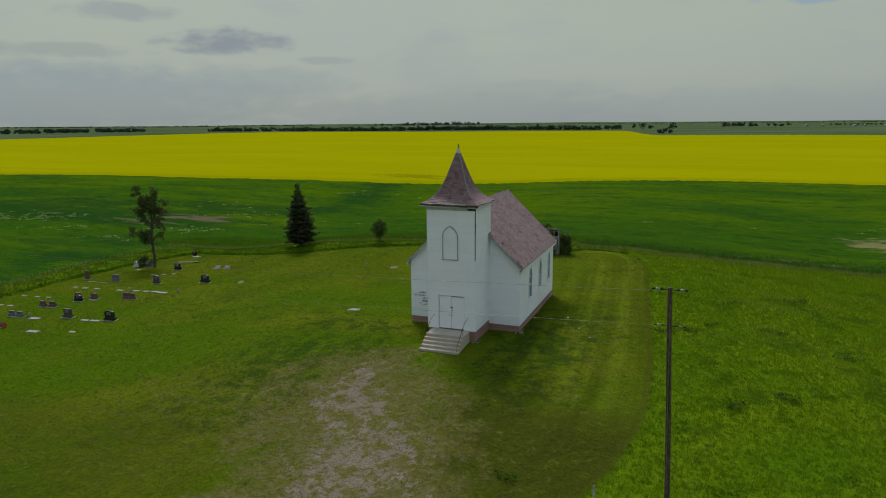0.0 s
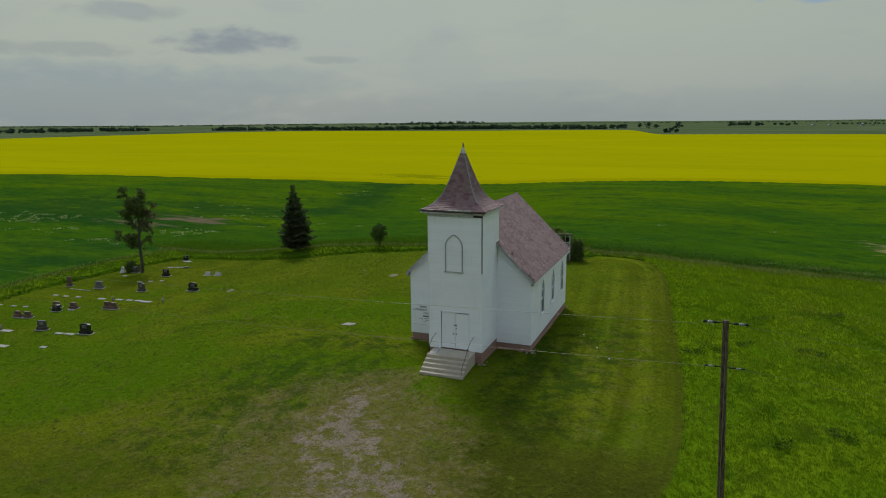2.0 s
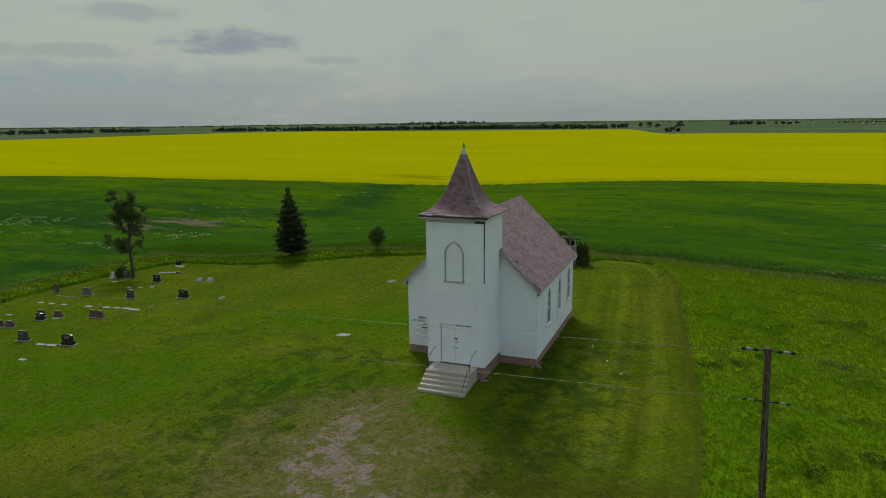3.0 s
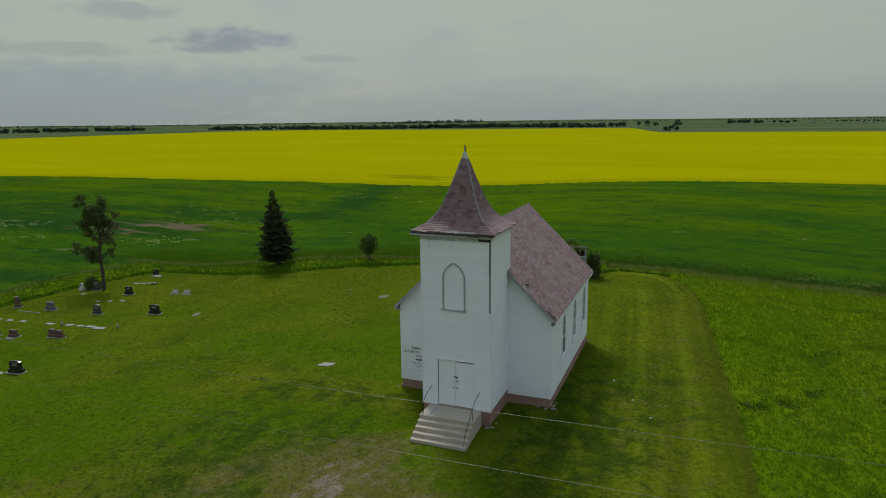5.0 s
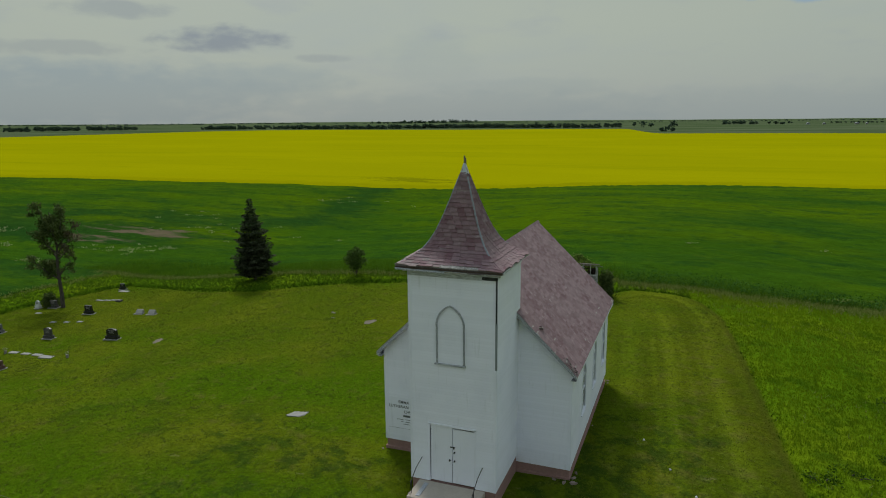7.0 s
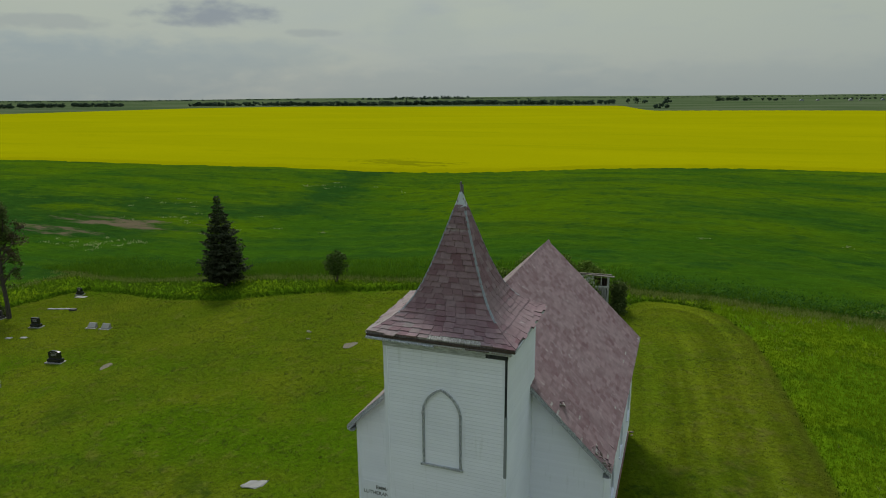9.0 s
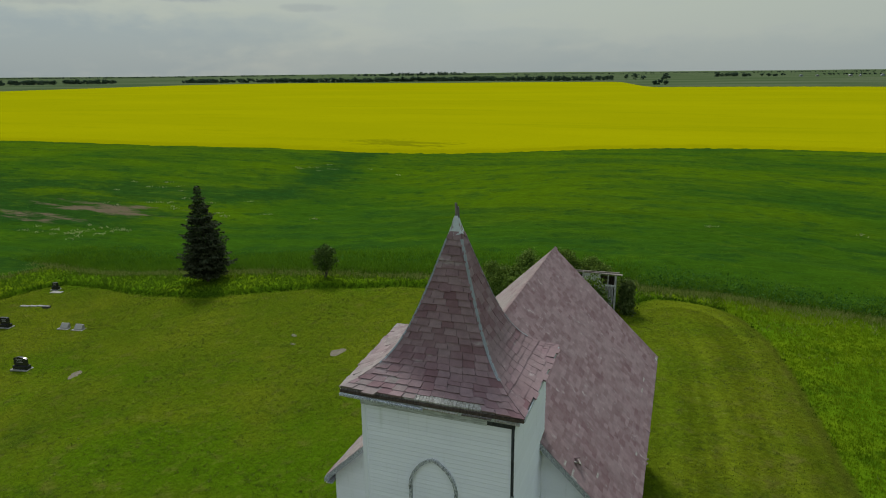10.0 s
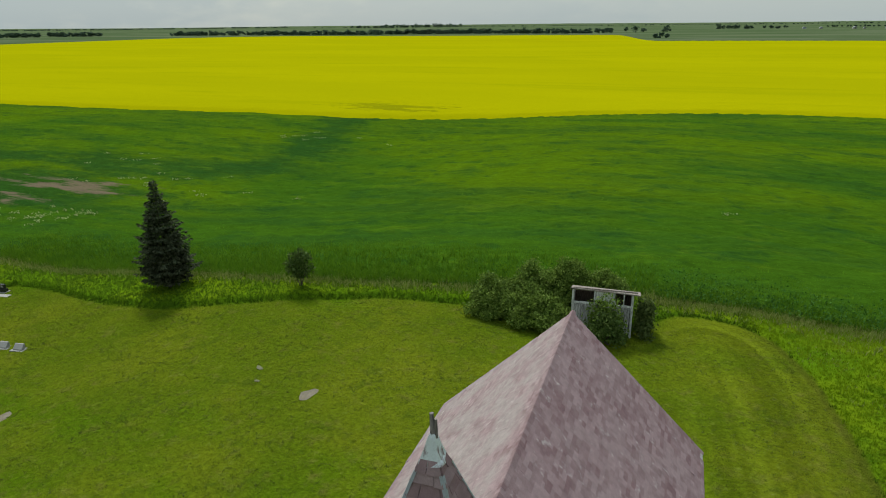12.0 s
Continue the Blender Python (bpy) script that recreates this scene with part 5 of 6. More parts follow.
# ---- pole, wires, marker ----
def build_pole():
    px, py = 14.42, -14.75
    z0 = land_at(px, py)
    root = thing("utility_pole", (px, py, z0), "weathered dark wooden utility pole with pale insulators", "utility pole")
    top = 8.17 - z0
    bm = bmesh.new()
    tube(bm, [(0, 0, -0.6), (-0.11, -0.03, 2.6), (-0.21, -0.06, 5.0), (-0.32, -0.09, 7.4), (-0.40, -0.12, top)], 0.106, 0.084, 14)
    part("pole", bm, M_POLE, root)
    for z, reach, r in ((top - 0.08, 0.62, 0.055), (top - 1.42, 0.55, 0.032)):
        cxp = -0.40 + (top - z) * 0.045
        bm = bmesh.new()
        tube(bm, [(cxp - reach * 0.45, -0.12, z), (cxp + reach * 0.45, -0.12, z - 0.01)], 0.018, 0.018, 6)
        part("bolt", bm, M_IRON, root)
        for s in (-1, 1):
            for k in (0.45, 0.68, 0.90):
                bm = bmesh.new()
                x = cxp + s * reach * k
                tube(bm, [(x - 0.06, -0.12, z - 0.01 * k), (x - 0.03, -0.12, z), (x, -0.12, z), (x + 0.03, -0.12, z), (x + 0.06, -0.12, z)], r * 0.6, r * 0.6, 8)
                tube(bm, [(x - 0.02, -0.12, z), (x + 0.02, -0.12, z)], r * 1.0, r * 0.8, 10)
                part("insulator", bm, M_CERAMIC if k == 0.68 else M_IRON, root, "pale insulator" if k == 0.68 else "dark insulator")
    bm = bmesh.new()
    tube(bm, [(-0.13, -0.12, 2.0), (-0.22, -0.19, 4.5), (-0.36, -0.23, top - 0.6)], 0.014, 0.014, 5)
    part("ground_wire", bm, M_WIRE, root)
    ct, st = math.cos(0.0754), math.sin(0.0754)
    for z, fall, curl in ((8.02, -0.0618, 0.00047), (6.72, -0.0660, 0.00048)):
        for side, start, length in ((-1, 13.75, 105.0), (1, 14.45, 90.0)):
            bm = bmesh.new()
            pts = [(start + side * u * ct, -14.85 - side * u * st, z + fall * u + curl * u * u) for u in (length * k / 40 for k in range(41))]
            tube(bm, pts, 0.0046, 0.0003, 5)
            ob = part("power_line", bm, M_WIRE)
            tagged(ob, "thin bare power line strung from the pole", "power line", "lines on the pole")
    for side, start, length in ((-1, 13.75, 105.0), (1, 14.45, 90.0)):
        x, y = start + side * length * ct, -14.85 - side * length * st
        zz = land_at(x, y)
        root2 = thing("utility_pole", (x, y, zz), "distant wooden utility pole that carries the lines", "utility pole")
        bm = bmesh.new()
        tube(bm, [(0, 0, -0.5), (0, 0, 7.6 - zz)], 0.15, 0.11, 10)
        part("pole", bm, M_DARKWOOD, root2)
    zz = land_at(11.6, -14.6)
    root3 = thing("marker_post", (11.6, -14.6, zz), "short grey marker post with a white top in the grass", "post")
    bm = bmesh.new()
    tube(bm, [(0, 0, -0.3), (0, 0, 0.8)], 0.045, 0.045, 8)
    part("post", bm, M_WOOD, root3)
    bm = bmesh.new()
    tube(bm, [(0, 0, 0.8), (0, 0, 0.93), (0, 0, 0.96)], 0.055, 0.03, 8)
    part("cap", bm, M_CERAMIC, root3, "white cap")


build_pole()


# ---- plants ----
def leaf_mesh(name, centres, size, rng, material, flat=0.0, long=1.6):
    """Small diamond leaves turned at random about the given centres."""
    n = len(centres)
    a = rng.normal(size=(n, 3))
    a[:, 2] *= 1 - flat
    a /= np.linalg.norm(a, axis=1, keepdims=True)
    b = np.cross(a, rng.normal(size=(n, 3)))
    b /= np.linalg.norm(b, axis=1, keepdims=True) + 1e-9
    s = size * rng.uniform(0.6, 1.35, (n, 1))
    v = np.stack((centres - a * s * long / 2, centres + b * s / 2, centres + a * s * long / 2, centres - b * s / 2), 1).reshape(-1, 3)
    f = np.arange(4 * n).reshape(n, 4)
    return mesh_of(name, v, f, material)


def clump(rng, centre, radii, n, hollow=0.45):
    """Points in an egg round centre, most of them towards its skin."""
    d = rng.normal(size=(n, 3))
    d /= np.linalg.norm(d, axis=1, keepdims=True)
    r = hollow + (1 - hollow) * rng.uniform(0, 1, (n, 1)) ** 0.6
    return np.asarray(centre) + d * r * np.asarray(radii) * rng.uniform(0.75, 1.3, (n, 1))


SPRUCE_SHAPE = ((0.0, 1.25), (0.07, 1.85), (0.15, 2.10), (0.32, 1.84), (0.52, 1.40), (0.66, 1.00), (0.75, 0.74), (0.82, 0.54), (0.90, 0.36), (1.0, 0.20))


def build_spruce(x, y, height):
    """Whorls of short drooping boughs, each a flat spray of needles, round a tapering trunk."""
    rng = np.random.default_rng(8)
    z = land_at(x, y)
    root = thing("spruce_tree", (x, y, z), "dark blue-green spruce tree with drooping tiered branches", "spruce")
    bm = bmesh.new()
    tube(bm, [(0, 0, -0.3), (0.02, 0, 0.6), (0.0, 0.03, height * 0.5), (-0.25, 0, height * 0.99)], 0.19, 0.02, 10)
    part("trunk", bm, M_BARK, root)
    ks, rs = zip(*SPRUCE_SHAPE)
    centres, along, across = [], [], []
    tiers = 30
    for i in range(tiers):
        k = i / (tiers - 1)
        zz = 0.80 + (height - 0.90) * k
        lean = -0.25 * max(0.0, k - 0.3)
        r0 = float(np.interp(k, ks, rs)) * (1.10 if i % 3 == 1 else 0.84)
        boughs = max(7, int(30 * (1 - 0.72 * k)))
        turn = rng.uniform(0, math.tau)
        for j in range(boughs):
            az = turn + (j + rng.uniform(-0.35, 0.35)) * math.tau / boughs
            length = r0 * rng.uniform(0.70, 1.12)
            d, side = np.array((math.cos(az), math.sin(az), 0)), np.array((-math.sin(az), math.cos(az), 0))
            droop = rng.uniform(0.15, 0.40) * (1 - k)
            lift = 0.25 * k
            n = max(9, int(32 * length))
            s = np.sqrt(rng.uniform(0.03, 1, n))
            half = (0.10 + 0.22 * np.sin(np.pi * np.minimum(s * 0.9, 1))) * min(1.0, 0.45 + length * 0.35)
            w = rng.uniform(-1, 1, n) * half
            p = d * (length * s)[:, None] + side * w[:, None]
            p[:, 0] += lean
            p[:, 2] += zz + length * s * (lift - droop) + 0.16 * length * s ** 3 - 0.25 * np.abs(w) - rng.uniform(0, 0.10, n)
            centres.append(p)
            a = d[None] * rng.uniform(0.5, 1.0, (n, 1)) + side[None] * (w * 3.0)[:, None] + np.stack((np.zeros(n), np.zeros(n), rng.uniform(-0.7, 0.1, n)), 1)
            along.append(a)
            across.append(np.cross(a, np.array((0, 0, 1.0)) + 0.5 * rng.normal(size=(n, 3))))
    c, a, b = np.concatenate(centres), np.concatenate(along), np.concatenate(across)
    a /= np.linalg.norm(a, axis=1, keepdims=True)
    b /= np.linalg.norm(b, axis=1, keepdims=True) + 1e-9
    m = rng.uniform(0.7, 1.25, (len(c), 1))
    v = np.stack((c - a * m * 0.10, c + b * m * 0.050, c + a * m * 0.14, c - b * m * 0.050), 1).reshape(-1, 3)
    ob = new("crown", mesh_of("crown", v, np.arange(len(v)).reshape(-1, 4), M_SPRUCE))
    ob.parent = root


def build_leafy_tree():
    """A thin tree with a bare stem, low side limbs and a ragged two-lobed crown, half of it dying back."""
    rng = np.random.default_rng(21)
    x, y = -47.9, 22.3
    z = land_at(x, y)
    root = thing("tree", (x, y, z), "sparse wind-bent tree with a bare lower trunk in the graveyard", "tree", turn=21.0)
    bm = bmesh.new()
    tube(bm, [(0, 0, -0.3), (0.05, 0, 1.2), (-0.05, 0.05, 2.8), (0.0, 0, 4.4), (0.1, 0.1, 6.2), (0.0, 0, 7.8), (-0.3, 0.1, 9.2)], 0.20, 0.04, 9)
    part("trunk", bm, M_BARK, root)
    # limb: start, elbow, tip; then clump radius, number of sprays and how sound its leaves are
    limbs = (((0, 0, 2.8), (-1.0, -0.1, 3.5), (-2.2, 0, 4.5), 0.62, 12, 1), ((0, 0, 3.2), (-0.7, 0.3, 3.9), (-1.5, 0.5, 4.3), 0.55, 10, 1), ((0, 0, 3.1), (0.5, 0.1, 3.8), (1.1, 0.1, 4.4), 0.5, 9, 1),
             ((0.1, 0, 5.2), (0.8, -0.2, 6.0), (1.5, 0, 6.6), 0.55, 10, 0), ((0.1, 0, 5.8), (0.9, 0.3, 6.9), (1.7, 0.2, 7.7), 0.55, 11, 0), ((0.0, 0, 5.4), (-0.6, -0.4, 6.2), (-1.0, -0.5, 7.2), 0.6, 12, 1),
             ((0.1, 0, 6.4), (0.4, 0.4, 7.6), (0.7, 0.4, 9.3), 0.55, 13, 1), ((0, 0, 7.0), (-0.8, 0.1, 8.2), (-1.3, 0.1, 9.6), 0.55, 13, 1), ((0.1, 0, 6.2), (0.3, -0.6, 7.2), (0.4, -0.7, 8.2), 0.6, 12, 1),
             ((0, 0, 6.6), (-0.5, 0.5, 7.4), (-0.9, 0.5, 8.4), 0.6, 12, 1), ((0.0, 0, 4.6), (0.5, 0.5, 5.2), (0.9, 0.6, 5.8), 0.5, 9, 0), ((0.0, 0, 4.9), (-0.5, 0.3, 5.4), (-0.8, 0.4, 6.0), 0.5, 9, 1))
    green, dry = [], []
    for a, b, c, size, count, sound in limbs:
        bm = bmesh.new()
        tube(bm, (a, b, c), 0.09, 0.025, 7)
        part("limb", bm, M_BARK, root)
        a, b, c = Vector(a), Vector(b), Vector(c)
        for k in range(count):
            t = rng.uniform(0.40, 1.08)
            p = a.lerp(b, t * 2) if t < 0.5 else b.lerp(c, t * 2 - 1)
            r = size * rng.uniform(0.55, 1.0)
            q = p + Vector(rng.normal(size=3)) * 0.36
            bm = bmesh.new()
            tube(bm, [p, (p + q) / 2 + Vector((0, 0, 0.06)), q], 0.025, 0.010, 4)
            part("twig", bm, M_BARK, root)
            pts = clump(rng, q, (r, r, r * 0.75), int(330 * r * r), 0.0)
            (green if sound or rng.random() < 0.45 else dry).append(pts)
    ob = new("crown", leaf_mesh("crown", np.concatenate(green), 0.125, rng, M_LEAF))
    ob.parent = root
    ob = new("dying_leaves", leaf_mesh("dying_leaves", np.concatenate(dry)[::2], 0.11, rng, M_DEADLEAF))
    ob.parent = root


def build_shrub(x, y, spots, per, leaf, seed, label, material, name="shrub", category="shrub", stems=5):
    """A leafy shrub: stems from the ground and many clumps of leaves."""
    rng = np.random.default_rng(seed)
    z = land_at(x, y)
    root = thing(name, (x, y, z), label, category)
    for k in range(stems):
        a, b, c, r, h = spots[k % len(spots)]
        bm = bmesh.new()
        tube(bm, [(a * 0.15 + rng.uniform(-0.1, 0.1), b * 0.15, -0.2), (a * 0.6, b * 0.6, c * 0.5), (a, b, c)], 0.045, 0.012, 5)
        part("stem", bm, M_BARK, root)
    pts = np.concatenate([clump(rng, (a, b, c), (r, r, h), int(per * r * r), 0.35) for a, b, c, r, h in spots])
    pts = pts[pts[:, 2] > 0.02]
    ob = new("crown", leaf_mesh("crown", pts, leaf, rng, material))
    ob.parent = root


def heap(seed, wide, deep, high, n):
    """Clump places for a broad shrub."""
    rng = np.random.default_rng(seed)
    out = []
    for _ in range(n):
        a, b = rng.uniform(-1, 1), rng.uniform(-1, 1)
        k = max(0.2, 1 - 0.6 * (a * a + b * b))
        r = rng.uniform(0.28, 0.60)
        out.append((a * wide, b * deep, max(0.3, high * k * rng.uniform(0.55, 0.95) - 0.2), r, r * rng.uniform(0.7, 1.0)))
    return out


build_spruce(-31.95, 30.8, 8.05)
build_leafy_tree()
build_shrub(-21.3, 31.7, ((0, 0, 1.45, 0.75, 0.75), (0.3, 0.1, 1.95, 0.6, 0.5), (-0.5, 0, 1.45, 0.6, 0.55), (0.6, -0.1, 1.35, 0.55, 0.6), (0.1, 0.2, 2.4, 0.35, 0.35), (-0.1, 0, 0.9, 0.6, 0.4), (0.6, 0, 2.15, 0.35, 0.3), (-0.45, 0.1, 2.1, 0.4, 0.35)),
            560, 0.13, 4, "small rounded leafy tree on a short stem in the tall grass", M_YOUNG, "small_tree", "tree", 4)
LILAC = "broad leafy shrub with many fine twigs beside the old shed"
build_shrub(-7.3, 31.9, heap(1, 1.5, 1.3, 2.7, 70), 900, 0.095, 31, LILAC, M_BUSH)
build_shrub(-5.0, 32.6, heap(2, 1.8, 1.6, 3.0, 80), 900, 0.095, 32, LILAC, M_BUSH)
build_shrub(-2.9, 33.6, heap(3, 1.6, 1.0, 3.6, 70), 900, 0.095, 33, LILAC, M_BUSH)
build_shrub(-4.2, 30.6, heap(4, 1.7, 1.2, 2.1, 70), 900, 0.095, 34, LILAC, M_BUSH)
build_shrub(-0.9, 33.2, heap(5, 1.3, 0.8, 3.0, 60), 900, 0.095, 35, LILAC, M_BUSH)
build_shrub(-0.25, 29.45, heap(6, 0.85, 0.5, 2.3, 44), 330, 0.10, 36, "leafy shrub growing up the front of the old shed", M_YOUNG)
build_shrub(-0.45, 29.95, heap(9, 0.95, 0.25, 3.1, 44), 190, 0.095, 39, "leafy shrub growing up the front of the old shed", M_BUSH)
build_shrub(-0.4, 34.0, heap(10, 0.9, 0.6, 2.7, 40), 900, 0.095, 40, LILAC, M_BUSH)
build_shrub(-6.2, 31.2, heap(11, 1.3, 0.9, 2.3, 50), 900, 0.095, 41, LILAC, M_BUSH)
build_shrub(1.62, 31.5, heap(7, 0.18, 0.6, 2.6, 24), 900, 0.10, 37, "dark dense shrub at the side of the old shed", M_LEAF)
build_shrub(-49.4, 22.3, heap(8, 0.5, 0.4, 1.4, 16), 900, 0.11, 38, "dark low shrub beside the headstones", M_LEAF)


# ---- the old shed behind the church ----
def build_shed():
    x, y = -0.55, 30.55
    z = land_at(x, y) - 0.1
    root = thing("shed", (x, y, z), "collapsing grey wooden shed with empty windows, overgrown by shrubs", "shed", turn=4.0)
    w, d, h = 1.80, 0.95, 2.72
    for a, b in ((-w, 0), (w - 0.3, 0), (-w, d), (w - 0.3, d)):
        bm = bmesh.new()
        box(bm, a - 0.06, a + 0.06, b - 0.06, b + 0.06, -0.2, h - (0.35 if b else 0), 0.008)
        part("post", bm, M_OLDPAINT, root, "flaked white corner post")
    bm = bmesh.new()
    vs = [(-w - 0.12, -0.15, h + 0.10), (w + 0.12, -0.15, h - 0.02), (w + 0.12, d + 0.1, h - 0.30), (-w - 0.12, d + 0.1, h - 0.22)]
    lo, hi = [bm.verts.new(p) for p in vs], [bm.verts.new((a, b, c + 0.05)) for a, b, c in vs]
    bm.faces.new(lo[::-1])
    bm.faces.new(hi)
    for k in range(4):
        bm.faces.new((lo[k], lo[(k + 1) % 4], hi[(k + 1) % 4], hi[k]))
    part("roof", bm, M_SHEDROOF, root, "sagging brown-grey plank roof")
    bm = bmesh.new()
    box(bm, -w, w - 0.05, -0.05, 0.05, 2.80, 2.88, 0.006)
    part("rail", bm, M_SHEDROOF, root)
    for name, x0, x1, z0, z1 in (("rail", -w, w - 0.3, 1.90, 2.0), ("mullion", -0.62, -0.52, 2.0, 2.82), ("mullion", 0.45, 0.55, 2.0, 2.82), ("mullion", 1.0, 1.06, 2.0, 2.82)):
        bm = bmesh.new()
        box(bm, x0, x1, -0.05, 0.05, z0, z1, 0.006)
        part(name, bm, M_OLDPAINT, root)
    rng = random.Random(4)
    a = -w + 0.06
    while a < w - 0.4:
        bw = rng.uniform(0.13, 0.17)
        if rng.random() > 0.06:
            bm = bmesh.new()
            box(bm, a, a + bw - 0.012, -0.035, -0.012, rng.uniform(-0.1, 0.15), 1.92 - rng.uniform(0, 0.06))
            part("plank", bm, M_PALEWOOD, root)
        a += bw
    for sx in (-w, w - 0.3):
        b = 0.06
        while b < d - 0.08:
            bm = bmesh.new()
            box(bm, sx - 0.012, sx + 0.012, b, b + 0.15, 0, h - 0.1 - 0.16 * b)
            part("plank", bm, M_PALEWOOD, root)
            b += 0.165
    bm = bmesh.new()
    box(bm, -w, w - 0.3, d - 0.03, d, 0, h - 0.40)
    box(bm, -w, w - 0.3, 0, d, -0.1, 0.02)
    part("back_wall", bm, M_DARKWOOD, root)
    bm = bmesh.new()
    box(bm, -0.5, 0.45, -0.03, 0.0, 2.15, 2.7)
    box(bm, 0.1, 0.6, -0.09, -0.06, 1.75, 2.3)
    part("hanging_panel", bm, M_OLDPAINT, root, "loose pale panel hanging in a window")


build_shed()


# ---- graveyard ----
def headstone(x, y, kind, w, h, m, label, turn=0.0, pad=True):
    """A granite marker: concrete pad, base course and tablet with a shaped top."""
    z = land_at(x, y)
    root = thing("headstone", (x, y, z), label, "headstone", "headstones in the graveyard", turn=turn)
    if pad:
        part("pad", box_bm(-w * 0.72, w * 0.72, -0.32, 0.32, -0.2, 0.06, 0.012), M_PALE, root, "pale concrete pad")
    zb = 0.06 if pad else 0.0
    part("base", box_bm(-w * 0.58, w * 0.58, -0.2, 0.2, zb - 0.02, zb + 0.22, 0.015), m if kind != "light" else M_PALE, root)
    top = zb + 0.22 + h
    if kind == "serp":
        n = 12
        pts = [(-w / 2, zb + 0.21)] + [(-w / 2 + w * i / n, top - 0.10 + 0.10 * math.sin(math.pi * i / n) ** 0.8) for i in range(n + 1)] + [(w / 2, zb + 0.21)]
    elif kind == "round":
        n = 10
        pts = [(-w / 2, zb + 0.21)] + [(-w / 2 * math.cos(math.pi * i / n), top - 0.22 + 0.22 * math.sin(math.pi * i / n)) for i in range(n + 1)] + [(w / 2, zb + 0.21)]
    else:
        pts = [(-w / 2, zb + 0.21), (-w * 0.48, top - 0.03), (-w * 0.44, top), (w * 0.44, top), (w * 0.48, top - 0.03), (w / 2, zb + 0.21)]
    bm = bmesh.new()
    outline_slab(bm, pts, -0.09, 0.09)
    tablet = part("tablet", bm, m, root)
    for i, (k, zz) in enumerate(((0.30, 0.72), (0.22, 0.55), (0.26, 0.40))):
        bm = bmesh.new()
        box(bm, -w * k, w * k, -0.097, -0.088, zb + 0.22 + h * zz, zb + 0.22 + h * zz + 0.035)
        part("inscription", bm, M_PALE if m in (M_BLACKGRAN, M_DARKGRAN) else M_DARKGRAN, tablet)
    return root


def flat_marker(x, y, w, d, m, label, high=0.05, turn=0.0):
    z = land_at(x, y)
    bm = bmesh.new()
    box(bm, -w / 2, w / 2, -d / 2, d / 2, -0.15, high, 0.012)
    ob = part("grave_marker", bm, m)
    ob.matrix_world = pose(x, y, z, 0, 0, turn)
    return tagged(ob, label, "grave marker", "flat markers in the graveyard")


BLACK = "polished black granite headstone on a pale concrete pad"
for x, y, kind, w, h, m, label, turn in (
        (-33.9, 15.3, "serp", 1.15, 0.72, M_BLACKGRAN, BLACK, 8), (-32.0, 1.25, "serp", 1.15, 0.75, M_BLACKGRAN, BLACK, 8), (-37.6, 1.7, "flat", 1.0, 0.68, M_DARKGRAN, "dark grey granite headstone on a pad", 8),
        (-43.0, 21.0, "flat", 0.95, 0.66, M_BLACKGRAN, "black granite headstone with a flat top", 8), (-48.1, 29.6, "flat", 0.65, 0.5, M_BLACKGRAN, "small black headstone at the end of a pale slab", 8),
        (-40.0, 14.6, "serp", 0.85, 0.80, M_DARKGRAN, "dark headstone with a light vase at its foot", 8), (-46.2, 14.8, "flat", 1.05, 0.62, M_GREYGRAN, "grey granite headstone on a broad base", 8),
        (-50.1, 14.4, "flat", 0.6, 0.95, M_REDGRAN, "tall narrow reddish headstone", 8), (-37.9, 8.5, "flat", 0.72, 0.5, M_REDGRAN, "one of a pair of reddish granite headstones", 8),
        (-37.1, 8.5, "flat", 0.72, 0.46, M_REDGRAN, "one of a pair of reddish granite headstones", 8), (-42.2, 6.6, "serp", 0.85, 0.5, M_BLACKGRAN, "dark headstone in front of a brown pair", 8),
        (-43.4, 7.6, "flat", 0.85, 0.42, M_REDGRAN, "low brown headstone behind a dark one", 8), (-41.2, 7.6, "flat", 0.85, 0.42, M_REDGRAN, "low brown headstone behind a dark one", 8),
        (-43.9, 4.1, "flat", 0.75, 0.38, M_REDGRAN, "low brown granite headstone in a pair", 8), (-42.9, 4.3, "flat", 0.75, 0.38, M_REDGRAN, "low brown granite headstone in a pair", 8),
        (-48.7, 22.0, "flat", 0.9, 0.6, M_DARKGRAN, "dark headstone at the foot of the tree", 8), (-49.9, 21.3, "round", 0.5, 0.6, M_WHITESTONE, "small white rounded headstone under the tree", 8),
        (-44.1, 1.1, "flat", 0.7, 0.3, M_GREYGRAN, "low grey headstone in a pair", 8), (-42.9, 1.0, "flat", 0.7, 0.3, M_GREYGRAN, "low grey headstone in a pair", 8),
        (-42.0, -1.7, "flat", 0.7, 0.35, M_GREYGRAN, "grey headstone with red flowers beside it", 8)):
    headstone(x, y, kind, w * 0.78, h * 0.80, m, label, turn)
for x, y in ((-37.45, 21.5), (-36.05, 21.5)):
    root = thing("slant_marker", (x, y, land_at(x, y)), "pale slant-faced grave marker on a concrete strip", "grave marker", "slant markers", turn=8)
    bm = bmesh.new()
    pts = [(-0.18, 0), (0.18, 0), (0.18, 0.36), (0.10, 0.36), (-0.16, 0.10)]
    a, b = [bm.verts.new((-0.32, yy, zz)) for yy, zz in pts], [bm.verts.new((0.32, yy, zz)) for yy, zz in pts]
    bm.faces.new(a)
    bm.faces.new(b[::-1])
    for i in range(5):
        bm.faces.new((a[i], b[i], b[(i + 1) % 5], a[(i + 1) % 5]))
    bmesh.ops.recalc_face_normals(bm, faces=bm.faces[:])
    part("tablet", bm, M_PALE, root)
    part("pad", box_bm(-0.48, 0.48, -0.30, 0.28, -0.15, 0.03, 0.01), M_PALE, root)
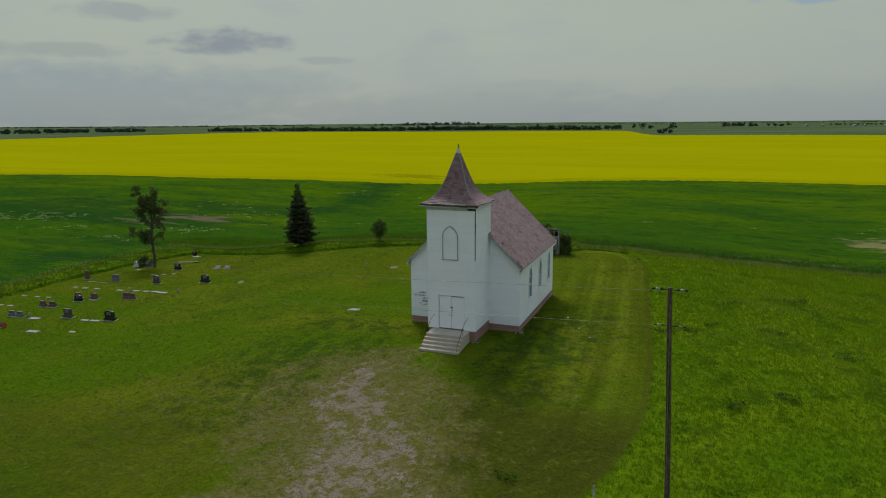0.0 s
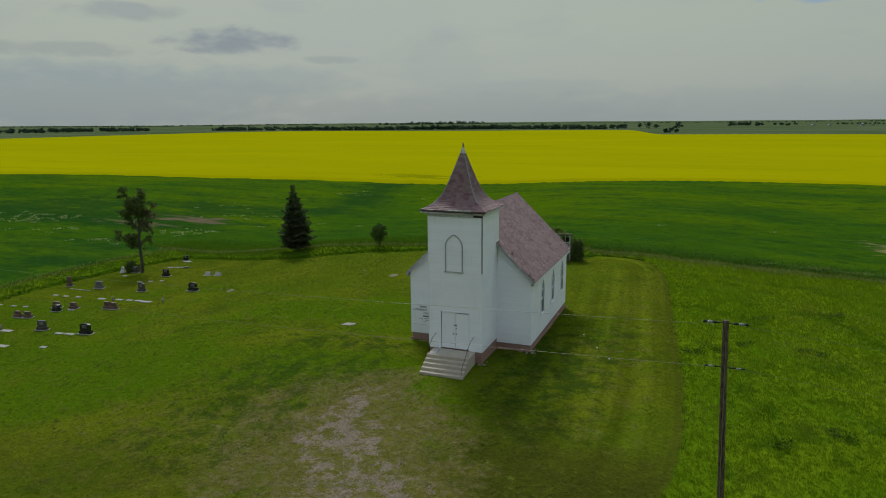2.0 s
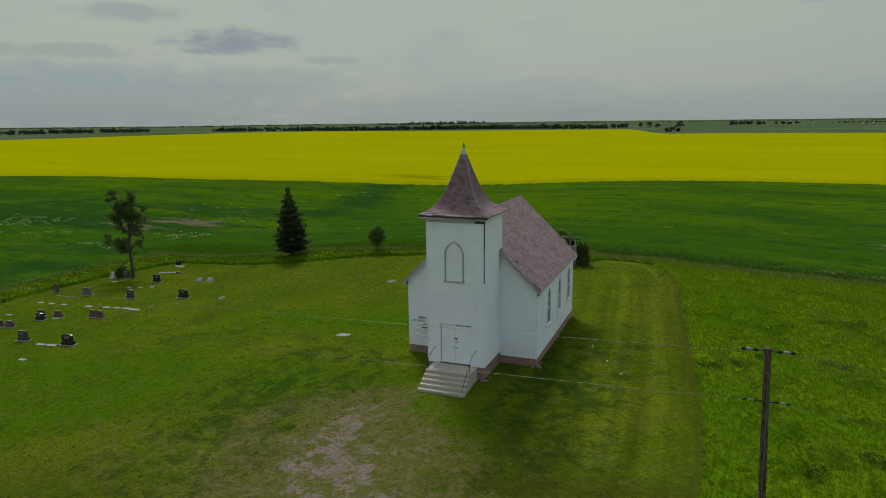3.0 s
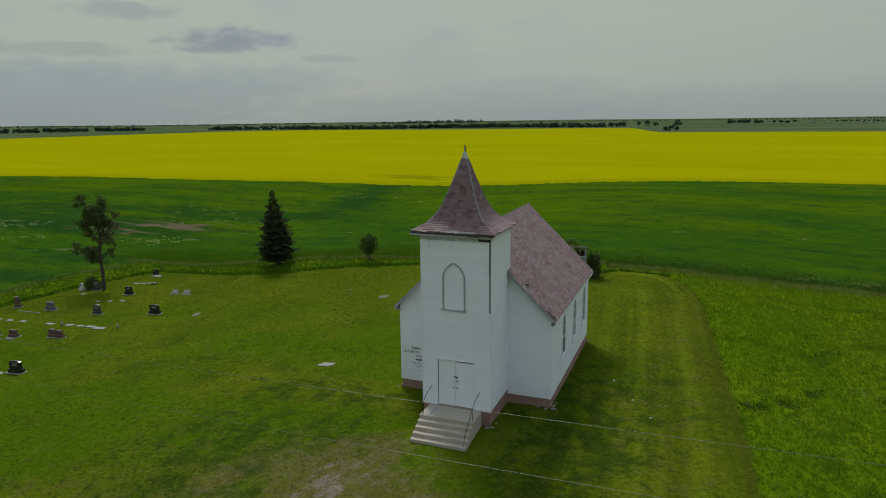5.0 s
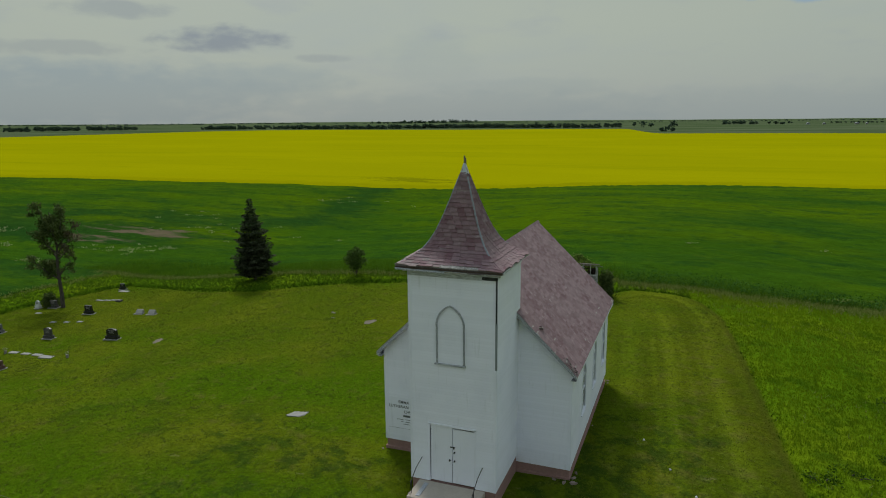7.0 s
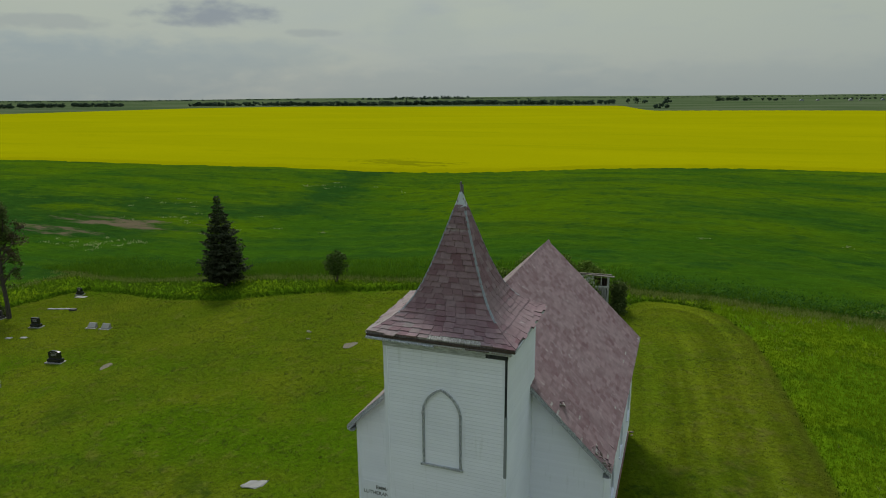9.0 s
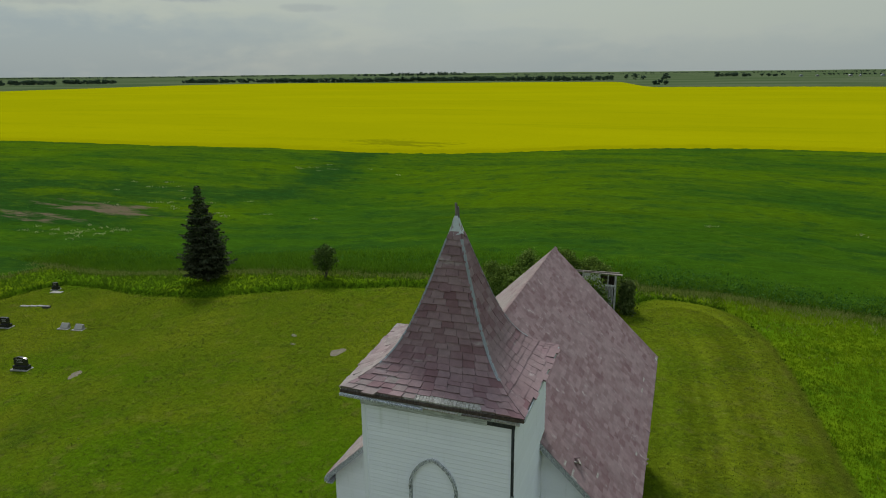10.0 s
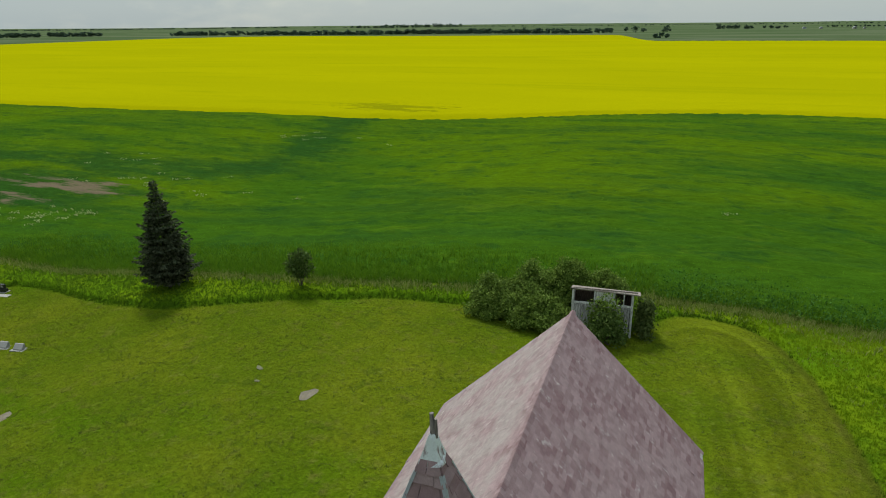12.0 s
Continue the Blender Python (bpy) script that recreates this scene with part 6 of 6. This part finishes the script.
FLAT = "pale flat grave marker set flush in the lawn"
for x, y, w, d, turn in ((-48.1, 11.1, 0.6, 0.35, 6), (-46.6, 11.1, 0.6, 0.35, 8), (-45.0, 11.2, 0.6, 0.35, 5), (-41.7, 11.2, 0.8, 0.4, 8), (-39.5, 11.3, 0.75, 0.4, 8), (-38.2, 11.3, 0.7, 0.35, 9), (-37.0, 11.3, 0.8, 0.4, 8),
                         (-35.8, 11.1, 1.1, 0.5, 8), (-50.1, 6.7, 0.5, 0.3, 8), (-48.3, 6.8, 0.5, 0.3, 8), (-46.9, 7.0, 0.5, 0.3, 8), (-41.0, 7.2, 0.7, 0.35, 8), (-49.2, 3.5, 0.6, 0.35, 8), (-47.8, 3.6, 0.6, 0.35, 8),
                         (-40.6, 0.7, 1.1, 0.5, 8), (-34.7, 1.0, 0.8, 0.35, 8), (-33.4, 0.9, 0.9, 0.35, 8), (-37.0, -2.2, 1.1, 0.5, 8), (-32.6, -2.0, 0.6, 0.35, 8), (-47.2, 28.9, 1.1, 0.5, 8), (-46.4, 25.2, 0.8, 0.3, 8),
                         (-44.9, 25.6, 0.8, 0.3, 8), (-45.6, 25.4, 0.7, 0.3, 8), (-44.2, 18.3, 0.5, 0.3, 8), (-42.8, 18.5, 0.5, 0.3, 8), (-41.4, 18.7, 0.5, 0.3, 8), (-48.2, 20.0, 0.6, 0.3, 8), (-47.6, 13.6, 2.8, 0.09, 3)):
    flat_marker(x, y, w, d, M_PALE, FLAT, 0.05, turn)
flat_marker(-44.0, 25.3, 0.6, 0.3, M_DARKGRAN, "small dark flat grave marker", 0.16, 8)
for x, y in ((-40.0, 11.0), (-33.9, 11.3), (-41.6, 1.0)):
    root = thing("grave_vase", (x, y, land_at(x, y)), "small pale vase of faded flowers on a grave", "vase", "vases on graves")
    bm = bmesh.new()
    tube(bm, [(0, 0, -0.05), (0, 0, 0.02), (0, 0, 0.12), (0, 0, 0.24)], 0.07, 0.11, 9)
    part("vase", bm, M_PALE, root)
    rng = np.random.default_rng(int(abs(x) * 10))
    ob = new("flowers", leaf_mesh("flowers", clump(rng, (0, 0, 0.36), (0.16, 0.16, 0.12), 60), 0.06, rng, M_FLOWER))
    ob.parent = root
root = thing("grave_flowers", (-41.2, -1.7, land_at(-41.2, -1.7)), "bunch of red flowers at the foot of a headstone", "flowers")
rng = np.random.default_rng(77)
ob = new("blossom", leaf_mesh("blossom", clump(rng, (0, 0, 0.25), (0.22, 0.2, 0.2), 120), 0.08, rng, mat_leaf("red_petals", (0.35, 0.03, 0.03), (0.5, 0.08, 0.06), 0.7, 0.1)))
ob.parent = root


# ---- stones on the lawn ----
def rock(x, y, w, d, h, m, seed, label, name="stone"):
    rng = np.random.default_rng(seed)
    bm = bmesh.new()
    bmesh.ops.create_icosphere(bm, subdivisions=2, radius=1)
    for v in bm.verts:
        k = 1 + rng.uniform(-0.28, 0.28)
        v.co = Vector((v.co.x * w / 2 * k, v.co.y * d / 2 * k, max(-0.5, min(v.co.z, 0.75)) * h * k))
    ob = part(name, bm, m)
    ob.matrix_world = pose(x, y, land_at(x, y) + 0.02, 0, 0, seed * 37 % 360)
    return tagged(ob, label, "stone")


rock(-10.0, 4.9, 0.95, 0.55, 0.07, M_PALE, 1, "flat pale stone slab lying in the lawn")
rock(-13.6, 19.6, 1.15, 0.7, 0.025, M_SLAB, 2, "worn pale slab sunk in the lawn")
rock(-17.7, 21.5, 0.55, 0.26, 0.02, M_MOSSY, 4, "low broken stone half sunk in the lawn")
rock(-17.0, 20.3, 0.35, 0.2, 0.02, M_MOSSY, 5, "low broken stone half sunk in the lawn")
rock(-29.0, 15.0, 1.2, 0.6, 0.025, M_SLAB, 3, "sunken concrete slab in the graveyard lawn")
for i, (x, y, s) in enumerate(((4.08, 2.78, 0.50), (4.02, 3.15, 0.40), (3.72, 2.72, 0.42), (4.06, 3.55, 0.32), (3.3, 2.84, 0.3), (1.86, -0.10, 0.45), (1.62, -0.22, 0.36), (1.90, 0.35, 0.3), (-1.75, 0.02, 0.32), (-1.62, -0.2, 0.3), (4.02, 13.85, 0.3), (4.05, 13.55, 0.24), (4.02, 8.2, 0.2), (-4.25, 2.85, 0.26))):
    rock(x, y, s * 0.62, s * 0.30, s * 0.20, M_RUBBLE, 10 + i, "broken pale lump of mortar by the foundation")
for i, (x, y) in enumerate(((6.4, 7.4), (8.6, 3.4), (7.6, 5.2))):
    rock(x, y, 0.12, 0.09, 0.05, M_WHITESTONE, 30 + i, "small white pebble lying in the lawn", "pebble")
for x, y, s, seed in ((7.6, -13.7, 0.45, 51), (14.3, 7.2, 1.0, 52), (13.3, 6.3, 0.6, 53), (18.0, 16.2, 1.2, 54), (20.3, 10.3, 0.9, 56), (20.1, -1.3, 0.7, 57), (24.3, 7.3, 1.1, 58), (16.4, 9.4, 0.6, 59), (17.2, -3.4, 0.5, 60), (22.5, 20.0, 1.2, 61)):
    build_shrub(x, y, [(a, b, 0.10, r * 0.7, 0.14) for a, b, c, r, h in heap(seed, s * 0.9, s * 0.6, 0.22, 8)], 240, 0.07, seed, "low clump of dark weeds in the grass", M_WEED, "weed_clump", "weeds", 2)


# ---- far tree rows and groves ----
def far_trees(name, places, label, seed):
    rng = np.random.default_rng(seed)
    pts, bm = [], bmesh.new()
    for x, y, h in places:
        z = land_at(x, y)
        tube(bm, [(x, y, z - 0.5), (x + rng.uniform(-0.4, 0.4), y, z + h * 0.7)], 0.3, 0.12, 5)
        for _ in range(5):
            r = h * rng.uniform(0.20, 0.34)
            pts.append(clump(rng, (x + rng.normal() * h * 0.22, y + rng.normal() * h * 0.2, z + h * rng.uniform(0.18, 0.78)), (r * 1.2, r, r * 0.8), 24, 0.1))
    ob = new(name, leaf_mesh(name, np.concatenate(pts), 2.0, rng, M_HAZE_LEAF, long=1.2))
    trunks = part("trunks", bm, M_BARK, ob)
    tagged(trunks, kind="stuff")
    return tagged(ob, label, "tree row", kind="stuff")


def row(a, b, n, lo, hi, seed, spread=6.0, gap=0.0):
    rng = np.random.default_rng(seed)
    out = []
    for i in range(n):
        if rng.random() < gap:
            continue
        k = (i + rng.uniform(-0.4, 0.4)) / n
        out.append((a[0] + (b[0] - a[0]) * k + rng.normal() * spread * 0.3, a[1] + (b[1] - a[1]) * k + rng.normal() * spread, rng.uniform(lo, hi)))
    return out


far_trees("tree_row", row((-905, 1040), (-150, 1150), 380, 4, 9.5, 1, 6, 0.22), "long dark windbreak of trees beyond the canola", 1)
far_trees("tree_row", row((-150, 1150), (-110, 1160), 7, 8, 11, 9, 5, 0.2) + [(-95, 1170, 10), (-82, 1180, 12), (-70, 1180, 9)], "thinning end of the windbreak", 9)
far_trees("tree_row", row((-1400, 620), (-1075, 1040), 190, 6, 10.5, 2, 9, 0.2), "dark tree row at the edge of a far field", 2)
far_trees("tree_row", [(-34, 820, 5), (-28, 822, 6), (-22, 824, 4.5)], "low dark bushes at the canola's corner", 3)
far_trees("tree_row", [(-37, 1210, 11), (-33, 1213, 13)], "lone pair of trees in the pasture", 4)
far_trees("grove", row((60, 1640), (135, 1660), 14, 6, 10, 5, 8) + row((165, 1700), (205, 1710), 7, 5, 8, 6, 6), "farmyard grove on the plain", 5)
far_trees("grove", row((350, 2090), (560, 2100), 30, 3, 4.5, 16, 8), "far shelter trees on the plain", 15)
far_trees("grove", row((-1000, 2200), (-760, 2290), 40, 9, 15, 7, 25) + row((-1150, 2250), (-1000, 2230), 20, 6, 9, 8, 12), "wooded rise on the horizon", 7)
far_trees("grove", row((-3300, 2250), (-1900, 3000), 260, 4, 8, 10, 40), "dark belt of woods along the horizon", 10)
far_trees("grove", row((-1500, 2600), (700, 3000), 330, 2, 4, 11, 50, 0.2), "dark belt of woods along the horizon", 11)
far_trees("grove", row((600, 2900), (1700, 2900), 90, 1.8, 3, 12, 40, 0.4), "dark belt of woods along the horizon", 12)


def far_farm(x, y, w, d, h, m, label):
    """A gabled farm building far off on the plain."""
    root = thing("farm_building", (x, y, land_at(x, y)), label, "farm building", "far farm buildings")
    part("wall", box_bm(-w / 2, w / 2, -d / 2, d / 2, -0.5, h, 0.0), m, root)
    bm = bmesh.new()
    outline_slab(bm, [(-w / 2 - 0.4, h), (0, h + w * 0.3), (w / 2 + 0.4, h)], -d / 2 - 0.4, d / 2 + 0.4)
    part("roof", bm, M_TIN, root)


for x, y, w, d, h, m, label in ((318, 1600, 7, 11, 2.6, M_PALE, "far white barn with a grey gable roof"), (337, 1606, 5, 6, 2.2, M_PALE, "far small white farm shed"), (232, 1640, 7, 9, 2.4, M_TIN, "far grey tin machine shed"),
                                (262, 1630, 6, 7, 2.4, M_PALE, "far white farmhouse on the plain"), (385, 1640, 7, 9, 2.4, M_TIN, "far grey tin machine shed")):
    far_farm(x, y, w, d, h, m, label)


# ---- grass that stands up ----
def blades(name, xy, lo, hi, width, per, material, label, seed, lean=0.45, category="grass", up=0.0):
    """Tufts of single-triangle blades at the places xy."""
    rng = np.random.default_rng(seed)
    n = len(xy) * per
    p = np.repeat(xy, per, 0) + rng.normal(scale=width * 2.2, size=(n, 2))
    z = top(p[:, 0], p[:, 1]) - 0.02 + up
    h = rng.uniform(lo, hi, n)
    az, ln = rng.uniform(0, math.tau, n), rng.uniform(0, lean, n) * h
    wd = width * rng.uniform(0.6, 1.3, n)
    dx, dy = np.cos(az), np.sin(az)
    a = np.stack((p[:, 0] - dy * wd, p[:, 1] + dx * wd, z), 1)
    b = np.stack((p[:, 0] + dy * wd, p[:, 1] - dx * wd, z), 1)
    c = np.stack((p[:, 0] + dx * ln, p[:, 1] + dy * ln, z + h), 1)
    v = np.stack((a, b, c), 1).reshape(-1, 3)
    me = mesh_of(name, v, np.arange(3 * n).reshape(n, 3), material)
    return tagged(new(name, me), label, category, kind="stuff")


def build_grass():
    rng = np.random.default_rng(99)

    def scatter(n, x0, x1, y0, y1):
        return np.stack((rng.uniform(x0, x1, n), rng.uniform(y0, y1, n)), 1)

    # rough grass beyond the mown edge
    p = np.concatenate((scatter(150000, 7, 46, -34, 43), scatter(40000, 6, 60, -64, -34), scatter(30000, 46, 75, -34, 43)))
    keep = (mown_at(p[:, 0], p[:, 1]) < -0.1) & (p[:, 1] < crop_near(p[:, 0]) + 0.3)
    blades("rough_grass", p[keep], 0.05, 0.19, 0.026, 4, M_BLADE, "bright green uncut grass beyond the mown edge", 1)
    p = scatter(150000, -60, 8, -20, 42)
    keep = (mown_at(p[:, 0], p[:, 1]) < -0.45) & (p[:, 1] < crop_near(p[:, 0]) - 0.1) & (p[:, 0] > crop_left(p[:, 1]) - 0.3)
    blades("tall_grass", p[keep], 0.08, 0.22, 0.024, 4, M_TALL, "tall uncut grass strip between lawn and crop", 2)
    # unmown edge blades, coloured dark for the tall grass's shadow line
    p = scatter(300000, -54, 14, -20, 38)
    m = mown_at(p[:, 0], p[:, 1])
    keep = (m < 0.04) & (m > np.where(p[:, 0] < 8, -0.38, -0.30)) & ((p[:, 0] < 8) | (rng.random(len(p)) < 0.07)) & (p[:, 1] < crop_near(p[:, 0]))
    blades("edge_grass", p[keep], 0.07, 0.17, 0.022, 4, M_EDGE_SHADE, "unmown blades coloured dark to draw the shadow line along the lawn edge", 12, up=0.03)
    # dry seed heads where grass meets crop
    x = rng.uniform(-58, 40, 5600)
    p = np.stack((x, crop_near(x) + rng.normal(scale=0.55, size=len(x)) - 0.3), 1)
    y = rng.uniform(-20, 34, 1500)
    q = np.stack((crop_left(y) + rng.normal(scale=0.6, size=len(y)) + 0.4, y), 1)
    x = rng.uniform(1.5, 24, 800)
    r = np.stack((x, crop_near(x) - np.abs(rng.normal(scale=1.5, size=len(x)))), 1)
    r = r[mown_at(r[:, 0], r[:, 1]) < -0.4]
    blades("seed_grass", np.concatenate((p, q, r)), 0.22, 0.44, 0.024, 3, M_SEED, "pale seeding grass along the crop's edge", 3, 0.9)
    # straw-coloured stalks in loose drifts through the rough grass
    c = scatter(70, 10, 44, -32, 38)
    p = np.repeat(c, 34, 0) + rng.normal(scale=(1.5, 0.7), size=(70 * 34, 2))
    keep = (mown_at(p[:, 0], p[:, 1]) < -0.2) & (p[:, 1] < crop_near(p[:, 0]))
    blades("dry_stalks", p[keep], 0.10, 0.24, 0.022, 3, M_SEED, "straw-coloured dry stalks in the rough grass", 18, 0.9)
    # leafy edge of the crop
    x = rng.uniform(-60, 42, 9000)
    p = np.stack((x, crop_near(x) + np.abs(rng.normal(scale=2.2, size=len(x)))), 1)
    blades("crop_edge", p, 0.30, 0.58, 0.045, 4, M_CROPBLADE, "ragged leafy edge of the crop", 4, 1.1, "crop")
    x = rng.uniform(-12, 36, 15000)
    y = crop_near(x) + np.abs(rng.normal(scale=2.6, size=len(x)))
    q = np.stack((x, y, land(x, y) + rng.uniform(0.2, 0.62, len(x))), 1)
    tagged(new("crop_leaves", leaf_mesh("crop_leaves", q, 0.10, rng, M_CROPLEAF, 0.3)), "broad dark green leaves at the crop's edge", "crop", kind="stuff")
    p = scatter(150000, -110, 70, 34, 118)
    keep = (p[:, 1] > crop_near(p[:, 0]) + 0.5) & (rng.uniform(0, 1, len(p)) < 1.1 * (1 - ease(p[:, 1], 40, 116)) * (1 - ease(-p[:, 0], 55, 108)) * (1 - ease(p[:, 0], 38, 68)))
    blades("crop_plants", p[keep], 0.44, 0.56, 0.04, 3, M_CROPBLADE, "knee-high green crop plants", 14, 1.0, "crop")
    # short lawn blades
    p = scatter(90000, -34, 12, -26, 34)
    keep = (mown_at(p[:, 0], p[:, 1]) > -0.2) & (drive(p[:, 0], p[:, 1]) < 0.2 + rng.normal(scale=1.0, size=len(p)))
    keep &= ~((p[:, 0] > NX0 - 0.05) & (p[:, 0] < NX1 + 0.05) & (p[:, 1] > NY0 - 0.05) & (p[:, 1] < NY1 + 0.05)) & ~((np.abs(p[:, 0]) < 1.75) & (p[:, 1] > -2.4) & (p[:, 1] < 3.1))
    blades("lawn_grass", p[keep], 0.03, 0.075, 0.022, 3, M_SHORT, "short mown lawn grass", 5, 0.8)
    p = scatter(45000, -54, -34, -10, 31)
    keep = mown_at(p[:, 0], p[:, 1]) > -0.2
    blades("lawn_grass", p[keep], 0.03, 0.075, 0.024, 3, M_SHORT, "short mown graveyard grass", 6, 0.8)
    # coarser tufts the mower left standing
    p = scatter(15000, -36, 12, -14, 33)
    keep = (mown_at(p[:, 0], p[:, 1]) > 0.3) & (drive(p[:, 0], p[:, 1]) < -0.5)
    keep &= ~((p[:, 0] > NX0 - 0.25) & (p[:, 0] < NX1 + 0.25) & (p[:, 1] > NY0 - 0.2) & (p[:, 1] < NY1 + 0.2)) & ~((np.abs(p[:, 0]) < 1.95) & (p[:, 1] > -2.6) & (p[:, 1] < 3.1))
    patch = np.sin(p[:, 0] * 0.7 + 2 * np.sin(p[:, 1] * 0.31)) + np.sin(p[:, 1] * 0.9 + 1.7 * np.sin(p[:, 0] * 0.43))
    keep &= patch > rng.normal(scale=0.9, size=len(p))
    keep &= rng.random(len(p)) < 0.6
    blades("lawn_tufts", p[keep], 0.03, 0.08, 0.030, 14, M_TUFT, "coarse grass tufts standing in the lawn", 16, 1.2)
    # tufts that survive on the drive
    p = scatter(2200, -8, 10, -28, -3)
    d = drive(p[:, 0], p[:, 1])
    keep = (d > -1.5) & (d < 3.0) & (rng.uniform(0, 1, len(p)) < 0.75 - 0.18 * d)
    blades("drive_tufts", p[keep], 0.02, 0.07, 0.026, 18, M_DRYTUFT, "small dry grass tufts on the gravel drive", 15, 0.9)
    # white weeds in flower in the crop
    spots = ((-104, 47, 7, 34), (-101, 53, 6, 16), (-67, 48, 4, 16), (-64, 51, 3, 8), (-86, 41, 6, 8), (-73, 36, 3, 8), (-80, 75, 6, 7), (-70, 67, 5, 8), (34, 76, 9, 3), (-60, 60, 14, 8), (-62, 100, 10, 9), (20, 66, 10, 2))
    pts = np.concatenate([np.stack((cx + 1.7 * r * rng.normal(size=n) * 0.5, cy + r * rng.normal(size=n) * 0.35), 1) for cx, cy, r, n in spots])
    z = land(pts[:, 0], pts[:, 1]) + 0.62
    pts = np.concatenate((pts, z[:, None]), 1)
    pts = np.concatenate([pts + rng.normal(scale=(0.38, 0.28, 0.05), size=pts.shape) for _ in range(15)])
    tagged(new("white_weeds", leaf_mesh("white_weeds", pts, 0.125, rng, M_FLOWER)), "white flowering weeds scattered in the crop", "weeds", kind="stuff")
    # loose gravel
    p = scatter(5200, -6, 9, -26, -3.5)
    p = p[drive(p[:, 0], p[:, 1]) > rng.normal(scale=0.9, size=len(p))]
    v, f = [], []
    for (x, y), zz in zip(p, top(p[:, 0], p[:, 1])):
        s = rng.uniform(0.02, 0.05)
        k = len(v)
        v += [(x - s, y - s * 0.7, zz - 0.01), (x + s, y - s * 0.5, zz - 0.01), (x + s * 0.6, y + s, zz - 0.01), (x - s * 0.7, y + s * 0.8, zz - 0.01), (x + s * 0.1, y, zz + s * 0.7)]
        f += [(k, k + 1, k + 4), (k + 1, k + 2, k + 4), (k + 2, k + 3, k + 4), (k + 3, k, k + 4)]
    tagged(new("gravel", mesh_of("gravel", v, f, M_PEBBLE)), "loose pale gravel on the worn drive", "gravel", kind="stuff")


build_grass()
